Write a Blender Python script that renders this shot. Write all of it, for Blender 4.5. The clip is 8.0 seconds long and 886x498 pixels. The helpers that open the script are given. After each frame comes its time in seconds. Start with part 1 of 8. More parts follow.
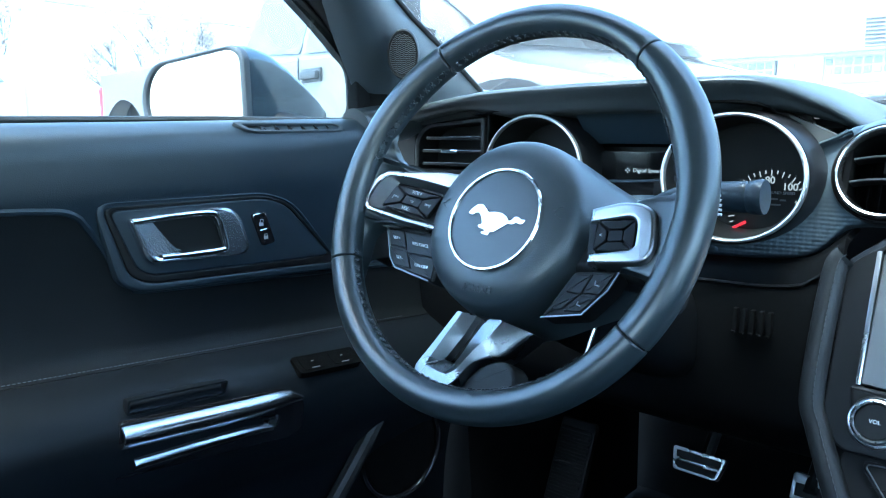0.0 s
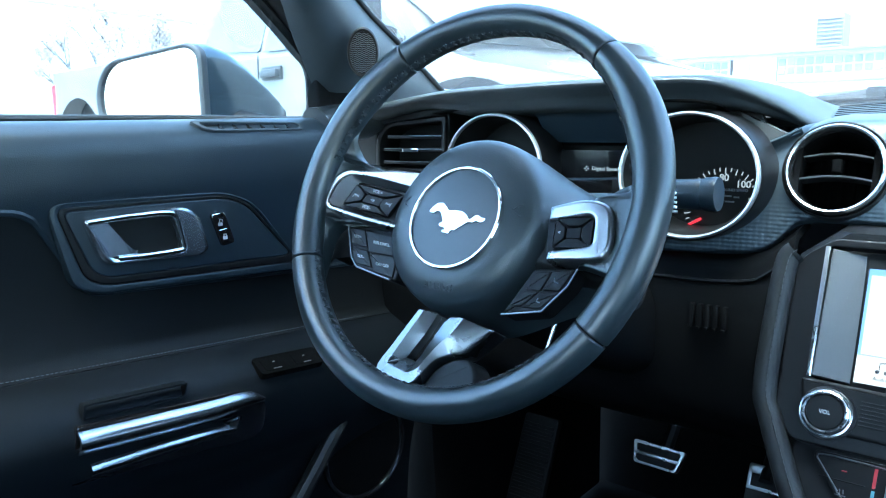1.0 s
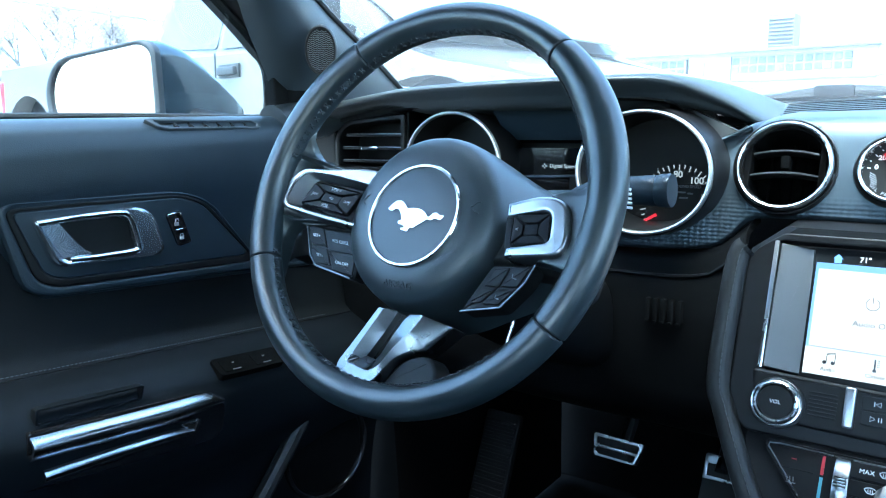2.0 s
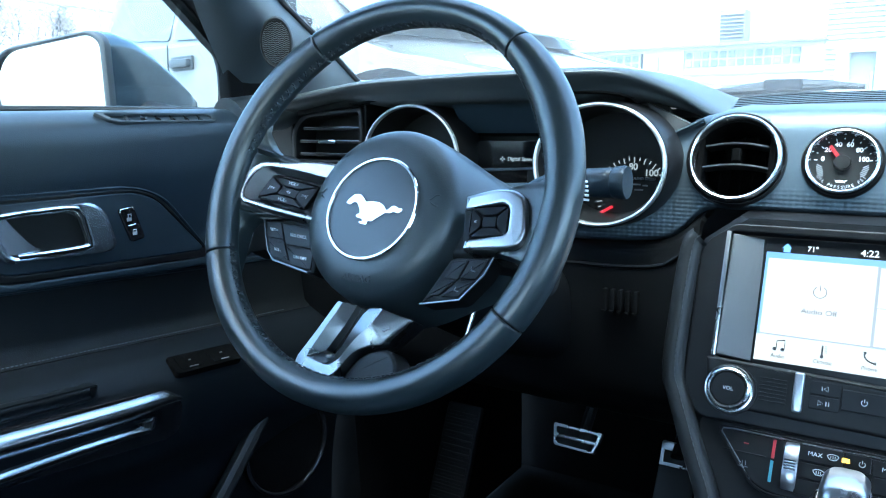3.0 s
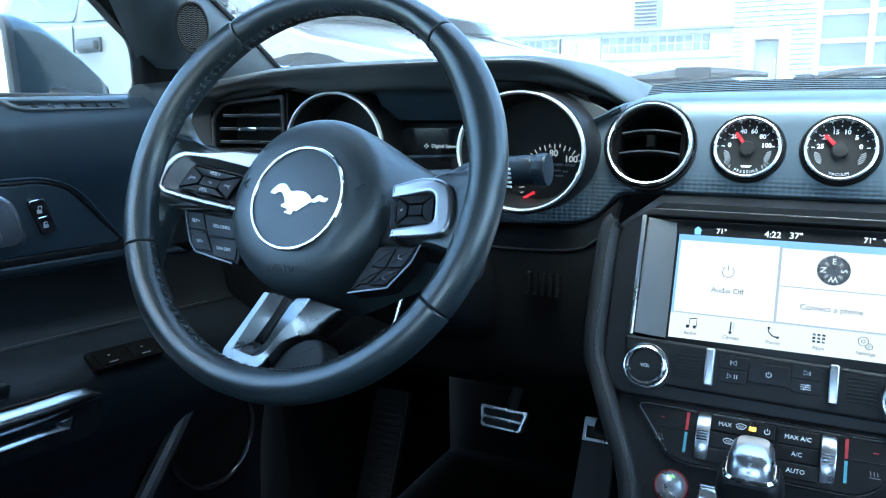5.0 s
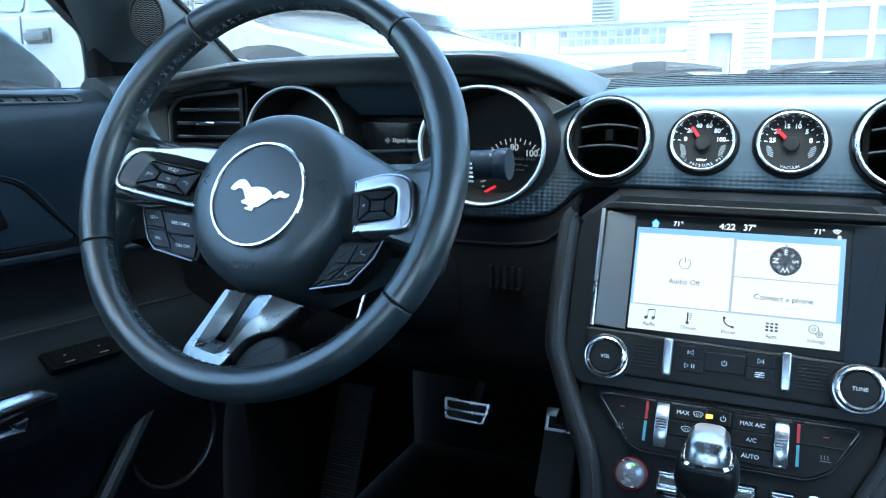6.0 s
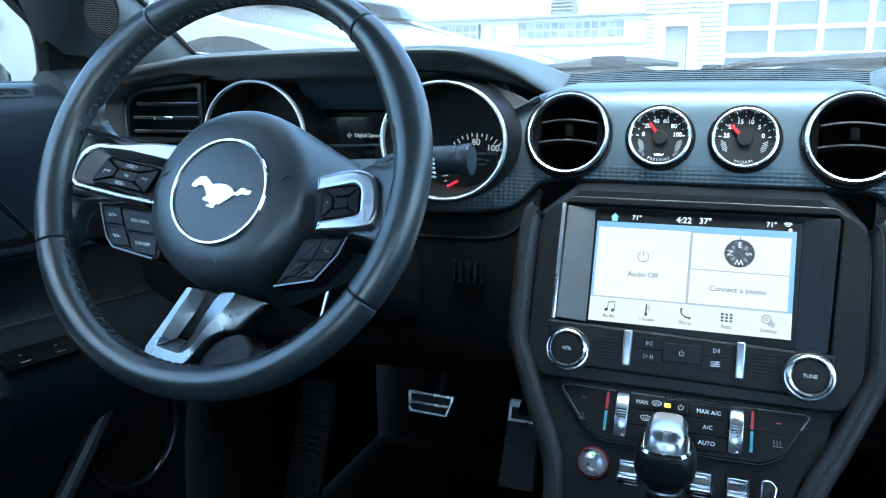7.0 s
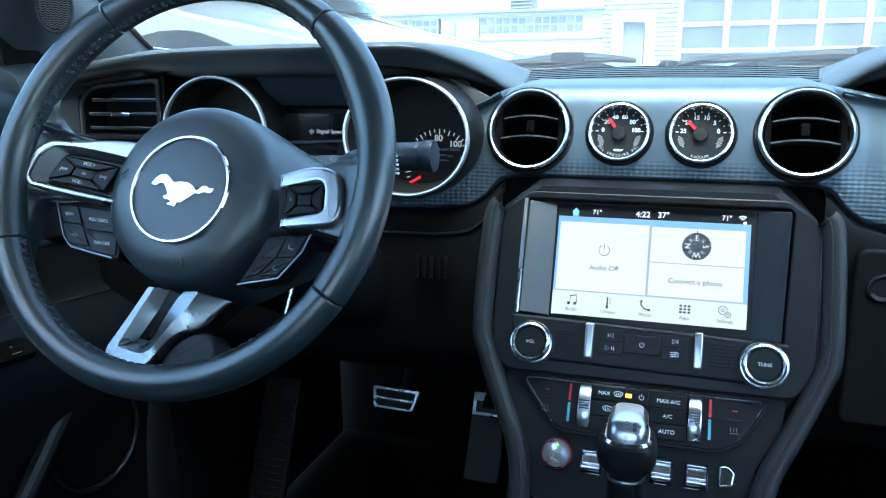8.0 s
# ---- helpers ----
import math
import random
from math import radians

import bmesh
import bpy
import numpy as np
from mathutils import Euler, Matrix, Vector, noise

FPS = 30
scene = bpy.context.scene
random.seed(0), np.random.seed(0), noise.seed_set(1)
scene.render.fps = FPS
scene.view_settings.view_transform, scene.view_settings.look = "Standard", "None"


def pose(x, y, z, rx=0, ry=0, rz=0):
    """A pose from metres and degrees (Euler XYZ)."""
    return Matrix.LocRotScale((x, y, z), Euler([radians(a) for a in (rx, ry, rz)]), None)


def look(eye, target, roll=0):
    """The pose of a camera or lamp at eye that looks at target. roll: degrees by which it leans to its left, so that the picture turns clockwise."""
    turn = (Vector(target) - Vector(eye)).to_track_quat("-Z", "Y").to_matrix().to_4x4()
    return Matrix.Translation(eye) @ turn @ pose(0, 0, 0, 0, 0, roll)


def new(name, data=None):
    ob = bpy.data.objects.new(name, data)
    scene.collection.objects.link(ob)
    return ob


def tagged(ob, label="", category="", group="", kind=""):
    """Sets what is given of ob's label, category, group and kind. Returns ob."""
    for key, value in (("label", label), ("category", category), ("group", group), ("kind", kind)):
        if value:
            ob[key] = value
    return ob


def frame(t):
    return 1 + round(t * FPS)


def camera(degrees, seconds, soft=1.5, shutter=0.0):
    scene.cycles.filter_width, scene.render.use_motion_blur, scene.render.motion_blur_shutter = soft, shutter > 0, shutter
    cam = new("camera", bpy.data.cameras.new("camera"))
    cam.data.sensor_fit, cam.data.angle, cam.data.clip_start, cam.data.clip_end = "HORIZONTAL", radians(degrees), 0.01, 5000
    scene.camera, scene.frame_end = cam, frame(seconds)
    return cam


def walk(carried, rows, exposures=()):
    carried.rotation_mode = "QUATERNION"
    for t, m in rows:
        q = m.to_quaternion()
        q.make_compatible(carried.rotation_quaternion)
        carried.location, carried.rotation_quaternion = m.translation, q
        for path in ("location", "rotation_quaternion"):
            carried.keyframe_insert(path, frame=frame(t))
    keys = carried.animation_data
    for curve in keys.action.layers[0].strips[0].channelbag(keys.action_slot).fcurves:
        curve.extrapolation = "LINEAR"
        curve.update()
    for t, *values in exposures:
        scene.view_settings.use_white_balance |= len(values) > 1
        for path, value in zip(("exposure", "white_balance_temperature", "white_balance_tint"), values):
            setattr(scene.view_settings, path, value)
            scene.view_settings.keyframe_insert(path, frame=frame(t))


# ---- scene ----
cam = camera(62.1, 8.0, 1.1)
PATH = [
    (0, (0.012, -0.479, 0.993), (-1.302, 0.99, 0.65), -1.1),
    (0.5, (0.014, -0.479, 0.993), (-1.263, 1.021, 0.647), -1.1),
    (1, (0.015, -0.479, 0.993), (-1.223, 1.053, 0.645), -1.1),
    (1.5, (0.017, -0.479, 0.993), (-1.182, 1.084, 0.643), -1.1),
    (3, (0.019, -0.479, 0.992), (-1.045, 1.173, 0.619), -1.1),
    (3.5, (0.019, -0.48, 0.993), (-0.999, 1.199, 0.608), -1.0),
    (4, (0.018, -0.48, 0.994), (-0.953, 1.222, 0.598), -1.0),
    (4.5, (0.02, -0.483, 0.995), (-0.908, 1.242, 0.588), -1.0),
    (6, (0.021, -0.487, 0.998), (-0.766, 1.298, 0.56), -0.9),
    (6.5, (0.021, -0.49, 1.0), (-0.717, 1.314, 0.551), -0.8),
    (7, (0.021, -0.491, 1.002), (-0.668, 1.329, 0.541), -0.7),
    (7.5, (0.022, -0.493, 1.002), (-0.621, 1.342, 0.534), -0.7),
    (8, (0.021, -0.495, 1.004), (-0.571, 1.355, 0.528), -0.6),
]
walk(cam, [(t, look(eye, target, roll)) for t, eye, target, roll in PATH],
     exposures=[(0.0, 3.88, 5350, -7), (4.0, 3.62, 5400, -7), (8.0, 3.38, 5440, -7)])

# ---- world and sun ----
world = bpy.data.worlds.new("sky")
scene.world = world
world.use_nodes = True
wn, wl = world.node_tree.nodes, world.node_tree.links
sky = wn.new("ShaderNodeTexSky")
sky.sky_type = 'NISHITA'
sky.sun_disc = False
sky.sun_elevation = radians(68)
sky.sun_rotation = radians(165)
sky.air_density, sky.dust_density, sky.ozone_density = 1.0, 2.5, 1.0
wn["Background"].inputs["Strength"].default_value = 0.15
wl.new(sky.outputs["Color"], wn["Background"].inputs["Color"])
sun = new("sun", bpy.data.lights.new("sun", 'SUN'))
sun.data.energy, sun.data.angle, sun.data.color = 0.8, radians(40), (1.0, 0.97, 0.93)
sun.matrix_world = look((0, 0, 60), (0 - math.sin(radians(165)) * 20, 0 - math.cos(radians(165)) * 20, 60 - 49.5))

# ---- materials ----
def nodes_of(name):
    m = bpy.data.materials.new(name)
    m.use_nodes = True
    return m, m.node_tree.nodes, m.node_tree.links, m.node_tree.nodes["Principled BSDF"]


def surf(name, color, rough=0.5, metal=0.0, var=0.15, grain=60.0, coarse=4.0, bump=0.15, dist=0.001, rvar=0.1, spec=0.5, coat=0.0, cells=0.0):
    """A surface with two scales of variation in colour and gloss, and a fine relief."""
    m, n, l, b = nodes_of(name)
    tc = n.new("ShaderNodeTexCoord")
    big = n.new("ShaderNodeTexNoise"); big.inputs["Scale"].default_value = coarse; big.inputs["Detail"].default_value = 5
    fine = n.new("ShaderNodeTexNoise"); fine.inputs["Scale"].default_value = grain; fine.inputs["Detail"].default_value = 4
    l.new(tc.outputs["Object"], big.inputs["Vector"]); l.new(tc.outputs["Object"], fine.inputs["Vector"])
    mix = n.new("ShaderNodeMath"); mix.operation = 'ADD'
    l.new(big.outputs["Fac"], mix.inputs[0]); l.new(fine.outputs["Fac"], mix.inputs[1])
    ramp = n.new("ShaderNodeMapRange")
    ramp.inputs["From Min"].default_value, ramp.inputs["From Max"].default_value = 0.6, 1.4
    ramp.inputs["To Min"].default_value, ramp.inputs["To Max"].default_value = 1 - var, 1 + var
    l.new(mix.outputs[0], ramp.inputs["Value"])
    col = n.new("ShaderNodeVectorMath"); col.operation = 'SCALE'
    col.inputs[0].default_value = color
    l.new(ramp.outputs[0], col.inputs["Scale"]); l.new(col.outputs[0], b.inputs["Base Color"])
    rr = n.new("ShaderNodeMapRange")
    rr.inputs["From Min"].default_value, rr.inputs["From Max"].default_value = 0.3, 0.7
    rr.inputs["To Min"].default_value, rr.inputs["To Max"].default_value = max(0.02, rough - rvar), min(1, rough + rvar)
    l.new(big.outputs["Fac"], rr.inputs["Value"]); l.new(rr.outputs[0], b.inputs["Roughness"])
    b.inputs["Metallic"].default_value = metal
    b.inputs["Specular IOR Level"].default_value = spec
    b.inputs["Coat Weight"].default_value = coat
    b.inputs["Coat Roughness"].default_value = 0.08
    if bump > 0:
        bp = n.new("ShaderNodeBump"); bp.inputs["Strength"].default_value = bump; bp.inputs["Distance"].default_value = dist
        if cells > 0:
            v = n.new("ShaderNodeTexVoronoi"); v.inputs["Scale"].default_value = cells
            l.new(tc.outputs["Object"], v.inputs["Vector"]); l.new(v.outputs["Distance"], bp.inputs["Height"])
        else:
            l.new(fine.outputs["Fac"], bp.inputs["Height"])
        l.new(bp.outputs[0], b.inputs["Normal"])
    return m


def glow(name, color, strength):
    m, n, l, b = nodes_of(name)
    b.inputs["Base Color"].default_value = (0.02, 0.02, 0.02, 1)
    b.inputs["Emission Color"].default_value = (*color, 1)
    b.inputs["Emission Strength"].default_value = strength
    b.inputs["Roughness"].default_value = 0.25
    return m


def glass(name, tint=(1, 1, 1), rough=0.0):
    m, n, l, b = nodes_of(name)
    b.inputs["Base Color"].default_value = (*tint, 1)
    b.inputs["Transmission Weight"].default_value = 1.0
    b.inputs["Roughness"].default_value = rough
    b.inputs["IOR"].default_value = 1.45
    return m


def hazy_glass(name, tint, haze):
    """Clear glass with a translucent film mixed in that stands in for veiling glare."""
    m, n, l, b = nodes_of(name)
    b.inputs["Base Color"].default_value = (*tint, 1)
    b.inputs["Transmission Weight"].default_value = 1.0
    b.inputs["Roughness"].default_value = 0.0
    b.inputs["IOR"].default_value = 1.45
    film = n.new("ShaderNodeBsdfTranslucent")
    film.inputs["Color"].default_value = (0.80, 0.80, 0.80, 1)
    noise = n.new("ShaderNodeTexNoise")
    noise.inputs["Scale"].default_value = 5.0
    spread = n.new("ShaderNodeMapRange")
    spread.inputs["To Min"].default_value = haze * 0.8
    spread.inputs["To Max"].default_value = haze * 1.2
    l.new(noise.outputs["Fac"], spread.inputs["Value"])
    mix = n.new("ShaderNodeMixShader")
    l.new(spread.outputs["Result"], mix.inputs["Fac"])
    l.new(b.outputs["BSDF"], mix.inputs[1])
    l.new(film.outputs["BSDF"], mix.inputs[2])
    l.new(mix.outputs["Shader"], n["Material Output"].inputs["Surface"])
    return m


def embossed(name, color, pitch, rough, metal):
    """Dark metal with rows of small staggered scales."""
    m, n, l, b = nodes_of(name)
    tc = n.new("ShaderNodeTexCoord")
    sep = n.new("ShaderNodeSeparateXYZ"); l.new(tc.outputs["Object"], sep.inputs[0])
    def op(kind, a, b):
        k = n.new("ShaderNodeMath"); k.operation = kind
        for q, v in enumerate((a, b)):
            if isinstance(v, (int, float)):
                k.inputs[q].default_value = v
            elif v is not None:
                l.new(v, k.inputs[q])
        return k.outputs[0]
    kx = op('MULTIPLY', sep.outputs["X"], math.pi / pitch)
    kz = op('MULTIPLY', sep.outputs["Z"], math.pi / (pitch * 0.72))
    height = op('MULTIPLY', op('SINE', op('ADD', kx, kz), None), op('SINE', op('SUBTRACT', kx, kz), None))
    bp = n.new("ShaderNodeBump"); bp.inputs["Strength"].default_value = 0.3; bp.inputs["Distance"].default_value = 0.0009
    fade = n.new("ShaderNodeMapRange")
    fade.inputs["From Min"].default_value, fade.inputs["From Max"].default_value = 0.891, 0.912
    fade.inputs["To Min"].default_value, fade.inputs["To Max"].default_value = 0.34, 0.0
    l.new(sep.outputs["Z"], fade.inputs["Value"]); l.new(fade.outputs[0], bp.inputs["Strength"])
    l.new(height, bp.inputs["Height"]); l.new(bp.outputs[0], b.inputs["Normal"])
    no = n.new("ShaderNodeTexNoise"); no.inputs["Scale"].default_value = 9
    l.new(tc.outputs["Object"], no.inputs["Vector"])
    rr = n.new("ShaderNodeMapRange"); rr.inputs["To Min"].default_value = rough - 0.08; rr.inputs["To Max"].default_value = rough + 0.08
    l.new(no.outputs["Fac"], rr.inputs["Value"]); l.new(rr.outputs[0], b.inputs["Roughness"])
    b.inputs["Base Color"].default_value = (*color, 1)
    b.inputs["Metallic"].default_value = metal
    return m


LEATHER = surf("black_leather", (0.027, 0.033, 0.037), 0.50, spec=0.5, var=0.2, grain=700, coarse=7, bump=0.25, dist=0.0004, rvar=0.06, cells=900)
RIM = surf("rim_leather", (0.0140, 0.0205, 0.0240), 0.35, spec=1.0, var=0.2, grain=900, coarse=12, bump=0.10, dist=0.0003, rvar=0.05, cells=1500)
SOFT = surf("soft_touch_vinyl", (0.0120, 0.0195, 0.0272), 0.42, spec=0.45, var=0.15, grain=900, coarse=5, bump=0.22, dist=0.0004, rvar=0.05, cells=800)
PILLAR = surf("grey_pillar_trim", (0.034, 0.042, 0.048), 0.50, spec=0.5, var=0.12, grain=900, coarse=5, bump=0.2, dist=0.0004, rvar=0.05, cells=900)
PLASTIC = surf("black_plastic", (0.0085, 0.0088, 0.0092), 0.50, spec=0.22, var=0.15, grain=1200, coarse=6, bump=0.15, dist=0.0002, rvar=0.06)
SATIN = surf("satin_black_plastic", (0.0045, 0.0045, 0.005), 0.42, spec=0.25, var=0.12, grain=1200, coarse=8, bump=0.05, dist=0.0002, rvar=0.05)
GLOSS = surf("gloss_black", (0.008, 0.008, 0.009), 0.08, var=0.1, grain=400, coarse=10, bump=0.0, rvar=0.03)
# Carpet black taken lower, so footwell and recesses hold shade in their colour.
SHADEBLACK = surf("shade_black_carpet", (0.0030, 0.0031, 0.0033), 0.95, var=0.4, grain=1500, coarse=20, bump=0.8, dist=0.002, spec=0.05)
CHROME = surf("chrome", (0.80, 0.80, 0.80), 0.08, 1.0, var=0.03, grain=300, coarse=10, bump=0.0, rvar=0.03)
ALU = surf("brushed_aluminium", (0.46, 0.47, 0.48), 0.28, 1.0, var=0.06, grain=900, coarse=15, bump=0.05, dist=0.0002, rvar=0.06)
DARKALU = surf("dark_aluminium", (0.20, 0.21, 0.22), 0.33, 1.0, var=0.08, grain=700, coarse=12, bump=0.05, dist=0.0002, rvar=0.06)
DOORPLASTIC = surf("dark_door_plastic", (0.0042, 0.0056, 0.0072), 0.45, spec=0.16, var=0.15, grain=1000, coarse=5, bump=0.15, dist=0.0003, rvar=0.05, cells=900)
PAD = surf("airbag_vinyl", (0.0225, 0.0315, 0.0375), 0.42, spec=1.0, var=0.08, grain=1100, coarse=5, bump=0.22, dist=0.0003, rvar=0.03, cells=900)
DARKCHROME = surf("smoked_chrome", (0.66, 0.69, 0.74), 0.24, 1.0, var=0.03, grain=300, coarse=10, bump=0.0, rvar=0.03)
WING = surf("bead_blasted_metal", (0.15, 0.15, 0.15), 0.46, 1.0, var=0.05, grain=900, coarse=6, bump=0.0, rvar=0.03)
# Same wing metal, darkened to stand in for the dim reflection on the right.
SHADEDWING = surf("shaded_blasted_metal", (0.040, 0.044, 0.05), 0.42, 1.0, var=0.05, grain=900, coarse=6, bump=0.0, rvar=0.03)
INSERT = surf("matt_black_door_insert", (0.0052, 0.0062, 0.0070), 0.55, spec=0.20, var=0.15, grain=900, coarse=5, bump=0.2, dist=0.0004, rvar=0.05, cells=800)
SPOKE = surf("dark_satin_aluminium", (0.25, 0.26, 0.27), 0.27, 1.0, var=0.10, grain=900, coarse=15, bump=0.05, dist=0.0002, rvar=0.08)
LETTER = surf("etched_metal", (0.34, 0.35, 0.36), 0.35, 1.0, var=0.1, grain=500, coarse=20, bump=0.0)
TRIM = embossed("embossed_dark_metal", (0.090, 0.116, 0.142), 0.0060, 0.48, 0.8)
GREYPLASTIC = surf("grey_plastic", (0.055, 0.058, 0.06), 0.45, var=0.1, grain=600, coarse=8, bump=0.1, dist=0.0003)
EDGELEATHER = surf("matt_black_leather", (0.010, 0.0105, 0.011), 0.48, spec=0.3, var=0.2, grain=700, coarse=7, bump=0.2, dist=0.0004, rvar=0.06, cells=900)
BRIGHT = surf("satin_chrome", (0.78, 0.79, 0.80), 0.22, 1.0, var=0.03, grain=300, coarse=10, bump=0.0, rvar=0.04)
DIALRING = surf("frosted_chrome", (0.92, 0.92, 0.92), 0.36, 1.0, var=0.03, grain=300, coarse=10, bump=0.0, rvar=0.04)
TAILRED = surf("red_enamel", (0.35, 0.02, 0.025), 0.3, var=0.1, grain=400, coarse=20, bump=0.0)
BLACKPANEL = surf("dull_black_plastic", (0.0036, 0.0040, 0.0045), 0.6, spec=0.10, var=0.15, grain=1200, coarse=6, bump=0.15, dist=0.0002, rvar=0.06)
DISC = surf("smooth_emblem_disc", (0.0120, 0.0188, 0.0225), 0.36, spec=0.8, var=0.08, grain=900, coarse=10, bump=0.0, rvar=0.03)
THREAD = surf("grey_thread", (0.10, 0.11, 0.12), 0.8, var=0.2, grain=1500, coarse=40, bump=0.3, dist=0.0003)
MIDTHREAD = surf("dark_grey_thread", (0.035, 0.038, 0.042), 0.75, var=0.2, grain=1500, coarse=40, bump=0.3, dist=0.0003)
DARKTHREAD = surf("black_thread", (0.045, 0.05, 0.056), 0.7, var=0.2, grain=1500, coarse=40, bump=0.3, dist=0.0003)
PRINT = surf("white_print", (0.78, 0.80, 0.82), 0.5, var=0.05, grain=600, coarse=20, bump=0.0)
MIDPRINT = surf("dull_white_print", (0.30, 0.31, 0.33), 0.5, var=0.05, grain=600, coarse=20, bump=0.0)
DIMPRINT = surf("grey_print", (0.16, 0.165, 0.17), 0.5, var=0.05, grain=600, coarse=20, bump=0.0)
RED = glow("red_needle", (1.0, 0.02, 0.04), 0.10)
RUBBER = surf("black_rubber", (0.010, 0.010, 0.010), 0.55, var=0.2, grain=800, coarse=10, bump=0.2, dist=0.0003)
GUN = surf("gunmetal_car_paint", (0.035, 0.050, 0.062), 0.2, 0.3, var=0.06, grain=2500, coarse=2, bump=0.0, coat=0.8)
SILVER = surf("silver_car_paint", (0.20, 0.195, 0.182), 0.32, 0.2, var=0.05, grain=2000, coarse=1.5, bump=0.0, coat=0.6)
WHITEPAINT = surf("white_car_paint", (0.55, 0.55, 0.55), 0.3, var=0.04, grain=800, coarse=1.5, bump=0.0, coat=0.6)
TINTED = surf("tinted_car_glass", (0.150, 0.165, 0.172), 0.10, var=0.15, grain=3, coarse=1, bump=0.0, rvar=0.02)
# Pale base colour stands in for the bright sky this glass mirrors.
SCREENGLASS = surf("sky_lit_windscreen", (0.20, 0.23, 0.24), 0.06, var=0.1, grain=3, coarse=1, bump=0.0, rvar=0.02, spec=1.0, coat=1.0)
# Tyre rubber, a little greyer than the black rubber.
TYRE = surf("dark_grey_tyre", (0.022, 0.022, 0.022), 0.8, var=0.2, grain=60, coarse=6, bump=0.2, dist=0.002)
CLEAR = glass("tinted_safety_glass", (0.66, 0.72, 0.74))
# Pale film in this glass imitates glare over the view ahead.
VEILED = hazy_glass("veiled_windscreen_glass", (0.66, 0.72, 0.74), 0.020)
MIRROR = surf("mirror_silver", (0.92, 0.92, 0.92), 0.02, 1.0, var=0.01, grain=10, coarse=2, bump=0.0, rvar=0.005)
STUCCO = surf("pale_painted_wall", (0.40, 0.395, 0.38), 0.8, var=0.08, grain=40, coarse=0.6, bump=0.3, dist=0.004)
SIDING = surf("white_metal_siding", (0.40, 0.415, 0.42), 0.5, var=0.06, grain=20, coarse=0.8, bump=0.1, dist=0.002)
STEEL = surf("galvanised_steel", (0.55, 0.56, 0.57), 0.45, 0.8, var=0.12, grain=120, coarse=5, bump=0.1, dist=0.001)
BARK = surf("grey_bark", (0.16, 0.145, 0.135), 0.9, var=0.3, grain=60, coarse=8, bump=0.6, dist=0.01)
DRYLEAF = surf("dry_leaf", (0.60, 0.48, 0.39), 0.8, var=0.35, grain=30, coarse=6, bump=0.0)
LINER = surf("grey_headliner", (0.13, 0.13, 0.135), 0.95, var=0.12, grain=900, coarse=6, bump=0.3, dist=0.0008)


# ---- mesh helpers ----
def finish(bm, smooth=True, angle=35):
    bmesh.ops.recalc_face_normals(bm, faces=bm.faces[:])
    me = bpy.data.meshes.new("mesh")
    bm.to_mesh(me)
    bm.free()
    if smooth and len(me.polygons):
        me.polygons.foreach_set("use_smooth", [True] * len(me.polygons))
        me.set_sharp_from_angle(angle=radians(angle))
    return me


def thing(name, at, label, category, group="", kind=""):
    e = new(name)
    e.empty_display_size = 0.05
    e.location = at
    return tagged(e, label, category, group, kind)


def part(name, bm, material, parent, label="", smooth=True, angle=35):
    me = finish(bm, smooth, angle) if isinstance(bm, bmesh.types.BMesh) else bm
    if not me.materials:
        me.materials.append(material)
    me.name = name
    ob = new(name, me)
    if parent is not None:
        ob.parent = parent
        if parent.parent is None:
            ob.matrix_parent_inverse = Matrix.Translation(-parent.location)
    return tagged(ob, label)


def solid(name, bm, material, label, category, kind="", group="", angle=35):
    ob = part(name, bm, material, None, angle=angle)
    return tagged(ob, label, category, group, kind)


def B():
    return bmesh.new()


def box(bm, lo, hi, bevel=0.0, seg=2, m=None):
    lo, hi = Vector(lo), Vector(hi)
    c, s = (lo + hi) / 2, hi - lo
    g = bmesh.ops.create_cube(bm, size=1.0, matrix=Matrix.Translation(c) @ Matrix.Diagonal((*s, 1)))
    vs = g["verts"]
    if bevel > 0:
        es = list({e for v in vs for e in v.link_edges})
        r = bmesh.ops.bevel(bm, geom=es, offset=bevel, segments=seg, profile=0.6, affect='EDGES')
        vs = list({v for f in r["faces"] for v in f.verts} | {v for v in vs if v.is_valid})
    if m is not None:
        bmesh.ops.transform(bm, matrix=m, verts=vs)
    return bm


def rpoly(pts, r, n=5):
    """A closed outline with rounded corners. r: one radius, or one a corner."""
    out = []
    k = len(pts)
    for i in range(k):
        p, a, b = Vector(pts[i]), Vector(pts[i - 1]), Vector(pts[(i + 1) % k])
        ri = r[i] if isinstance(r, (list, tuple)) else r
        u, v = (a - p), (b - p)
        d = min(ri, u.length * 0.49, v.length * 0.49)
        s, e = p + u.normalized() * d, p + v.normalized() * d
        for j in range(n + 1):
            t = j / n
            out.append(s * (1 - t) ** 2 + p * 2 * t * (1 - t) + e * t * t)
    return out


def rings(bm, loops, m=None, cap0=True, cap1=True, closed=True):
    """Skins a row of equal loops of 3D points."""
    m = m or Matrix.Identity(4)
    rows = [[bm.verts.new(m @ Vector(p)) for p in lp] for lp in loops]
    k = len(rows[0])
    for a, b in zip(rows, rows[1:]):
        for i in range(k if closed else k - 1):
            j = (i + 1) % k
            bm.faces.new((a[i], a[j], b[j], b[i]))
    if cap0 and closed:
        bm.faces.new(rows[0][::-1])
    if cap1 and closed:
        bm.faces.new(rows[-1])
    return rows


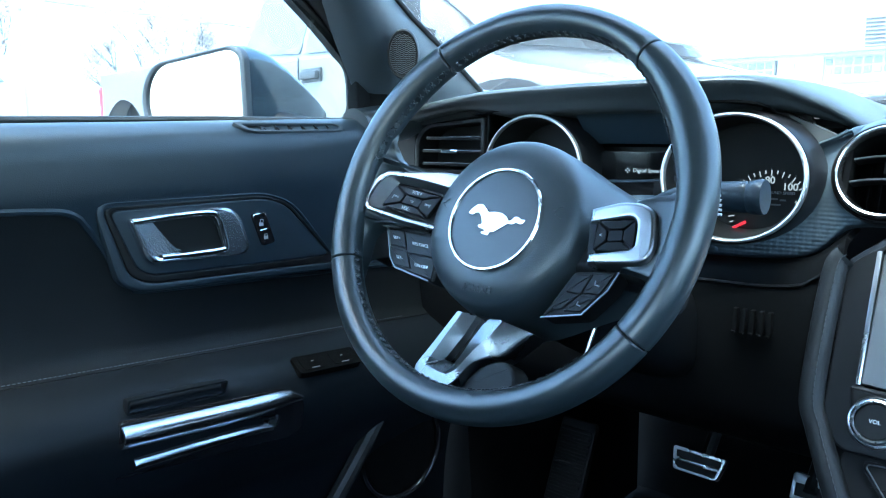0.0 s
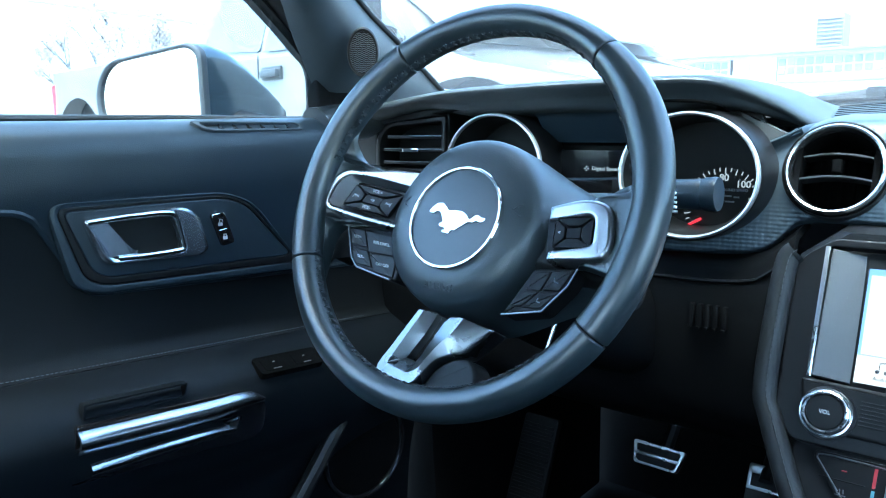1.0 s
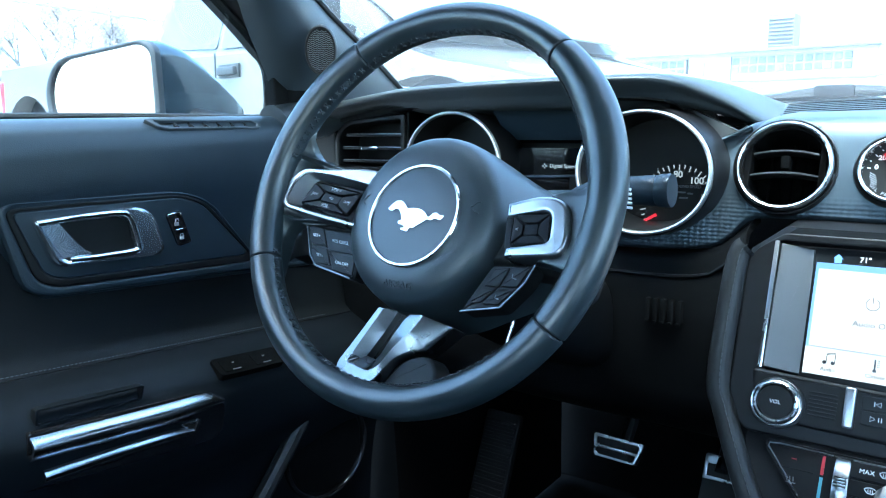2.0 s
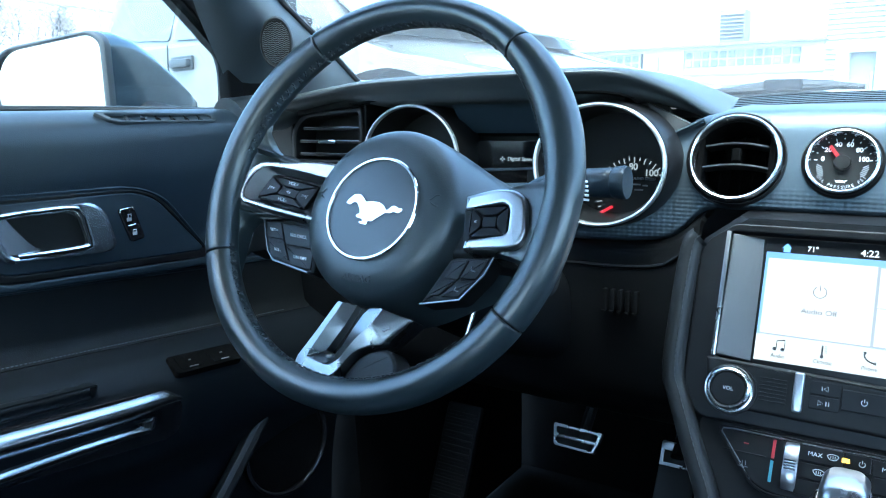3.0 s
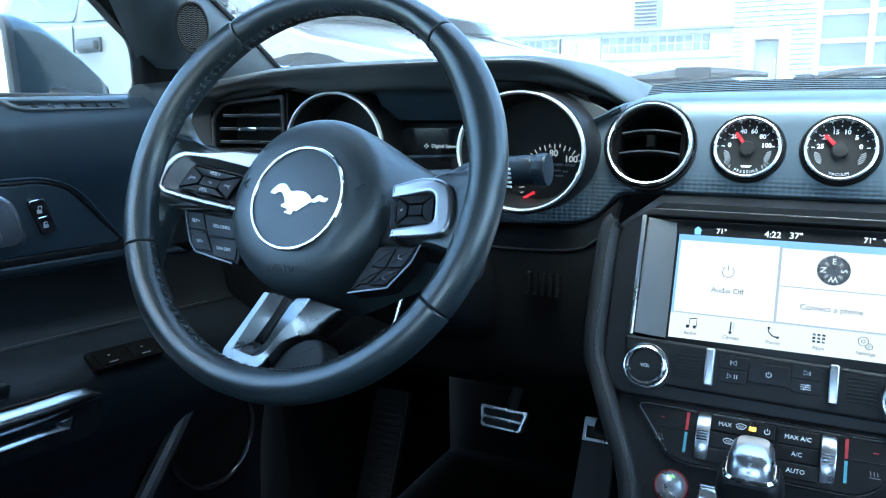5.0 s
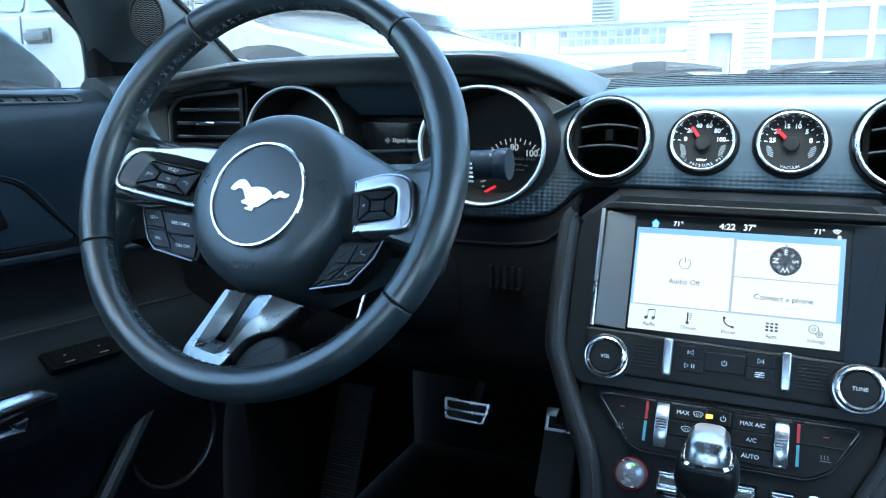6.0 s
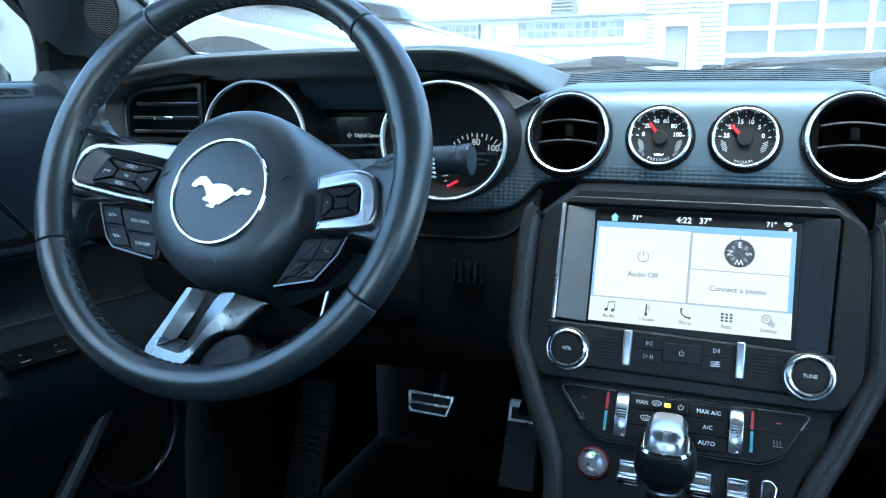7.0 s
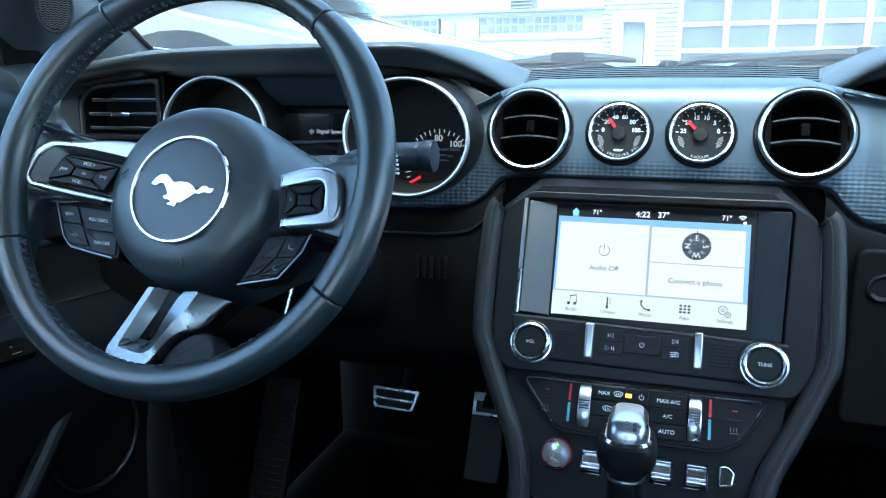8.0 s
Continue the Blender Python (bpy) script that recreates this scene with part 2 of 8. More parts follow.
def prism(bm, outline, z0, z1, m=None, bevel=0.0, seg=3):
    """An outline in the local xy plane, from z0 up to z1, with a rounded upper rim."""
    o = [Vector((p[0], p[1])) for p in outline]
    def ring(off, z):
        out = []
        k = len(o)
        for i in range(k):
            t = (o[(i + 1) % k] - o[i - 1])
            nrm = Vector((t.y, -t.x))
            if nrm.length > 1e-9:
                nrm.normalize()
            out.append((o[i].x - nrm.x * off, o[i].y - nrm.y * off, z))
        return out
    area = sum(o[i - 1].x * o[i].y - o[i].x * o[i - 1].y for i in range(len(o)))
    sgn = 1 if area > 0 else -1
    loops = [ring(0, z0)]
    if bevel > 0:
        for j in range(seg + 1):
            a = j / seg * math.pi / 2
            loops.append(ring(sgn * bevel * (1 - math.cos(a)), z1 - bevel * (1 - math.sin(a)) if z1 > z0 else z1 + bevel * (1 - math.sin(a))))
        loops.append(ring(sgn * bevel * 1.25, z1))
    else:
        loops.append(ring(0, z1))
    rings(bm, loops, m)
    return bm


def hoop(bm, outer, inner, z0, z1, m=None, bevel=0.0):
    """A frame between two outlines of as many points."""
    m = m or Matrix.Identity(4)
    n = len(outer)
    def lerp(a, b, t):
        return a[0] + (b[0] - a[0]) * t, a[1] + (b[1] - a[1]) * t
    loops = [[(*p[:2], z0) for p in outer]]
    if bevel > 0:
        ts = []
        for p, q in zip(outer, inner):
            w = max(1e-6, math.hypot(q[0] - p[0], q[1] - p[1]))
            ts.append(min(0.45, bevel / w))
        loops.append([(*p[:2], z1 - bevel) for p in outer])
        loops.append([(*lerp(p, q, t * 0.3), z1 - bevel * 0.3) for p, q, t in zip(outer, inner, ts)])
        loops.append([(*lerp(p, q, t), z1) for p, q, t in zip(outer, inner, ts)])
        loops.append([(*lerp(p, q, t * 1.1), z1) for p, q, t in zip(outer, inner, ts)])
        loops.append([(*lerp(q, p, t * 1.1), z1) for p, q, t in zip(outer, inner, ts)])
        loops.append([(*lerp(q, p, t), z1) for p, q, t in zip(outer, inner, ts)])
        loops.append([(*lerp(q, p, t * 0.3), z1 - bevel * 0.3) for p, q, t in zip(outer, inner, ts)])
        loops.append([(*p[:2], z1 - bevel) for p in inner])
    else:
        loops.append([(*p[:2], z1) for p in outer])
        loops.append([(*p[:2], z1) for p in inner])
    loops.append([(*p[:2], z0) for p in inner])
    loops.append(loops[0])
    rings(bm, loops, m, cap0=False, cap1=False)
    bmesh.ops.remove_doubles(bm, verts=bm.verts[:], dist=1e-6)
    return bm


def lathe(bm, profile, m=None, seg=48, a0=0.0, a1=360.0):
    """Turns (radius, height) pairs about the local z axis."""
    full = abs(a1 - a0) > 359.9
    loops = []
    for r, z in profile:
        k = seg if full else seg + 1
        loops.append([(r * math.cos(radians(a0 + (a1 - a0) * i / seg)), r * math.sin(radians(a0 + (a1 - a0) * i / seg)), z) for i in range(k)])
    rings(bm, loops, m, cap0=False, cap1=False, closed=full)
    bmesh.ops.remove_doubles(bm, verts=bm.verts[:], dist=1e-7)
    return bm


def tube(bm, pts, r, seg=10, closed=False, squash=1.0, m=None):
    """A round rod along a row of points; r: one radius, or one a point."""
    P = [Vector(p) for p in pts]
    k = len(P)
    loops, up = [], None
    for i in range(k):
        t = (P[(i + 1) % k] - P[i - 1]) if closed else (P[min(i + 1, k - 1)] - P[max(i - 1, 0)])
        t.normalize()
        if up is None:
            up = Vector((0, 0, 1)) if abs(t.z) < 0.9 else Vector((1, 0, 0))
        s = t.cross(up).normalized()
        up = s.cross(t).normalized()
        ri = r[i] if isinstance(r, (list, tuple)) else r
        loops.append([P[i] + (s * math.cos(a) + up * math.sin(a) * squash) * ri for a in [2 * math.pi * j / seg for j in range(seg)]])
    if closed:
        loops.append(loops[0])
    rings(bm, loops, m, cap0=not closed, cap1=not closed)
    if closed:
        bmesh.ops.remove_doubles(bm, verts=bm.verts[:], dist=1e-7)
    return bm


def sheet(bm, rows, thick=0.0, m=None):
    """A surface through a grid of points, with a back face thick metres behind it (along the normals)."""
    m = m or Matrix.Identity(4)
    g = [[Vector(p) for p in r] for r in rows]
    a, b = len(g), len(g[0])
    front = [[bm.verts.new(m @ p) for p in r] for r in g]
    for i in range(a - 1):
        for j in range(b - 1):
            bm.faces.new((front[i][j], front[i][j + 1], front[i + 1][j + 1], front[i + 1][j]))
    if thick:
        back = []
        for i in range(a):
            row = []
            for j in range(b):
                u = g[min(i + 1, a - 1)][j] - g[max(i - 1, 0)][j]
                v = g[i][min(j + 1, b - 1)] - g[i][max(j - 1, 0)]
                nrm = u.cross(v)
                nrm = nrm.normalized() if nrm.length > 1e-12 else Vector((0, 0, 1))
                row.append(bm.verts.new(m @ (g[i][j] + nrm * thick)))
            back.append(row)
        for i in range(a - 1):
            for j in range(b - 1):
                bm.faces.new((back[i][j], back[i + 1][j], back[i + 1][j + 1], back[i][j + 1]))
        edge = [(i, 0) for i in range(a)] + [(a - 1, j) for j in range(1, b)] + [(i, b - 1) for i in range(a - 2, -1, -1)] + [(0, j) for j in range(b - 2, 0, -1)]
        for (p, q), (r, s) in zip(edge, edge[1:] + edge[:1]):
            bm.faces.new((front[p][q], front[r][s], back[r][s], back[p][q]))
    return bm


def curve_pts(ctrl, n):
    """n points, evenly spaced in the parameter, on a Catmull-Rom curve through ctrl."""
    P = [Vector(c) for c in ctrl]
    out = []
    for k in range(n):
        u = k / (n - 1) * (len(P) - 1)
        i = min(int(u), len(P) - 2)
        t = u - i
        p0, p1, p2, p3 = P[max(i - 1, 0)], P[i], P[i + 1], P[min(i + 2, len(P) - 1)]
        out.append(0.5 * ((2 * p1) + (p2 - p0) * t + (2 * p0 - 5 * p1 + 4 * p2 - p3) * t * t + (3 * p1 - p0 - 3 * p2 + p3) * t ** 3))
    return out


def pw(x, table):
    """Piecewise smooth interpolation in rows of (x, value)."""
    if x <= table[0][0]:
        return table[0][1]
    n = len(table)
    slope = []
    for i in range(n):
        (a, u), (b, v) = table[max(i - 1, 0)], table[min(i + 1, n - 1)]
        slope.append((v - u) / (b - a))
        if 0 < i < n - 1 and (table[i][1] - u) * (v - table[i][1]) <= 0:
            slope[i] = 0.0
    for i in range(n - 1):
        (a, u), (b, v) = table[i], table[i + 1]
        if x <= b:
            h = b - a
            t = (x - a) / h
            return u * (2 * t ** 3 - 3 * t * t + 1) + v * (3 * t * t - 2 * t ** 3) + h * (slope[i] * (t ** 3 - 2 * t * t + t) + slope[i + 1] * (t ** 3 - t * t))
    return table[-1][1]


def basis(o, x, y):
    """A frame at o with axes along x and (nearly) y."""
    X = Vector(x).normalized()
    Z = X.cross(Vector(y)).normalized()
    Y = Z.cross(X)
    return Matrix(((X.x, Y.x, Z.x, o[0]), (X.y, Y.y, Z.y, o[1]), (X.z, Y.z, Z.z, o[2]), (0, 0, 0, 1)))


def words(name, text, size, m, material, parent, depth=0.0003, bold=0.0, align='CENTER', label=""):
    """Raised lettering in the built-in font, in the local xy plane of m."""
    c = bpy.data.curves.new(name, 'FONT')
    c.body, c.size, c.extrude, c.offset = text, size, depth, bold
    c.align_x, c.align_y, c.resolution_u = align, 'CENTER', 3
    o = bpy.data.objects.new(name, c)
    scene.collection.objects.link(o)
    me = bpy.data.meshes.new_from_object(o)
    bpy.data.objects.remove(o)
    me.transform(m)
    me.materials.clear()
    return part(name, me, material, parent, label)


def stitches(bm, pts, length, gap, r=0.0006, lift=(0, 0, 0)):
    """Short threads in a row along a line of points."""
    P = [Vector(p) for p in pts]
    acc, L = [0.0], 0.0
    for a, b in zip(P, P[1:]):
        L += (b - a).length
        acc.append(L)
    def at(s):
        for i in range(len(P) - 1):
            if s <= acc[i + 1]:
                return P[i].lerp(P[i + 1], (s - acc[i]) / max(1e-9, acc[i + 1] - acc[i]))
        return P[-1]
    s = 0.0
    up = Vector(lift)
    while s + length < L:
        a, c, b = at(s), at(s + length / 2), at(s + length)
        tube(bm, [a, a.lerp(b, 0.25) + up, a.lerp(b, 0.75) + up, b], r, 5)
        s += length + gap
    return bm

# ---- the car: shell round the camera ----
def mirrored(pts, s):
    return [(s * p[0], p[1], p[2]) for p in pts]


def shell():
    bm = B()
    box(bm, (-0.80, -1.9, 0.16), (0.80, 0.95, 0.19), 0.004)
    solid("floor_pan", bm, SHADEBLACK, "black carpeted floor of the car", "floor", "structure")
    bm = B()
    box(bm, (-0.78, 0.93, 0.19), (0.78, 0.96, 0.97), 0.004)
    solid("firewall", bm, SHADEBLACK, "black carpeted bulkhead ahead of the pedals", "wall", "structure")
    # roof and rear pillars, out of view; the roof is added to cut skylight
    bm = B()
    rows = []
    for y, z, w in ((0.02, 1.305, 0.56), (-0.15, 1.335, 0.58), (-0.45, 1.345, 0.58), (-0.70, 1.34, 0.57), (-0.95, 1.315, 0.56), (-1.20, 1.26, 0.55)):
        rows.append([(w * u, y, z - 0.03 * u * u) for u in (-1, -0.75, -0.4, 0, 0.4, 0.75, 1)])
    sheet(bm, rows, 0.03)
    solid("unseen_car_roof", bm, LINER, "unseen grey cloth headliner, added to cut light from above", "ceiling", "structure")
    for s in (-1, 1):
        bm = B()
        rows = [mirrored([(0.80, y0, 0.97), (0.72, y1, 1.12), (0.55, y2, z2)], s) for y0, y1, y2, z2 in ((-0.80, -0.74, -0.70, 1.315), (-1.2, -1.05, -0.95, 1.29), (-1.6, -1.40, -1.20, 1.24), (-1.9, -1.7, -1.45, 1.15))]
        sheet(bm, rows, 0.03 * s)
        solid("rear_pillar", bm, LINER, "broad grey trimmed pillar behind the side window", "pillar", "structure")
    bm = B()
    box(bm, (-0.72, -1.95, 0.19), (0.72, -1.9, 0.98), 0.01)
    solid("rear_bulkhead", bm, LEATHER, "dark trim closing the rear of the cabin", "wall", "structure")
    bm = B()
    rows = [[(x, y, z) for x in (-0.74, 0, 0.74)] for y, z in ((-1.9, 0.96), (-1.3, 0.93), (-1.28, 0.5), (-0.9, 0.45), (-0.85, 0.19))]
    sheet(bm, rows, 0.04)
    solid("rear_bench", bm, LEATHER, "black leather rear bench filling the back", "seat")
    # seats out of view, added to keep rear light off the lower dash
    for x in (-0.37, 0.37):
        front_seat(x)
    # passenger side wall
    bm = B()
    box(bm, (0.74, -1.9, 0.19), (0.80, 0.9, 0.98), 0.02)
    solid("side_wall", bm, SOFT, "dark passenger side trim below its window", "wall", "structure")
    bm = B()
    box(bm, (-0.80, -1.9, 0.19), (-0.76, -0.75, 0.99), 0.02)
    solid("rear_quarter_wall", bm, SOFT, "dark rear side trim behind the door", "wall", "structure")
    bm = B()
    tube(bm, [(-0.585, -0.05, 1.29), (-0.3, 0.03, 1.312), (0, 0.06, 1.318), (0.3, 0.03, 1.312), (0.585, -0.05, 1.29)], 0.03, 10)
    solid("header_rail", bm, LINER, "grey header above the windscreen", "frame", "structure")


def front_seat(x):
    e = thing("front_seat", (x, -0.55, 0.19), "unseen black leather front seat, added to block light from behind", "car seat", "front seats")
    def cushion(rows):
        bm = B()
        loops = []
        for y, z, w, d, ty, tz in rows:
            loops.append([(x + w * math.copysign(abs(math.cos(a)) ** 0.6, math.cos(a)), y + ty * d * math.copysign(abs(math.sin(a)) ** 0.7, math.sin(a)), z + tz * d * math.copysign(abs(math.sin(a)) ** 0.7, math.sin(a))) for a in [2 * math.pi * j / 28 for j in range(28)]])
        rings(bm, loops)
        return bm
    part("seat", cushion([(-0.72, 0.40, 0.22, 0.06, 0, 1), (-0.66, 0.40, 0.25, 0.09, 0, 1), (-0.35, 0.42, 0.26, 0.09, 0, 1), (-0.22, 0.43, 0.25, 0.08, 0, 1), (-0.18, 0.43, 0.22, 0.05, 0, 1)]), LEATHER, e)
    part("backrest", cushion([(-0.68, 0.46, 0.20, 0.06, 1, 0), (-0.72, 0.55, 0.25, 0.09, 1, 0), (-0.80, 0.80, 0.25, 0.08, 1, 0), (-0.86, 0.98, 0.21, 0.06, 1, 0), (-0.875, 1.03, 0.15, 0.04, 1, 0)]), LEATHER, e)
    part("headrest", cushion([(-0.875, 1.04, 0.09, 0.03, 1, 0), (-0.88, 1.07, 0.13, 0.045, 1, 0), (-0.885, 1.16, 0.13, 0.045, 1, 0), (-0.89, 1.20, 0.10, 0.03, 1, 0)]), LEATHER, e)
    for sx in (-0.18, 0.18):
        bm = B()
        box(bm, (x + sx - 0.02, -0.70, 0.19), (x + sx + 0.02, -0.20, 0.36), 0.005)
        part("rail", bm, PLASTIC, e)


shell()

WS_BASE = [(-0.735, 0.42, 1.03), (-0.66, 0.60, 1.02), (-0.50, 0.76, 1.008), (-0.25, 0.85, 1.0), (0, 0.88, 0.997), (0.25, 0.85, 1.0), (0.50, 0.76, 1.008), (0.66, 0.60, 1.02), (0.735, 0.42, 1.03)]
WS_TOP = [(-0.585, -0.05, 1.305), (-0.43, 0.0, 1.32), (-0.28, 0.04, 1.33), (-0.14, 0.06, 1.336), (0, 0.065, 1.338), (0.14, 0.06, 1.336), (0.28, 0.04, 1.33), (0.43, 0.0, 1.32), (0.585, -0.05, 1.305)]


SEAM = [(-0.722, 0.432, 1.036), (-0.715, 0.335, 1.095), (-0.70, 0.233, 1.149), (-0.655, 0.10, 1.225), (-0.585, -0.05, 1.30)]


def windscreen():
    bm = B()
    rows = []
    edge = curve_pts(SEAM, 7)
    for k in range(7):
        t = k / 6
        bow = 0.035 * math.sin(math.pi * t)
        row = [Vector(a).lerp(Vector(b), t) + Vector((0, bow * 0.5, bow)) for a, b in zip(WS_BASE, WS_TOP)]
        q = edge[k] + Vector((-0.012, 0.006, 0.004))
        row[0], row[-1] = q, Vector((-q.x, q.y, q.z))
        rows.append(row)
    sheet(bm, rows, 0.005)
    ob = solid("windscreen", bm, VEILED, "curved windscreen glass with an added pale glare veil", "window", "structure")
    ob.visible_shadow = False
    bm = B()
    tube(bm, curve_pts(WS_BASE, 60), 0.006, 8)
    solid("windscreen_seal", bm, RUBBER, "thin black rubber seal along the windscreen's foot", "trim", "structure")


windscreen()


def a_pillar(s, with_speaker):
    e = thing("windscreen_pillar", (s * 0.73, 0.42, 1.02), "dark grey padded windscreen pillar trim" + (" with a round tweeter grille" if with_speaker else ""), "pillar")
    # stations from the foot to the top: inner edge by the glass, mid ridge, outer edge by the door
    st = []
    inner = curve_pts(SEAM, 13)
    outer = curve_pts([(-0.765, 0.215, 1.030), (-0.728, 0.148, 1.099), (-0.691, 0.079, 1.167), (-0.60, -0.15, 1.295)], 13)
    inner.insert(0, Vector((-0.728, 0.478, 1.000)))
    outer.insert(0, Vector((-0.772, 0.245, 0.985)))
    for a, c in zip(inner, outer):
        mid = a.lerp(c, 0.5) + Vector((0.034, -0.02, -0.004))
        back = a.lerp(c, 0.5) + Vector((-0.05, 0.04, 0.02))
        row = curve_pts([a, a.lerp(mid, 0.5) + Vector((0.006, -0.005, 0)), mid, mid.lerp(c, 0.5) + Vector((0.008, -0.012, 0)), c], 13)
        st.append([Vector((-s * p.x, p.y, p.z)) for p in row + [back]])
    bm = B()
    rings(bm, st)
    part("cover", bm, PILLAR, e)
    bm = B()
    tube(bm, [r[0] + Vector((0, 0.002, 0.003)) for r in st], 0.0045, 8)
    part("glass_seal", bm, RUBBER, e, "thin black seal against the glass")
    if with_speaker:
        n = Vector((0.62, -0.74, 0.12)).normalized()
        up = Vector((0.15, -0.1, 1.0))
        m = basis((-0.668, 0.212, 1.078), up.cross(n), up)
        bm = B()
        lathe(bm, [(0.0265, -0.012), (0.0265, 0.002), (0.025, 0.0045), (0.0225, 0.004), (0.0222, 0.0005), (0, 0.0005)], m @ Matrix.Diagonal((0.76, 1.18, 1, 1)), 40)
        g = part("tweeter", bm, PLASTIC, e, "oval black tweeter housing")
        bm = B()
        for i in range(-9, 10):
            y0 = i * 0.0026
            w = math.sqrt(max(0, 0.0225 ** 2 - (y0 / 1.18) ** 2)) * 0.76 * 0.97
            if w < 0.004:
                continue
            pts = [(u, y0 + 0.0007 * math.sin(u * 1100), 0.0022) for u in np.linspace(-w, w, 22)]
            tube(bm, pts, 0.0006, 5, m=m)
        part("grille", bm, DARKALU, g, "wavy grey grille bars")
    return e


a_pillar(-1, True)
a_pillar(1, False)


# ---- hood, cowl and wipers ahead of the windscreen ----
def front_end():
    bm = B()
    rows = []
    for y, z, w, bulge in ((0.93, 0.975, 0.74, 0.035), (1.05, 0.985, 0.76, 0.034), (1.35, 0.968, 0.78, 0.033), (1.75, 0.930, 0.78, 0.030), (2.1, 0.86, 0.74, 0.02), (2.2, 0.78, 0.70, 0.01)):
        r = []
        for i in range(-12, 13):
            u = i / 12
            k = max(0.0, 1 - max(0.0, abs(abs(u) * w - 0.26) - 0.10) / 0.08) if abs(u) * w > 0.05 else 0
            k = min(1.0, k)
            r.append((u * w, y, z - 0.05 * u * u + bulge * k * k * (3 - 2 * k)))
        rows.append(r)
    sheet(bm, rows, -0.02)
    solid("car_hood", bm, GUN, "grey-blue painted car hood with raised bulges", "hood")
    bm = B()
    rows = []
    for y, z in ((0.86, 0.985), (0.90, 0.972), (0.935, 0.968), (0.95, 0.975)):
        rows.append([(x, y - 0.28 * (x / 0.74) ** 4 * 1.0, z) for x in np.linspace(-0.72, 0.72, 25)])
    sheet(bm, rows, -0.02)
    solid("cowl", bm, PLASTIC, "black plastic cowl below the windscreen", "trim", "structure")


front_end()


def wiper(path, blade_from, blade_to, label):
    e = thing("wiper", path[0], label, "wiper", "windscreen wipers")
    bm = B()
    tube(bm, path, [0.010, 0.011, 0.010, 0.007][: len(path)], 8, squash=0.7)
    part("arm", bm, PLASTIC, e)
    a, b = Vector(blade_from), Vector(blade_to)
    bm = B()
    pts = [a.lerp(b, t) + Vector((0, 0, 0.010 * math.sin(math.pi * t))) for t in np.linspace(0, 1, 12)]
    tube(bm, pts, [0.004 + 0.005 * math.sin(math.pi * t) for t in np.linspace(0, 1, 12)], 8)
    part("blade", bm, RUBBER, e, "black rubber wiper blade")
    bm = B()
    mid = a.lerp(b, 0.5)
    box(bm, (mid.x - 0.03, mid.y - 0.012, mid.z), (mid.x + 0.03, mid.y + 0.012, mid.z + 0.02), 0.004)
    part("clip", bm, PLASTIC, e)
    bm = B()
    lathe(bm, [(0.018, -0.01), (0.018, 0.006), (0.014, 0.012), (0, 0.013)], Matrix.Translation(path[0]), 20)
    part("pivot", bm, PLASTIC, e)


wiper([(-0.62, 0.79, 1.002), (-0.45, 0.86, 1.008), (-0.22, 0.890, 1.016), (-0.085, 0.900, 1.020)], (-0.30, 0.885, 1.010), (-0.06, 0.902, 1.017), "black wiper lying at the foot of the windscreen")
wiper([(-0.004, 0.90, 1.004), (0.045, 0.90, 1.016), (0.085, 0.898, 1.020), (0.30, 0.875, 1.014)], (0.06, 0.895, 1.014), (0.56, 0.80, 1.012), "black wiper lying at the passenger side of the cowl")


# ---- dashboard ----
LIP_Z = [(0.115, 0.925), (0.150, 0.960), (0.172, 0.978), (0.190, 0.993), (0.207, 1.005), (0.245, 1.023), (0.30, 1.0260), (0.45, 1.0255), (0.575, 1.022), (0.66, 1.012), (0.735, 1.0)]
LIP_Y = [(0.115, 0.45), (0.163, 0.385), (0.177, 0.365), (0.207, 0.325), (0.245, 0.282), (0.30, 0.258), (0.36, 0.25), (0.60, 0.25), (0.735, 0.24)]
FOOT_Y = [(0.0, 0.865), (0.25, 0.84), (0.50, 0.75), (0.66, 0.59), (0.735, 0.41)]


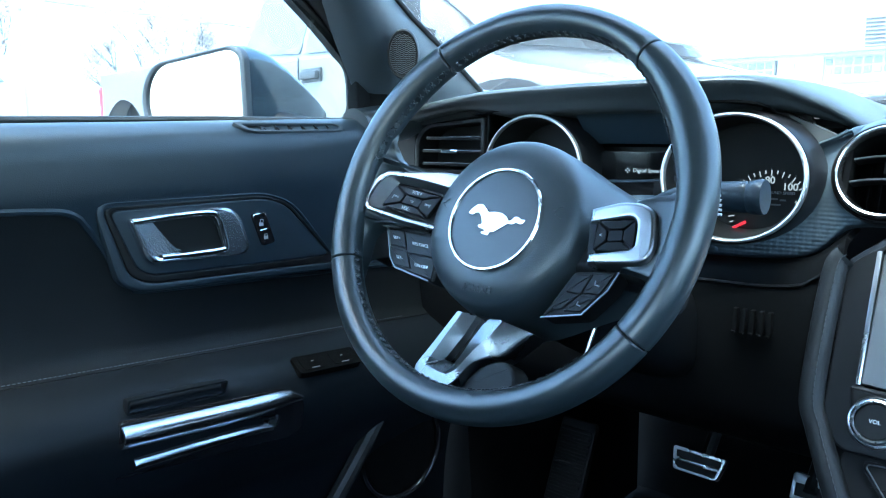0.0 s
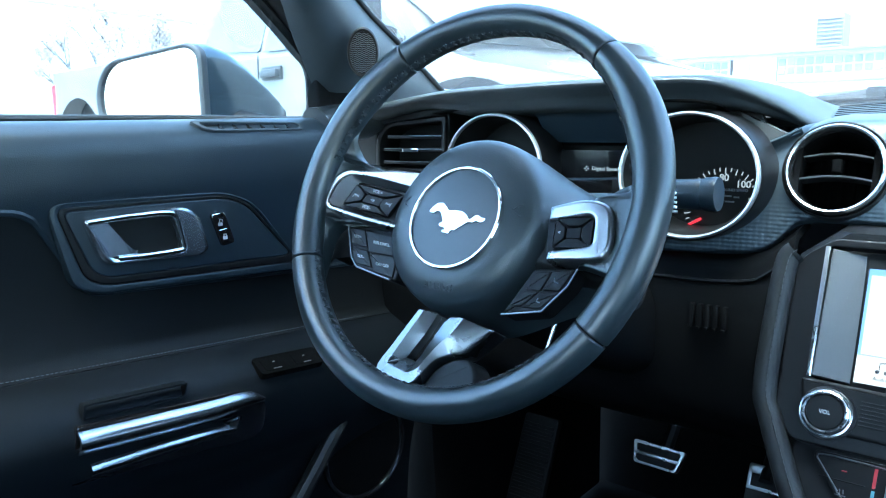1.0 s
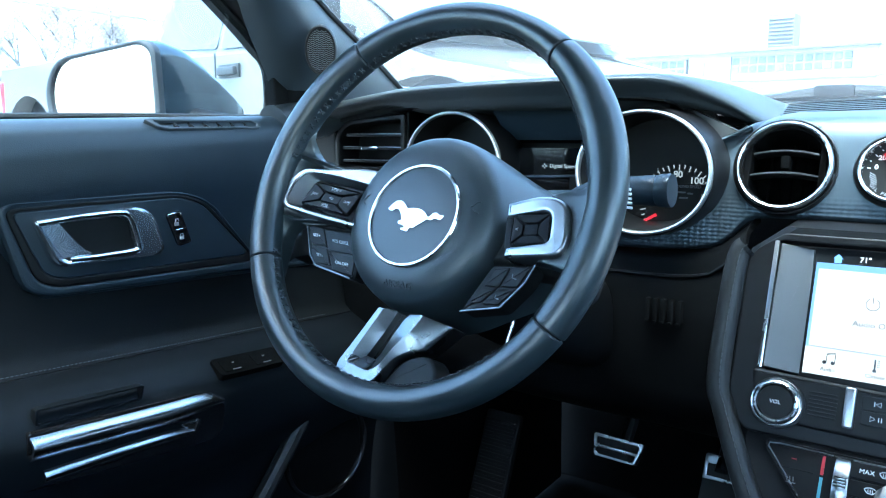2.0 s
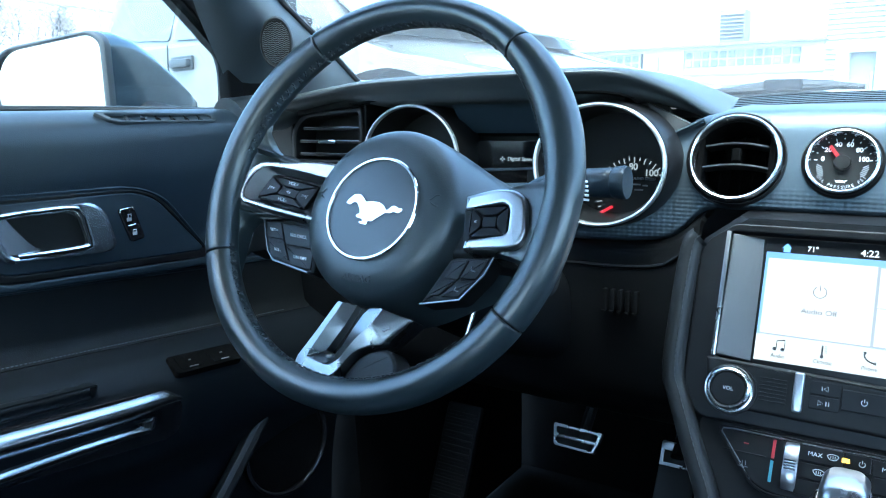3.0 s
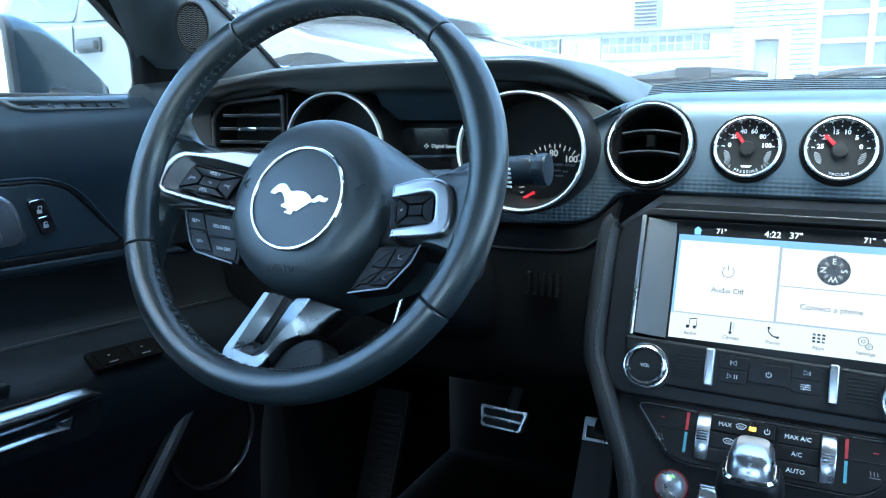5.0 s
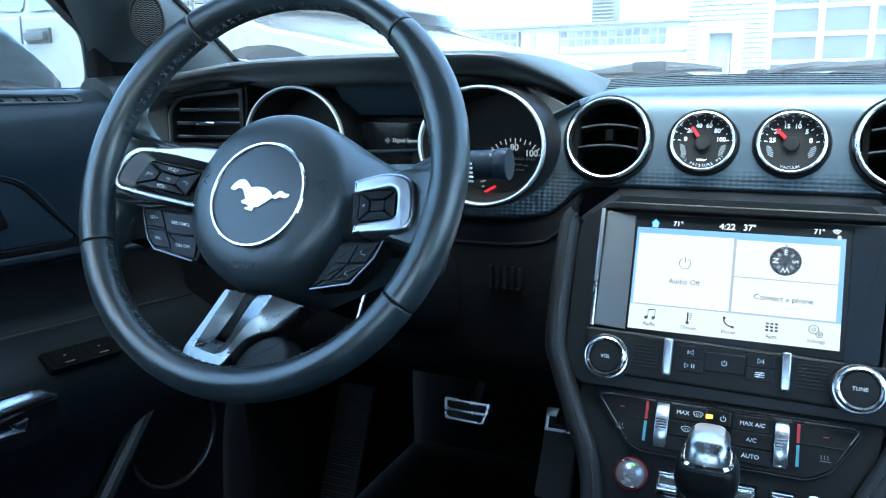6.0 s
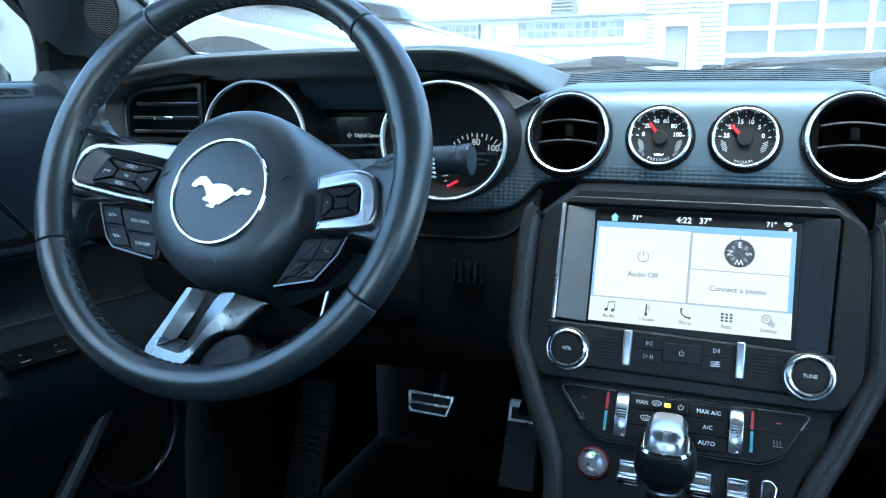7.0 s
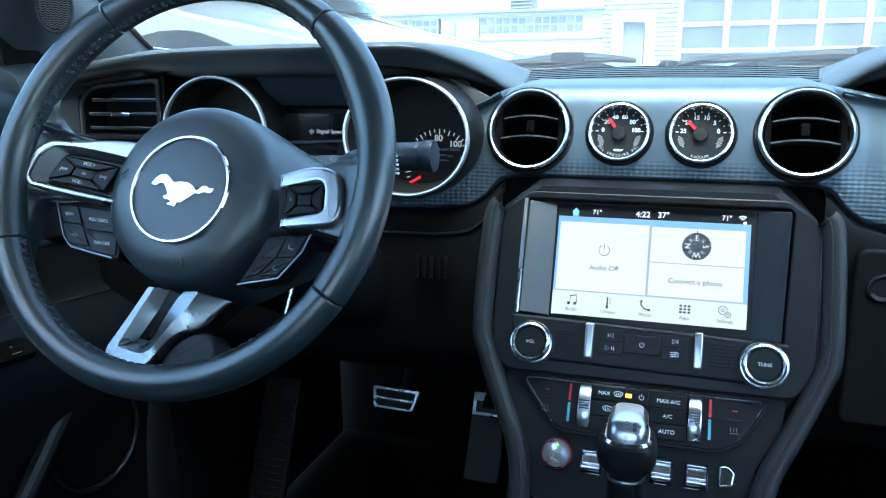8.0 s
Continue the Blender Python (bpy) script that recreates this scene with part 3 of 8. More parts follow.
def dashboard():
    e = thing("dashboard", (0, 0.4, 0.7), "black padded dashboard with stitched twin brows and dark metal trim", "dashboard")
    xs = list(np.linspace(0.120, 0.30, 28)) + list(np.linspace(0.32, 0.735, 22))
    for s in (-1, 1):
        bm = B()
        rows, seam, seam2 = [], [], []
        for x in xs:
            yl, zl, yf = pw(x, LIP_Y), pw(x, LIP_Z), pw(x, FOOT_Y)
            crest = zl + 0.006
            f = float(np.interp(x, (0.175, 0.21, 0.28, 0.56, 0.62), (0.3, 0.6, 1.0, 0.9, 0.35)))
            prof = [(yf, 0.99 + 0.03 * (x / 0.73) ** 3), (yl + (yf - yl) * 0.6, crest - 0.012), (yl + (yf - yl) * 0.3, crest - 0.002), (yl + 0.05, crest), (yl + 0.018, crest - 0.0005), (yl + 0.004, crest - 0.003), (yl + 0.003, crest - 0.007), (yl + 0.016, zl - 0.012 * f), (yl + 0.034, zl - 0.027 * f), (yl + 0.10, zl - 0.036 * f)]
            c = curve_pts([Vector((s * x, p[0], p[1])) for p in prof], 37)
            rows.append(c)
            i1, i2 = 17, 19
            seam.append(c[i1] + Vector((0, -0.0004, 0.0008)))
            seam2.append(c[i2] + Vector((0, -0.0004, 0.0008)))
        sheet(bm, rows, -0.0015 * s)
        p = part("brow_pad", bm, LEATHER, e, "grained black leather brow over the dials" if s < 0 else "grained black leather brow over the passenger side")
        bm = B()
        stitches(bm, seam, 0.0042, 0.0016, 0.0006)
        stitches(bm, seam2, 0.0042, 0.0016, 0.0006)
        part("stitching", bm, THREAD, p, "double row of grey stitches")
    # centre top with its defroster grille
    bm = B()
    rows = []
    for x in np.linspace(-0.21, 0.21, 29):
        k = (x / 0.21) ** 2
        rows.append(curve_pts([Vector((x, y, z - 0.006 * k)) for y, z in ((0.86, 0.995), (0.75, 1.001), (0.64, 1.004), (0.62, 1.002), (0.48, 0.990), (0.455, 0.989))], 16))
    sheet(bm, rows, 0.006)
    top = part("centre_pad", bm, LEATHER, e)
    bm = B()
    rows = []
    for y in (0.462, 0.466, 0.535, 0.606, 0.610):
        w = 0.176 + 0.02 * (y - 0.475) / 0.13
        up = 0.0008 if y in (0.462, 0.610) else 0.0022
        rows.append([(x, y, 0.9892 + (y - 0.462) * 0.09 - 0.006 * (x / 0.21) ** 2 + up) for x in np.linspace(-w, w, 15)])
    sheet(bm, rows, 0.002)
    grille = part("defroster_grille", bm, LEATHER, top, "dark grooved defroster grille")
    for i in range(6):
        y = 0.470 + i * 0.026
        w = 0.172 + 0.02 * (y - 0.475) / 0.13
        bm = B()
        tube(bm, [(x, y, 0.9892 + (y - 0.462) * 0.09 - 0.006 * (x / 0.21) ** 2 + 0.0020) for x in np.linspace(-w, w, 11)], 0.0014, 6)
        part("groove", bm, SHADEBLACK, top)
    # padded ends by the pillars
    for s in (-1, 1):
        bm = B()
        tube(bm, curve_pts([(s * 0.752, 0.20, 0.985), (s * 0.742, 0.30, 0.996), (s * 0.728, 0.40, 1.006), (s * 0.690, 0.50, 1.010), (s * 0.640, 0.59, 1.000)], 18), 0.034, 14, squash=0.8)
        part("end_pad", bm, LEATHER, e, "padded dashboard end")
    # metal trim across the dash
    def band(x):
        a = abs(x)
        zb = pw(a, [(0.130, 0.886), (0.155, 0.885), (0.170, 0.880), (0.186, 0.862), (0.205, 0.850), (0.275, 0.845), (0.56, 0.850), (0.60, 0.866), (0.73, 0.872)])
        zt = pw(a, [(0.150, 0.990), (0.165, 0.985), (0.19, 0.972), (0.212, 0.962), (0.25, 0.945), (0.28, 0.93), (0.60, 0.915), (0.73, 0.915)]) if x < 0 else pw(a, [(0.150, 0.990), (0.165, 0.985), (0.20, 0.976), (0.235, 0.968), (0.30, 0.955), (0.73, 0.95)])
        yt = pw(a, [(0.150, 0.457), (0.172, 0.395), (0.20, 0.345), (0.26, 0.33), (0.73, 0.30)])
        return zb, zt, yt
    bm = B()
    rows = []
    for x in np.linspace(-0.73, 0.73, 480):
        zb, zt, yt = band(x)
        h = zt - zb
        yf = 0.302 - 0.014 * min(1.0, max(0.0, (abs(x) - 0.2) / 0.1))
        prof = [(yt, zt), (yf + 0.065 if yt > 0.40 else yf + 0.028, zt - 0.003), (yf + 0.034, zt - h * 0.12), (yf + 0.0205, zb + h * 0.55), (yf + 0.0125, zb + h * 0.22), (yf + 0.0115, zb + h * 0.08), (yf + 0.0125, zb + 0.002), (yf + 0.020, zb - 0.002)]
        rows.append(curve_pts([Vector((x, *p)) for p in prof], 45))
    sheet(bm, rows, 0.004)
    holes = ((-0.1375, 0.937, 0.0470, 1), (0.1415, 0.937, 0.0470, 1), (-0.0405, 0.9352, 0.0300, 1), (0.0425, 0.9352, 0.0300, 1), (-0.516, 0.9325, 0.0665, 1.093), (-0.270, 0.930, 0.0665, 1.128))
    cut = [f for f in bm.faces if any(math.hypot((f.calc_center_median().x - hx) / wide, (f.calc_center_median().z - hz) / 0.97) < hr for hx, hz, hr, wide in holes) and f.calc_center_median().y < 0.40]
    bmesh.ops.delete(bm, geom=cut, context='FACES')
    part("trim_panel", bm, TRIM, e, "embossed dark aluminium trim panel")
    # knee panel and underside
    bm = B()
    rows = []
    for x in np.linspace(-0.73, -0.165, 24):
        zb = band(x)[0]
        prof = [(0.345, zb - 0.002), (0.312, zb - 0.006), (0.300, zb - 0.02), (0.295, 0.79), (0.305, 0.70), (0.33, 0.64), (0.45, 0.60), (0.90, 0.62)]
        rows.append(curve_pts([Vector((x, *p)) for p in prof], 26))
    sheet(bm, rows, 0.006)
    knee = part("knee_panel", bm, BLACKPANEL, e, "black plastic panel below the dials")
    for i in range(5):
        bm = B()
        x = -0.262 + i * 0.0088
        box(bm, (x - 0.0022, 0.2885, 0.767), (x + 0.0022, 0.300, 0.792), 0.001)
        box(bm, (x - 0.003, 0.2865, 0.7655), (x + 0.001, 0.292, 0.768), 0.0006)
        part("slot", bm, BLACKPANEL, knee, "short vent slot")
    bm = B()
    pts = [(x, 0.2965 - (0.0006 if x < -0.3 else 0), band(x)[0] - 0.028) for x in np.linspace(-0.6, -0.17, 30)]
    tube(bm, pts, 0.002, 6)
    part("edge_bead", bm, SATIN, knee)
    # passenger side face with the glove box
    bm = B()
    rows = []
    for x in np.linspace(0.165, 0.73, 20):
        zb = band(x)[0]
        prof = [(0.345, zb - 0.002), (0.318, zb - 0.006), (0.310, zb - 0.016), (0.308, 0.79), (0.315, 0.68), (0.34, 0.60), (0.5, 0.56), (0.90, 0.60)]
        rows.append(curve_pts([Vector((x, *p)) for p in prof], 24))
    sheet(bm, rows, 0.006)
    part("passenger_panel", bm, BLACKPANEL, e, "black plastic panel on the passenger side")
    bm = B()
    o = rpoly([(0.196, 0.640), (0.62, 0.640), (0.62, 0.828), (0.196, 0.828)], 0.012)
    m = basis((0, 0.302, 0), (1, 0, 0), (0, 0, 1))
    prism(bm, o, -0.006, 0.004, m, 0.004)
    gb = part("glove_box", bm, BLACKPANEL, e, "black glove box lid with a round lock")
    bm = B()
    lathe(bm, [(0.015, 0.003), (0.015, 0.0055), (0.0125, 0.0065), (0.010, 0.0052), (0.009, 0.0045), (0, 0.0045)], basis((0.222, 0.302, 0.789), (1, 0, 0), (0, 0, 1)), 28)
    part("lock", bm, SATIN, gb)
    return e


DASH = dashboard()


def air_vent(x):
    e = thing("air_vent", (x, 0.33, 0.937), "round black air vent with a chrome ring", "air vent", "round dash vents")
    m = basis((x, 0.3185, 0.937), (1, 0, 0), (0, 0.30, 0.954))
    bm = B()
    lathe(bm, [(0.0490, -0.020), (0.0490, -0.003), (0.0485, 0.0002), (0.0475, 0.0006), (0.0462, -0.003), (0.0430, -0.005)], m, 56)
    part("surround", bm, SATIN, e, "dark surround")
    bm = B()
    lathe(bm, [(0.0455, -0.006), (0.0455, 0.004), (0.0445, 0.0068), (0.0430, 0.0080), (0.0412, 0.0070), (0.0392, 0.0), (0.0392, -0.006)], m, 56)
    part("ring", bm, BRIGHT, e, "bright chrome ring")
    # near-black inside, the depth's shade put into the barrel colour
    bm = B()
    lathe(bm, [(0.0398, -0.002), (0.0385, -0.006), (0.038, -0.060), (0, -0.061)], m, 48)
    part("barrel", bm, SHADEBLACK, e, "black barrel")
    for k, (v, w) in enumerate(((0.0130, 0.0305), (-0.0095, 0.0335))):
        bm = B()
        rows = []
        for u in np.linspace(-w, w, 15):
            dz = 0.004 * (1 - (u / w) ** 2) if abs(u) < w * 0.6 else 0.004 * (1 - 0.36) - 0.004 * (abs(u) / w - 0.6) * 1.5
            rows.append([(u, v + dz + d, z) for d, z in ((0.0014, -0.004), (0.0014, -0.022), (-0.0014, -0.022), (-0.0014, -0.004))])
        rings(bm, rows, m)
        sl = part("slat", bm, SATIN, e)
        bm = B()
        pts = []
        for u in np.linspace(-w, w, 15):
            dz = 0.004 * (1 - (u / w) ** 2) if abs(u) < w * 0.6 else 0.004 * (1 - 0.36) - 0.004 * (abs(u) / w - 0.6) * 1.5
            pts.append((u, v + dz, -0.0035))
        tube(bm, pts, 0.0011, 6, m=m)
        part("edge", bm, DARKALU, sl, "thin bright edge")
    for u in (-0.022, -0.011, 0, 0.011, 0.022):
        bm = B()
        box(bm, (u - 0.0006, -0.034, -0.052), (u + 0.0006, 0.034, -0.040), 0, m=m)
        part("fin", bm, SHADEBLACK, e)
    bm = B()
    box(bm, (-0.004, 0.002 - 0.003, -0.024), (0.004, 0.012, -0.003), 0.001, m=m)
    part("slider", bm, SHADEBLACK, e)
    for sx in (-1, 1):
        bm = B()
        o = rpoly([(sx * 0.0375, -0.018), (sx * 0.032, -0.022), (sx * 0.032, 0.022), (sx * 0.0375, 0.018)], 0.001, 2)
        prism(bm, o, -0.02, -0.001, m)
        part("side_frame", bm, SHADEBLACK, e)
    return e


air_vent(-0.1375)
air_vent(0.1415)


def small_gauge(x, numbers, needle_deg, caption):
    e = thing("dash_gauge", (x, 0.33, 0.937), "small round black gauge with white figures and a red needle", "gauge", "pair of dash gauges")
    m = basis((x, 0.3200, 0.9352), (1, 0, 0), (0, 0.30, 0.954)) @ Matrix.Diagonal((0.89, 0.87, 1, 1))
    bm = B()
    lathe(bm, [(0.0405, -0.012), (0.0405, 0.000), (0.0390, 0.002), (0.0370, 0.0), (0.0345, -0.002)], m, 48)
    part("surround", bm, SATIN, e)
    bm = B()
    lathe(bm, [(0.0365, -0.003), (0.0365, 0.004), (0.0355, 0.0065), (0.0340, 0.0070), (0.0325, 0.0060), (0.0308, 0.0), (0.0308, -0.004)], m, 48)
    part("ring", bm, BRIGHT, e, "chrome ring")
    bm = B()
    lathe(bm, [(0.0312, -0.010), (0.0312, -0.004), (0, -0.004)], m, 40)
    f = part("face", bm, PLASTIC, e, "black dial face")
    n = len(numbers)
    for i, t in enumerate(numbers):
        a = radians(173 - 166 * i / (n - 1))
        words("figure", t, 0.0070, m @ Matrix.Translation((0.0196 * math.cos(a), 0.0196 * math.sin(a) + 0.0020, -0.0036)), PRINT, f, bold=0.0002)
    bm = B()
    for i in range(2 * n - 1):
        a = radians(173 - 166 * i / (2 * n - 2))
        L = 0.0034 if i % 2 == 0 else 0.0016
        c, s = math.cos(a), math.sin(a)
        box(bm, (0.0284 - L, -0.0005, -0.0038), (0.0284, 0.0005, -0.0035), 0, m=m @ Matrix.Rotation(a, 4, 'Z'))
    part("ticks", bm, PRINT, f)
    if caption.startswith("OIL"):
        bm = B()
        prism(bm, [(-0.0045, -0.0012), (0.0035, -0.0012), (0.0062, 0.0014), (0.0028, 0.0004), (0.0022, 0.0012), (-0.0030, 0.0012), (-0.0058, 0.0010)], -0.0038, -0.0034, m @ Matrix.Translation((0, -0.0205, 0)))
        part("can_mark", bm, PRINT, f, "white oil can mark")
    for s in (-1, 1):
        bm = B()
        for i in range(5):
            q = m @ Matrix.Translation((s * (0.0222 - 0.0004 * i), -0.0034 - 0.0025 * i, 0)) @ Matrix.Rotation(radians(30 * s), 4, 'Z')
            w = 0.0030 + 0.0007 * min(i, 4 - i)
            box(bm, (-w, -0.0004, -0.0038), (w, 0.0004, -0.0035), 0, m=q)
        part("hatching", bm, MIDPRINT, f, "white hatching at the scale's end")
    for i, ch in enumerate(caption):
        a = radians(-90 + (i - (len(caption) - 1) / 2) * 7.2)
        if ch != " ":
            words("caption", ch, 0.0048, m @ Matrix.Translation((0.0272 * math.cos(a), 0.0272 * math.sin(a), -0.0036)) @ Matrix.Rotation(a + math.pi / 2, 4, 'Z'), MIDPRINT, f)
    bm = B()
    lathe(bm, [(0.0085, -0.004), (0.0085, 0.0005), (0.0075, 0.0015), (0, 0.0018)], m, 28)
    part("hub", bm, PLASTIC, e)
    bm = B()
    prism(bm, [(0.0085, -0.0019), (0.0225, -0.0016), (0.0225, 0.0016), (0.0085, 0.0019)], -0.002, 0.0002, m @ Matrix.Rotation(radians(needle_deg), 4, 'Z'))
    part("needle", bm, RED, e, "red needle")
    return e


small_gauge(-0.0405, ("0", "20", "40", "60", "80", "100"), 125, "OIL PRESSURE PSI")
small_gauge(0.0425, ("25", "20", "15", "10", "5", "0"), 133, "VACUUM")


def side_vent():
    e = thing("side_vent", (-0.634, 0.29, 0.955), "black slatted corner air vent with a chrome tab", "air vent")
    m = basis((-0.6536, 0.2843, 0.9559), (1, 0.0, 0), (0, 0.05, 1)) @ Matrix.Scale(1.03, 4)
    o = rpoly([(-0.062, -0.034), (0.060, -0.034), (0.060, 0.040), (-0.040, 0.033), (-0.062, 0.016)], [0.004, 0.004, 0.005, 0.02, 0.014])
    i = rpoly([(-0.054, -0.028), (0.053, -0.028), (0.053, 0.033), (-0.036, 0.027), (-0.054, 0.012)], [0.004, 0.004, 0.004, 0.018, 0.012])
    bm = B()
    hoop(bm, o, i, -0.04, 0.004, m, 0.003)
    part("frame", bm, SATIN, e)
    bm = B()
    prism(bm, o, -0.045, -0.036, m)
    part("backing", bm, PLASTIC, e)
    for k, v in enumerate((-0.021, -0.004, 0.013)):
        bm = B()
        box(bm, (-0.052 if v < 0.01 else -0.045, v - 0.0016, -0.024), (0.052, v + 0.0016, -0.001), 0.0012, m=m)
        sl = part("slat", bm, SATIN, e)
        bm = B()
        box(bm, (-0.050 if v < 0.01 else -0.044, v + 0.0016, -0.004), (0.050, v + 0.0024, -0.0005), 0.0003, m=m)
        part("edge", bm, DARKALU, sl)
    bm = B()
    box(bm, (-0.014, -0.0065, -0.003), (0.014, -0.0015, 0.004), 0.0012, m=m)
    part("tab", bm, CHROME, e, "small chrome tab")
    # padded panel that holds the vent
    bm = B()
    o2 = rpoly([(-0.130, -0.055), (0.0625, -0.055), (0.0625, 0.056), (-0.130, 0.050)], 0.01)
    i2 = rpoly([(-0.064, -0.036), (0.0585, -0.036), (0.0585, 0.042), (-0.064, 0.030)], 0.006)
    hoop(bm, o2, i2, -0.05, -0.001, m, 0.003)
    part("panel", bm, INSERT, e)
    return e


side_vent()


# ---- instrument cluster ----
def cluster():
    e = thing("instrument_cluster", (-0.386, 0.33, 0.93), "black instrument cluster with two chrome-ringed dials", "instruments")
    bm = B()
    m = basis((-0.386, 0.345, 0.93), (1, 0, 0), (0, 0.10, 0.995))
    prism(bm, rpoly([(-0.20, -0.085), (0.176, -0.085), (0.172, 0.068), (-0.20, 0.085)], 0.02), -0.01, 0.0, m)
    part("back_plate", bm, PLASTIC, e)
    # dark lining under the brow, behind the dials
    bm = B()
    rows = []
    for x in np.linspace(-0.605, -0.245, 20):
        k = pw(-x, LIP_Z) - 1.0255
        rows.append([(x, y, z + k) for y, z in ((0.272, 1.006), (0.31, 1.002), (0.347, 0.992), (0.349, 0.90))])
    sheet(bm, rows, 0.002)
    part("hood_lining", bm, SHADEBLACK, e, "matt black lining under the brow")
    # visor panel between the dials
    bm = B()
    rows = []
    for x in np.linspace(-0.462, -0.305, 15):
        rows.append(curve_pts([Vector((x, y, z)) for y, z in ((0.288, 0.999), (0.297, 0.993), (0.306, 0.984), (0.318, 0.971), (0.325, 0.962))], 10))
    sheet(bm, rows, 0.003)
    part("visor", bm, SOFT, e, "dark grey visor above the display")
    for cx, cz, wide in ((-0.516, 0.9325, 1.093), (-0.270, 0.930, 1.128)):
        m = basis((cx, 0.280, cz), (1, 0, 0), (0, 0.04, 1)) @ Matrix.Diagonal((wide, 1, 1, 1))
        bm = B()
        lathe(bm, [(0.0700, -0.05), (0.0690, -0.004), (0.0675, 0.001), (0.0650, 0.0015)], m, 64)
        r = part("bezel", bm, SATIN, e, "black dial bezel")
        bm = B()
        lathe(bm, [(0.0668, 0.0005), (0.0668, 0.0030), (0.0660, 0.0046), (0.0645, 0.0052), (0.0632, 0.0046), (0.0625, 0.0015), (0.0622, -0.001)], m, 64)
        part("ring", bm, DIALRING, r, "chrome ring")
        bm = B()
        lathe(bm, [(0.0624, 0.0005), (0.0592, -0.012), (0.0570, -0.055), (0, -0.056)], m, 64)
        part("well", bm, PLASTIC, r, "deep black dial well")
    # speedometer
    m = basis((-0.247, 0.3325, 0.892), (1, 0, 0), (0, 0.04, 1))
    bm = B()
    for i in range(33):
        a = 225 - 270 * i / 32
        L = 0.0065 if i % 2 == 0 else 0.004
        box(bm, (0.0435 - L, -0.0006, 0), (0.0435, 0.0006, 0.0006), 0, m=m @ Matrix.Rotation(radians(a), 4, 'Z'))
    part("ticks", bm, DIALGLOW, e)
    for v in (40, 60, 80, 100, 120, 140):
        a = radians(92 - 1.95 * (v - 80))
        words("figure", str(v), 0.0105, m @ Matrix.Translation((0.0325 * math.cos(a), 0.0325 * math.sin(a), 0.0004)), DIALGLOW, e, bold=0.0002)
    words("figure", "0", 0.0105, m @ Matrix.Translation((-0.0452, -0.0346, 0.0004)), DIALGLOW, e, bold=0.0002)
    words("caption", "GROUND SPEED", 0.0045, m @ Matrix.Translation((0.0081, 0.0195, 0.0004)), MIDPRINT, e)
    bm = B()
    for dx, dy, w in ((0.002, 0.0130, 0.006), (0.013, 0.0120, 0.003), (0.006, 0.0070, 0.005)):
        box(bm, (dx - w, dy - 0.0009, 0), (dx + w, dy + 0.0009, 0.0005), 0, m=m)
    part("small_figures", bm, DIMPRINT, e, "small unreadable figures")
    bm = B()
    prism(bm, [(0.026, -0.0016), (0.066, -0.0009), (0.066, 0.0009), (0.026, 0.0016)], 0.003, 0.005, m @ Matrix.Rotation(radians(210), 4, 'Z'))
    part("needle", bm, RED, e, "red needle at rest")
    # information display between the dials
    bm = B()
    m = basis((-0.382, 0.318, 0.917), (1, 0, 0), (0, 0.06, 1))
    prism(bm, rpoly([(-0.060, -0.05), (0.060, -0.05), (0.060, 0.036), (-0.060, 0.036)], 0.004), -0.006, 0, m)
    d = part("display", bm, GLOSS, e, "black information display")
    words("words", "Digital Speed", 0.0066, m @ Matrix.Translation((-0.0170, 0.0145, 0.0004)), GREYGLOW, d, align='LEFT')
    bm = B()
    for dx, dy in ((0, 0.0022), (0, -0.0022), (0.0022, 0), (-0.0022, 0)):
        box(bm, (-0.024 + dx - 0.0008, 0.0143 + dy - 0.0008, 0), (-0.024 + dx + 0.0008, 0.0143 + dy + 0.0008, 0.0004), 0, m=m)
    part("cross_icon", bm, GREYGLOW, d)
    words("speed", "0", 0.024, m @ Matrix.Translation((0.034, -0.009, 0.0004)), GREYGLOW, d)
    bm = B()
    box(bm, (0.010, -0.028, -0.0002), (0.05, 0.006, 0.0003), 0.0, m=m)
    part("panel", bm, PLASTIC, d)
    # side plate towards the centre
    bm = B()
    prism(bm, rpoly([(-0.2360, 0.9960), (-0.1850, 0.9712), (-0.2150, 0.9600)], 0.002, 3), -0.004, 0.0, basis((0, 0.335, 0), (1, 0, 0), (0, 0, 1)), 0.0008)
    part("side_plate", bm, GREYPLASTIC, e, "grey side plate")
    return e


DIALGLOW = glow("lit_dial_print", (0.85, 0.88, 0.9), 0.045)
GREYGLOW = glow("display_white", (0.55, 0.6, 0.65), 0.075)
cluster()

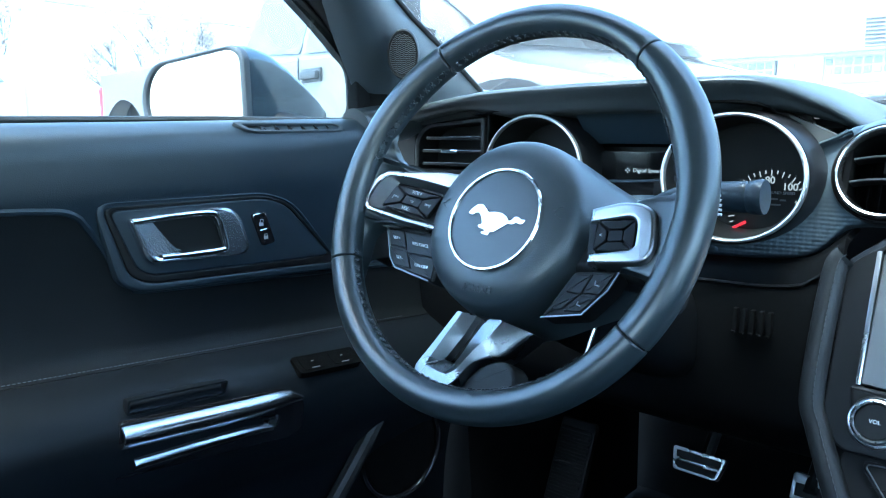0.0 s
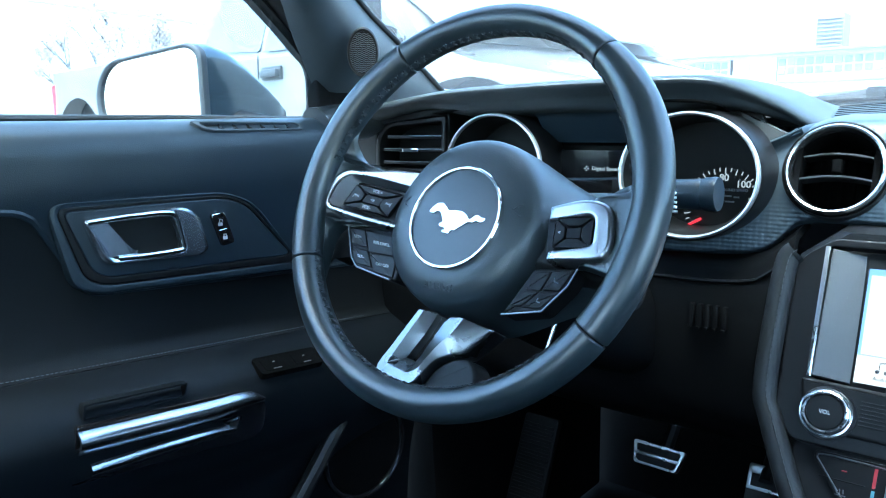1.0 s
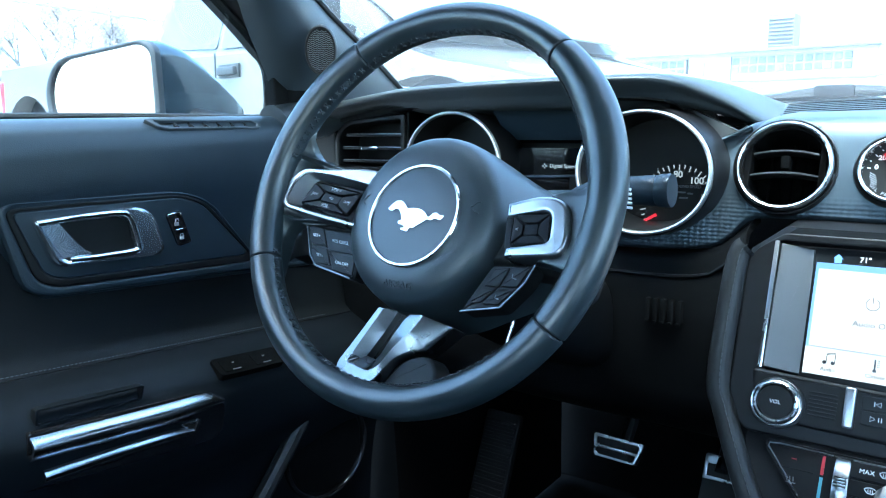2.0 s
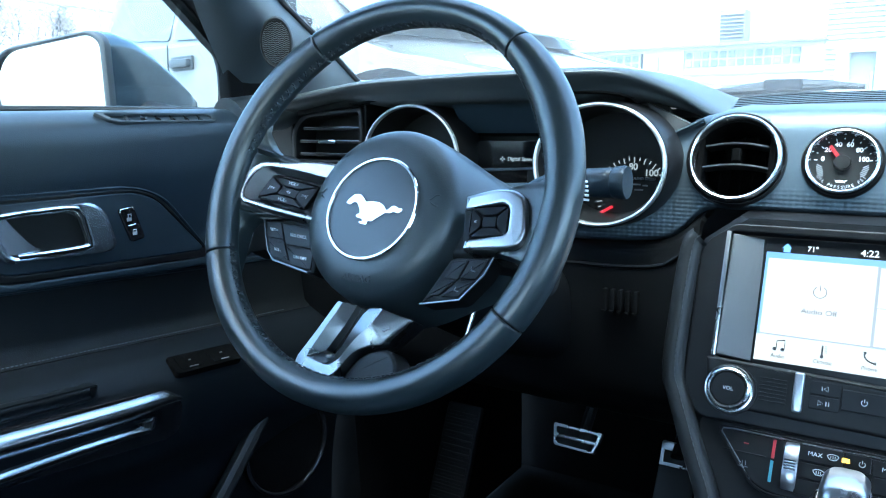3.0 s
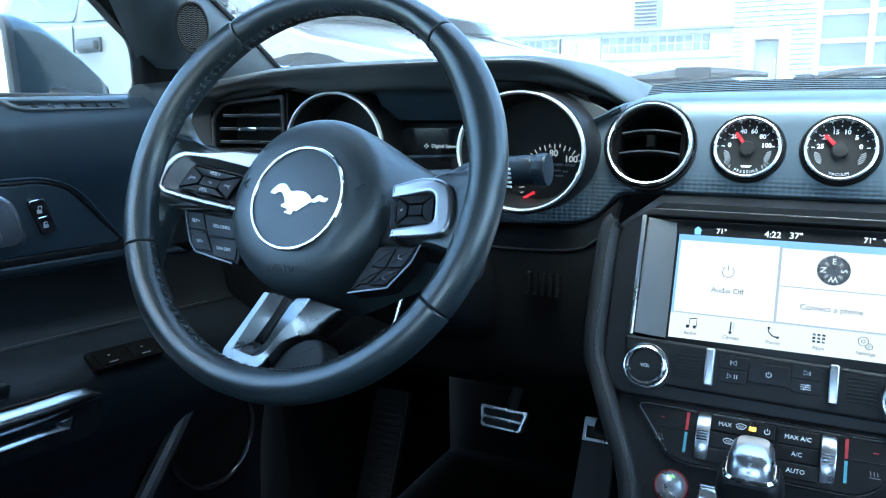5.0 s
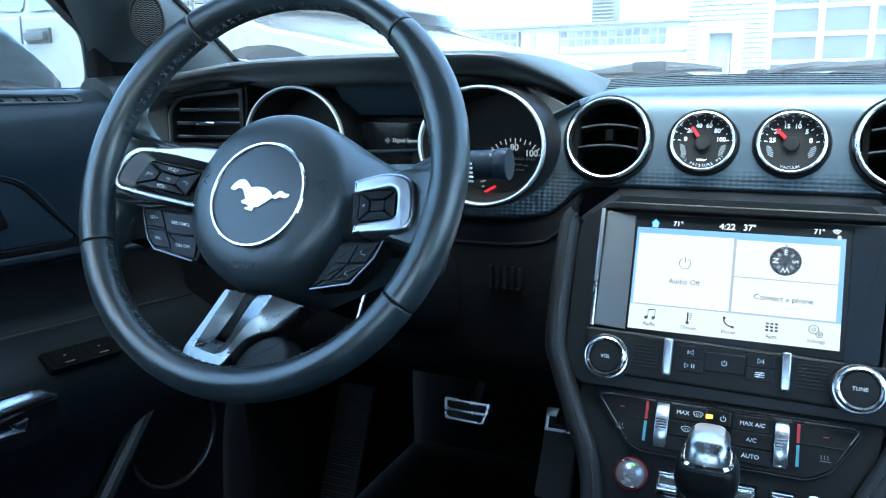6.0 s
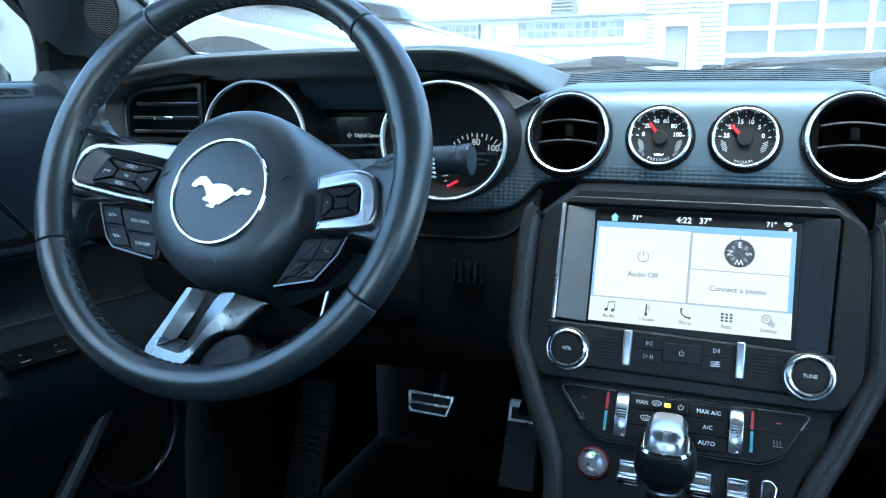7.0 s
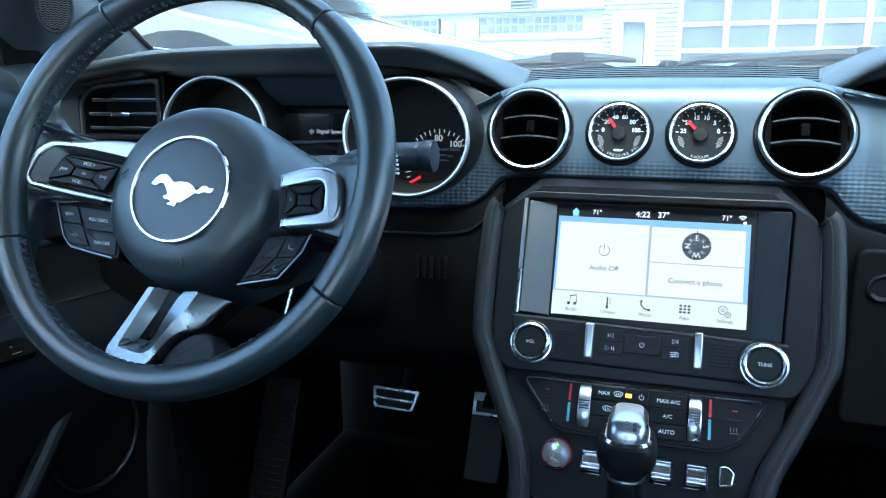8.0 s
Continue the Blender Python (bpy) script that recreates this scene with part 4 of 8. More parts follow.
# ---- steering wheel ----
def steering_wheel():
    C = (-0.362, 0.009, 0.932)
    W = basis(C, (1, 0, 0), (0, 0.480, 0.877))
    e = thing("steering_wheel", C, "black leather three-spoke steering wheel with aluminium spokes", "steering wheel")
    R = 0.1654
    WR = basis((-0.3562, -0.001, 0.9249), (1, 0.04, 0), (0.0028, 0.4165, 0.909))

    def section(a, k=1.0, n=20):
        c, s = math.cos(a), math.sin(a)
        d = math.degrees(a) % 360
        bulge = lambda at, width: math.exp(-((d - at) / width) ** 2)
        thumb = bulge(24, 17) + 0.7 * bulge(138, 20)
        waist = bulge(64, 15)
        side = bulge(345, 26) + bulge(195, 26)
        ar, an = 0.0136 + 0.0014 * thumb - 0.0018 * waist, 0.0152 + 0.0012 * thumb - 0.0012 * waist
        out = []
        for j in range(n):
            b = 2 * math.pi * j / n
            rr = ar * math.cos(b) * k
            if math.cos(b) < 0:
                rr *= 1 + 0.12 * thumb + 0.10 * side
            q = R + rr
            out.append((q * c, q * s, an * math.sin(b) * k))
        return out

    seams = [49, 124, 203, 327.5, 409]
    for a, b in zip(seams, seams[1:]):
        bm = B()
        loops = []
        n = max(8, int((b - a) / 3))
        for i in range(n + 1):
            loops.append(section(radians(a + 0.25 + (b - a - 0.5) * i / n), 0.955 if i in (0, n) else 1.0))
            if i == 0:
                loops.append(section(radians(a + 0.55), 1.0))
            if i == n - 1:
                loops.append(section(radians(b - 0.55), 1.0))
        rings(bm, loops, WR)
        part("grip", bm, RIM, e, "smooth black leather rim grip")
    bm = B()
    tube(bm, [(R * math.cos(radians(a)), R * math.sin(radians(a)), 0) for a in range(0, 360, 6)], 0.0125, 10, closed=True, m=WR)
    part("rim_core", bm, PLASTIC, e)
    # lacing round the inside of the rim
    bm = B()
    for d in range(55, 412, 3):
        if (d % 360) in range(0, 9) or (d % 360) in range(316, 360) or (d % 360) in range(168, 200):
            continue
        a = radians(d)
        for q in (-1, 1):
            p = []
            for b, da in ((160, -0.011), (172, 0.0), (184, 0.011)):
                s = section(a + da * q, 1.02, 72)
                p.append(s[int(b / 5)])
            tube(bm, p, 0.0010, 5, m=WR)
    tagged(part("stitching", bm, DARKTHREAD, e, "black lacing along the rim's inner side"), kind="stuff")

    # airbag pad: a round dome on a flaring flank
    bm = B()
    dome = [(0.082, -0.095, 0.046), (0.082, -0.076, 0.044), (0.082, -0.060, 0.034), (0.0810, -0.045, 0.020), (0.0792, -0.032, 0.009), (0.0775, -0.022, 0.003), (0.0757, -0.0155, 0.0), (0.0732, -0.0105, 0.0), (0.0688, -0.0065, 0.0), (0.0612, -0.0035, 0.0), (0.050, -0.0014, 0.0), (0.030, 0.0, 0.0), (0.003, 0.0006, 0.0)]
    loops = []
    for r, z, flare in dome:
        loops.append([])
        for k in range(80):
            a = 360 * k / 80
            q = r + flare * max(math.exp(-((a - c) / w) ** 2) for c, w in ((2, 30), (170, 34), (362, 30)))
            loops[-1].append((0.003 + q * math.cos(radians(a)), -0.0195 + q * math.sin(radians(a)), z))
    rings(bm, loops, W)
    pad = part("airbag_pad", bm, PAD, e, "grained black airbag cover")
    words("lettering", "AIRBAG", 0.0085, W @ Matrix.Translation((0.0050, -0.0818, -0.0040)) @ Matrix.Rotation(radians(16), 4, 'X'), PAD, pad, 0.0008, 0.0001)
    for s in (-1, 1):
        bm = B()
        hx = 0.003 + s * 0.0575
        tube(bm, [(hx - 0.004, -0.0100, -0.0024), (hx - 0.002, -0.0100, -0.0024), (hx + 0.0015, -0.0065, -0.0026), (hx + 0.0045, -0.0060, -0.0030)], 0.0006, 5, m=W)
        tube(bm, [(hx - 0.002, -0.0125, -0.0024), (hx + 0.002, -0.0150, -0.0027), (hx + 0.0045, -0.0155, -0.0030)], 0.0006, 5, m=W)
        part("horn_mark", bm, PAD, pad, "embossed horn marks")
    # round emblem
    Wb = W @ Matrix.Translation((0.0050, -0.0225, 0.0006))
    bm = B()
    lathe(bm, [(0.0458, -0.003), (0.0458, 0.0016), (0.0449, 0.0026), (0.0432, 0.0026), (0.0424, 0.0012), (0.0424, -0.002)], Wb, 72)
    em = part("emblem", bm, CHROME, e, "chrome ring round the emblem")
    bm = B()
    lathe(bm, [(0.0426, -0.002), (0.0424, 0.0008), (0.040, 0.0010), (0, 0.0010)], Wb, 56)
    part("disc", bm, DISC, em, "plain black emblem disc")
    # plain bright emblem shape: a long leaping body with a thin waved tail and tucked limbs
    o = [(-0.0290, 0.0030), (-0.0262, 0.0075), (-0.0215, 0.0118), (-0.0150, 0.0122), (-0.0098, 0.0085), (-0.0068, 0.0052), (0.0000, 0.0062), (0.0080, 0.0056), (0.0140, 0.0026), (0.0172, -0.0012), (0.0200, -0.0004), (0.0225, 0.0028), (0.0262, 0.0032), (0.0300, 0.0010), (0.0345, 0.0012), (0.0335, -0.0022),
         (0.0300, -0.0036), (0.0255, -0.0022), (0.0215, -0.0044), (0.0170, -0.0036), (0.0130, -0.0070), (0.0085, -0.0098), (0.0050, -0.0130), (0.0012, -0.0122), (0.0000, -0.0165), (-0.0042, -0.0158), (-0.0085, -0.0150), (-0.0082, -0.0132), (-0.0045, -0.0128), (-0.0070, -0.0108), (-0.0130, -0.0098), (-0.0138, -0.0072), (-0.0100, -0.0060), (-0.0122, -0.0012), (-0.0160, 0.0038), (-0.0200, 0.0042), (-0.0235, 0.0016)]
    bm = B()
    prism(bm, rpoly(o[::-1], 0.0012, 3), 0.0008, 0.0024, Wb @ Matrix.Scale(0.94, 4), 0.0003, 2)
    part("motif", bm, CHROME, em, "polished plain emblem shape")

    # spokes behind the bezels
    for s in (-1, 1):
        bm = B()
        top = [(0.055, 0.012), (0.118, 0.017), (0.140, 0.021), (0.152, 0.028), (0.160, 0.020)] if s < 0 else [(0.055, -0.002), (0.118, -0.004), (0.138, 0.003), (0.150, 0.020), (0.160, 0.012)]
        o = rpoly([(s * x, y) for x, y in top] + [(s * 0.157, -0.058), (s * 0.152, -0.066), (s * 0.146, -0.058), (s * 0.120, -0.052), (s * 0.055, -0.052)][::s], [0.004, 0.012, 0.016, 0.006, 0.004, 0.004, 0.006, 0.012, 0.012, 0.004], 4)
        prism(bm, o, -0.056, -0.022, W, 0.008)
        part("spoke", bm, PLASTIC, e, "matt black spoke")
    # leather webs that blend the rim into the side spokes
    WEB = ((1, [(-0.100, 0.150), (-0.086, 0.1465), (-0.076, 0.147), (-0.066, 0.148), (-0.057, 0.1470), (-0.052, 0.141), (-0.0495, 0.120), (0.002, 0.116), (0.006, 0.122), (0.0085, 0.143), (0.0155, 0.1515), (0.028, 0.1545), (0.040, 0.154)]),
           (-1, [(-0.110, 0.143), (-0.090, 0.140), (-0.070, 0.141), (-0.050, 0.142), (-0.040, 0.138), (-0.034, 0.128), (-0.031, 0.100), (-0.030, 0.060), (0.0175, 0.060), (0.022, 0.085), (0.0255, 0.114), (0.029, 0.1275), (0.036, 0.1325), (0.046, 0.1335), (0.055, 0.134)]))
    for s, table in WEB:
        bm = B()
        rows = []
        for y in np.linspace(table[0][0], table[-1][0], 64):
            xa = pw(y, table)
            xb = math.sqrt(R * R - (y + 0.011) ** 2) - 0.008 + s * 0.0058
            zr = (0.003 if s > 0 else 0.014) + 0.071 * (y + 0.011)
            row = []
            for k in range(15):
                c = k / 14
                x = xa + (xb - xa) * c
                zb = -0.004 if s > 0 else -0.022 + 0.017 * (x - 0.06) / 0.09
                rise = min(1.0, max(0.0, (y - 0.022) / 0.022)) if s < 0 else 0.0
                zb += (zr - 0.008 - zb) * rise
                row.append((s * x, y, zb + (zr - zb) * c ** (1.6 if xb - xa < 0.03 else 3.0 if s > 0 else 8.0) - 0.012 * (1 - 0.6 * rise) * max(0.0, 1 - c / 0.25) ** 2))
            rows.append(row)
        sheet(bm, rows, 0.006 * s, m=W)
        part("spoke_web", bm, RIM, e, "smooth leather web between rim and spoke", angle=60)
    # left bezel: a bright rim, a broad sloping flange and a black inlay
    WL = W @ Matrix.Translation((-0.11, -0.01, 0.003)) @ Matrix.Rotation(radians(11), 4, 'Y')
    r9 = [0.006, 0.007, 0.010, 0.003, 0.003, 0.012, 0.012, 0.012, 0.010]
    o = rpoly([(-0.0402, -0.0060), (-0.0335, -0.0168), (0.0085, -0.0222), (0.062, -0.0268), (0.062, 0.0300), (0.031, 0.0306), (0.006, 0.0260), (-0.0235, 0.0250), (-0.0362, 0.0135)], r9)
    i = rpoly([(-0.0320, -0.0065), (-0.0290, -0.0125), (0.0068, -0.0174), (0.062, -0.0222), (0.062, 0.0140), (0.031, 0.0178), (0.0055, 0.0205), (-0.0190, 0.0198), (-0.0285, 0.0095)], r9)
    j = rpoly([(-0.0165, -0.0075), (-0.0110, -0.0104), (0.0056, -0.0150), (0.062, -0.0215), (0.062, 0.0100), (0.0335, 0.0124), (0.015, 0.0140), (-0.0063, 0.0154), (-0.0125, 0.0070)], [0.003] * 9)
    bm = B()
    hoop(bm, o, i, -0.018, 0.0, WL, 0.0022)
    bz = part("spoke_bezel", bm, ALU, e, "satin aluminium spoke bezel")
    bm = B()
    rings(bm, [[(*p, -0.0012) for p in i], [(*p, -0.0058) for p in j], [(*p, -0.012) for p in j]], WL, cap0=False, cap1=False)
    part("flange", bm, DARKALU, bz, "dull metal flange sloping to the buttons")
    bm = B()
    prism(bm, j, -0.014, -0.0065, WL, 0.001)
    part("inlay", bm, SATIN, bz, "black inlay")
    # right bezel: an open bracket whose arms lean back towards the pad
    bm = B()
    o = rpoly([(0.0900, -0.0060), (0.1166, 0.0005), (0.1332, -0.0008), (0.1415, -0.0052), (0.1458, -0.0140), (0.1492, -0.0331), (0.1462, -0.0432), (0.138, -0.0467), (0.0980, -0.0500),
               (0.0980, -0.0415), (0.1305, -0.0367), (0.1340, -0.0335), (0.1322, -0.0185), (0.1305, -0.0140), (0.1255, -0.0120), (0.0920, -0.0180)],
              [0.002, 0.010, 0.008, 0.006, 0.008, 0.008, 0.006, 0.008, 0.002, 0.002, 0.003, 0.003, 0.003, 0.003, 0.003, 0.002])
    prism(bm, o[::-1], -0.020, 0.003, None, 0.0028, 4)
    for v in bm.verts:
        v.co.z -= 0.12 * max(0.0, 0.128 - v.co.x)
    bmesh.ops.transform(bm, matrix=W, verts=bm.verts[:])
    bzr = part("spoke_bezel", bm, ALU, e, "satin aluminium bracket round the buttons")
    bm = B()
    prism(bm, rpoly([(0.090, -0.0150), (0.1285, -0.0105), (0.1350, -0.0340), (0.1315, -0.0385), (0.096, -0.0440)], 0.003)[::-1], -0.018, -0.004, W, 0.001)
    part("inlay", bm, SATIN, bzr, "black inlay")

    # five-way button pads
    def five(parent, M, w, h, marks):
        cw, ch = w * 0.38, h * 0.36
        g = 0.0006
        shapes = {
            "up": [(-w + g, h), (w - g, h), (cw - g, ch + g), (-cw + g, ch + g)],
            "down": [(-w + g, -h), (-cw + g, -ch - g), (cw - g, -ch - g), (w - g, -h)],
            "left": [(-w, h - g), (-cw - g, ch - g), (-cw - g, -ch + g), (-w, -h + g)],
            "right": [(w, h - g), (w, -h + g), (cw + g, -ch + g), (cw + g, ch - g)],
            "ok": [(-cw, ch), (cw, ch), (cw, -ch), (-cw, -ch)],
        }
        for k, o in shapes.items():
            bm = B()
            prism(bm, rpoly(o, 0.0015, 3), -0.004, 0.0035 if k != "ok" else 0.0025, M, 0.0008)
            b = part("button", bm, SATIN, parent, "black button")
            if marks.get(k):
                cx = sum(p[0] for p in o) / 4
                cy = sum(p[1] for p in o) / 4
                words("mark", marks[k], 0.0046, M @ Matrix.Translation((cx, cy, 0.0036 if k != "ok" else 0.0026)), PRINT, b, 0.0002)
    lean = Matrix(((1, 0.30, 0, 0), (0, 1, 0, 0), (0, 0, 1, 0), (0, 0, 0, 1)))
    five(bz, WL @ Matrix.Translation((0.0140, -0.0015, -0.0055)) @ Matrix.Rotation(radians(-6), 4, 'Z') @ lean, 0.0262, 0.0118, {"up": "VOL+", "down": "VOL-", "left": "|<<", "right": ">>|", "ok": "<x"})
    five(bzr, W @ Matrix.Translation((0.1160, -0.0262, -0.003)) @ Matrix.Rotation(radians(6), 4, 'Z'), 0.0158, 0.0122, {"left": "<"})

    # lower button blocks: flush keys on a body with a thin bright edge
    def block(name, label, z, body, keys, edge, ink):
        bm = B()
        prism(bm, rpoly(body, 0.004), z - 0.020, z - 0.0012, W, 0.002)
        blk = part(name, bm, PLASTIC, e, label)
        for q, t in keys:
            cx, cy = sum(p[0] for p in q) / 4, sum(p[1] for p in q) / 4
            bm = B()
            prism(bm, rpoly(q, 0.0016, 3)[::-1], z - 0.004, z, W, 0.0008)
            key = part("button", bm, SATIN, blk, "black key")
            u = (Vector(q[1]) - Vector(q[0]) + Vector(q[2]) - Vector(q[3])).normalized()
            v = (Vector(q[0]) - Vector(q[3]) + Vector(q[1]) - Vector(q[2])).normalized()
            K = W @ Matrix(((u.x, v.x, 0, cx), (u.y, v.y, 0, cy), (0, 0, 1, z + 0.0002), (0, 0, 0, 1)))
            if t == "phone":
                bm = B()
                tube(bm, [(-0.003, 0.0025, 0), (-0.0015, -0.001, 0), (0.003, -0.0025, 0)], 0.0005, 5, m=K)
                part("mark", bm, MIDPRINT, key)
            elif t:
                words("mark", t, ink, K @ Matrix.Translation((0, 0, 0.0002)), PRINT, key, 0.0002)
        bm = B()
        tube(bm, [(*p, z - 0.001) for p in edge], 0.0009, 6, m=W)
        part("bright_edge", bm, DARKALU, blk, "thin bright edge")
    block("cruise_block", "black cruise control block", -0.012,
          [(-0.127, -0.0355), (-0.1104, -0.0650), (-0.1010, -0.0735), (-0.050, -0.0815), (-0.050, -0.0390)],
          [([(-0.1240, -0.0368), (-0.1040, -0.0378), (-0.0938, -0.0538), (-0.1152, -0.0528)], "SET+"), ([(-0.1020, -0.0382), (-0.0620, -0.0415), (-0.0560, -0.0598), (-0.0908, -0.0578)], "RES CNCL"),
           ([(-0.1144, -0.0548), (-0.0920, -0.0570), (-0.0812, -0.0722), (-0.1036, -0.0706)], "SET-"), ([(-0.0890, -0.0593), (-0.0556, -0.0612), (-0.0530, -0.0785), (-0.0766, -0.0763)], "ON OFF")],
          [(-0.127, -0.0358), (-0.1104, -0.0648), (-0.1007, -0.0732), (-0.056, -0.0805)], 0.0046)
    block("phone_block", "black phone button block", -0.010,
          [(0.0850, -0.0540), (0.1214, -0.0495), (0.1165, -0.0645), (0.1005, -0.0865), (0.0664, -0.0940)],
          [([(0.0876, -0.0574), (0.1012, -0.0547), (0.0956, -0.0709), (0.0825, -0.0712)], ""), ([(0.1021, -0.0546), (0.1190, -0.0512), (0.1111, -0.0692), (0.0966, -0.0703)], "phone"),
           ([(0.0816, -0.0727), (0.0938, -0.0724), (0.0828, -0.0850), (0.0732, -0.0861)], ""), ([(0.0952, -0.0725), (0.1100, -0.0712), (0.0990, -0.0845), (0.0842, -0.0857)], "phone")],
          [(0.1214, -0.0500), (0.1165, -0.0645), (0.1005, -0.0862), (0.0670, -0.0936)], 0.005)
    # lower forked spoke: two arms that meet in a broad foot, the inner wing turned back
    O = rpoly([(-0.0127, -0.1015, -0.010), (-0.0242, -0.1337, -0.005), (-0.0325, -0.1541, -0.002), (-0.0315, -0.1611, -0.002), (-0.0159, -0.1640, -0.002), (0.0080, -0.1650, -0.002), (0.0131, -0.1578, -0.002), (0.0224, -0.1395, -0.006), (0.0304, -0.1337, -0.011), (0.0392, -0.1306, -0.016), (0.0568, -0.1050, -0.022)],
              [0.002, 0.02, 0.005, 0.005, 0.008, 0.006, 0.006, 0.012, 0.008, 0.003, 0.002])
    Mi = rpoly([(-0.0060, -0.1015, -0.010), (-0.0110, -0.1200, -0.006), (-0.0195, -0.1475, -0.002), (-0.0206, -0.1512, -0.002), (-0.0100, -0.1530, -0.002), (0.0015, -0.1546, -0.002), (0.0100, -0.1500, -0.002), (0.0150, -0.1395, -0.003), (0.0215, -0.1260, -0.005), (0.0286, -0.1150, -0.008), (0.0320, -0.1015, -0.012)],
               [0.002, 0.02, 0.003, 0.003, 0.004, 0.004, 0.004, 0.012, 0.008, 0.003, 0.002])
    In = rpoly([(0.0060, -0.1015, -0.014), (0.0000, -0.1195, -0.013), (-0.0100, -0.1405, -0.012), (-0.0115, -0.1428, -0.012), (-0.0080, -0.1432, -0.012), (-0.0010, -0.1444, -0.012), (0.0030, -0.1380, -0.012), (0.0060, -0.1300, -0.012), (0.0100, -0.1205, -0.012), (0.0150, -0.1085, -0.013), (0.0200, -0.1015, -0.014)], 0.001)
    drop = lambda ring, d: [p + Vector((0, 0, -d)) for p in ring]
    blend = lambda a, b, t: [p.lerp(q, t) for p, q in zip(a, b)]
    bm = B()
    rings(bm, [drop(O, 0.022), drop(O, 0.0025), drop(blend(O, Mi, 0.06), 0.0008), blend(O, Mi, 0.16), blend(O, Mi, 0.95), drop(Mi, 0.0006), In, drop(In, 0.010)], W, cap0=False, cap1=False)
    ls = part("lower_spoke", bm, SPOKE, e, "satin aluminium forked lower spoke", angle=22)
    bm = B()
    prism(bm, In, -0.034, -0.0215, W)
    part("slot", bm, GLOSS, ls, "black slot between the forks")
    # web of rim leather; the darker leather colour paints the shadow on it
    bm = B()
    prism(bm, rpoly([(0.010, -0.163), (0.0225, -0.1425), (0.0360, -0.1345), (0.0480, -0.1325), (0.0560, -0.1372), (0.0610, -0.1460), (0.058, -0.1570), (0.030, -0.170)], 0.010), -0.034, -0.012, W, 0.003, 4)
    part("spoke_web", bm, EDGELEATHER, e, "leather web beside the lower spoke, its shade put into the colour", angle=60)
    # steering column and its shroud
    bm = B()
    loops = []
    for d, w, h, dy in ((-0.075, 0.055, 0.055, -0.02), (-0.12, 0.060, 0.060, -0.02), (-0.20, 0.062, 0.060, -0.022), (-0.30, 0.060, 0.058, -0.022), (-0.36, 0.055, 0.05, -0.022)):
        loops.append([(0.0 + w * math.copysign(abs(math.cos(a)) ** 0.6, math.cos(a)), dy + h * math.copysign(abs(math.sin(a)) ** 0.6, math.sin(a)), d) for a in [2 * math.pi * j / 32 for j in range(32)]])
    rings(bm, loops, W)
    part("column_shroud", bm, BLACKPANEL, e, "black plastic column shroud")
    # short thin bright line beside the column
    bm = B()
    tube(bm, [(0.0650, -0.0730, -0.100), (0.0612, -0.1000, -0.103)], [0.0022, 0.0014], 8, m=W)
    part("column_sliver", bm, ALU, e, "thin bright sliver beside the steering column")
    return W


WHEEL = steering_wheel()


def stalk():
    e = thing("wiper_stalk", (-0.29, 0.15, 0.91), "black control stalk with a round ribbed end", "control stalk")
    pts = [(-0.318, 0.175, 0.893), (-0.288, 0.156, 0.913), (-0.262, 0.150, 0.923), (-0.228, 0.149, 0.9245)]
    bm = B()
    tube(bm, curve_pts([Vector(p) for p in pts], 13), [0.0080 + 0.0042 * k / 12 for k in range(13)], 16, squash=0.9)
    part("arm", bm, SOFT, e)
    bm = B()
    d = Vector((0.98, -0.02, 0.04)).normalized()
    m = basis((-0.229, 0.149, 0.9245), Vector((0, 1, 0)).cross(d), (0, 1, 0))
    lathe(bm, [(0.0118, -0.004), (0.0130, 0.0), (0.0134, 0.018), (0.0134, 0.023), (0.0128, 0.024), (0.0142, 0.026), (0.0150, 0.034), (0.0142, 0.037), (0.0, 0.0375)], m, 32)
    part("knob", bm, SOFT, e, "round turning end")
    bm = B()
    for k in range(5):
        tube(bm, [(-0.2275 - 0.0008 * k, 0.1335, 0.9115 + 0.0040 * k), (-0.2215 - 0.0004 * k, 0.1335, 0.9110 + 0.0040 * k)], 0.0013, 5)
    tube(bm, [(-0.2400, 0.1345, 0.9080), (-0.2310, 0.1340, 0.9095)], 0.0008, 5)
    part("marks", bm, PRINT, e, "white printed marks")
    e2 = thing("indicator_stalk", (-0.44, 0.14, 0.93), "black indicator stalk behind the wheel", "control stalk")
    bm = B()
    tube(bm, [(-0.40, 0.16, 0.90), (-0.46, 0.165, 0.908), (-0.50, 0.165, 0.914)], [0.008, 0.008, 0.009], 14)
    part("arm", bm, SATIN, e2)
    bm = B()
    tube(bm, [(-0.495, 0.165, 0.914), (-0.515, 0.165, 0.916), (-0.532, 0.164, 0.917)], [0.011, 0.012, 0.009], 14)
    part("knob", bm, SATIN, e2)


stalk()


# ---- centre stack ----
S1 = basis((0, 0.209, 0.80), (1, 0, 0), (0, 0.38, 0.925))
S2 = basis((0, 0.165, 0.70), (1, 0, 0), (0, 0.6, 0.8))
S2_TOP = 0.018


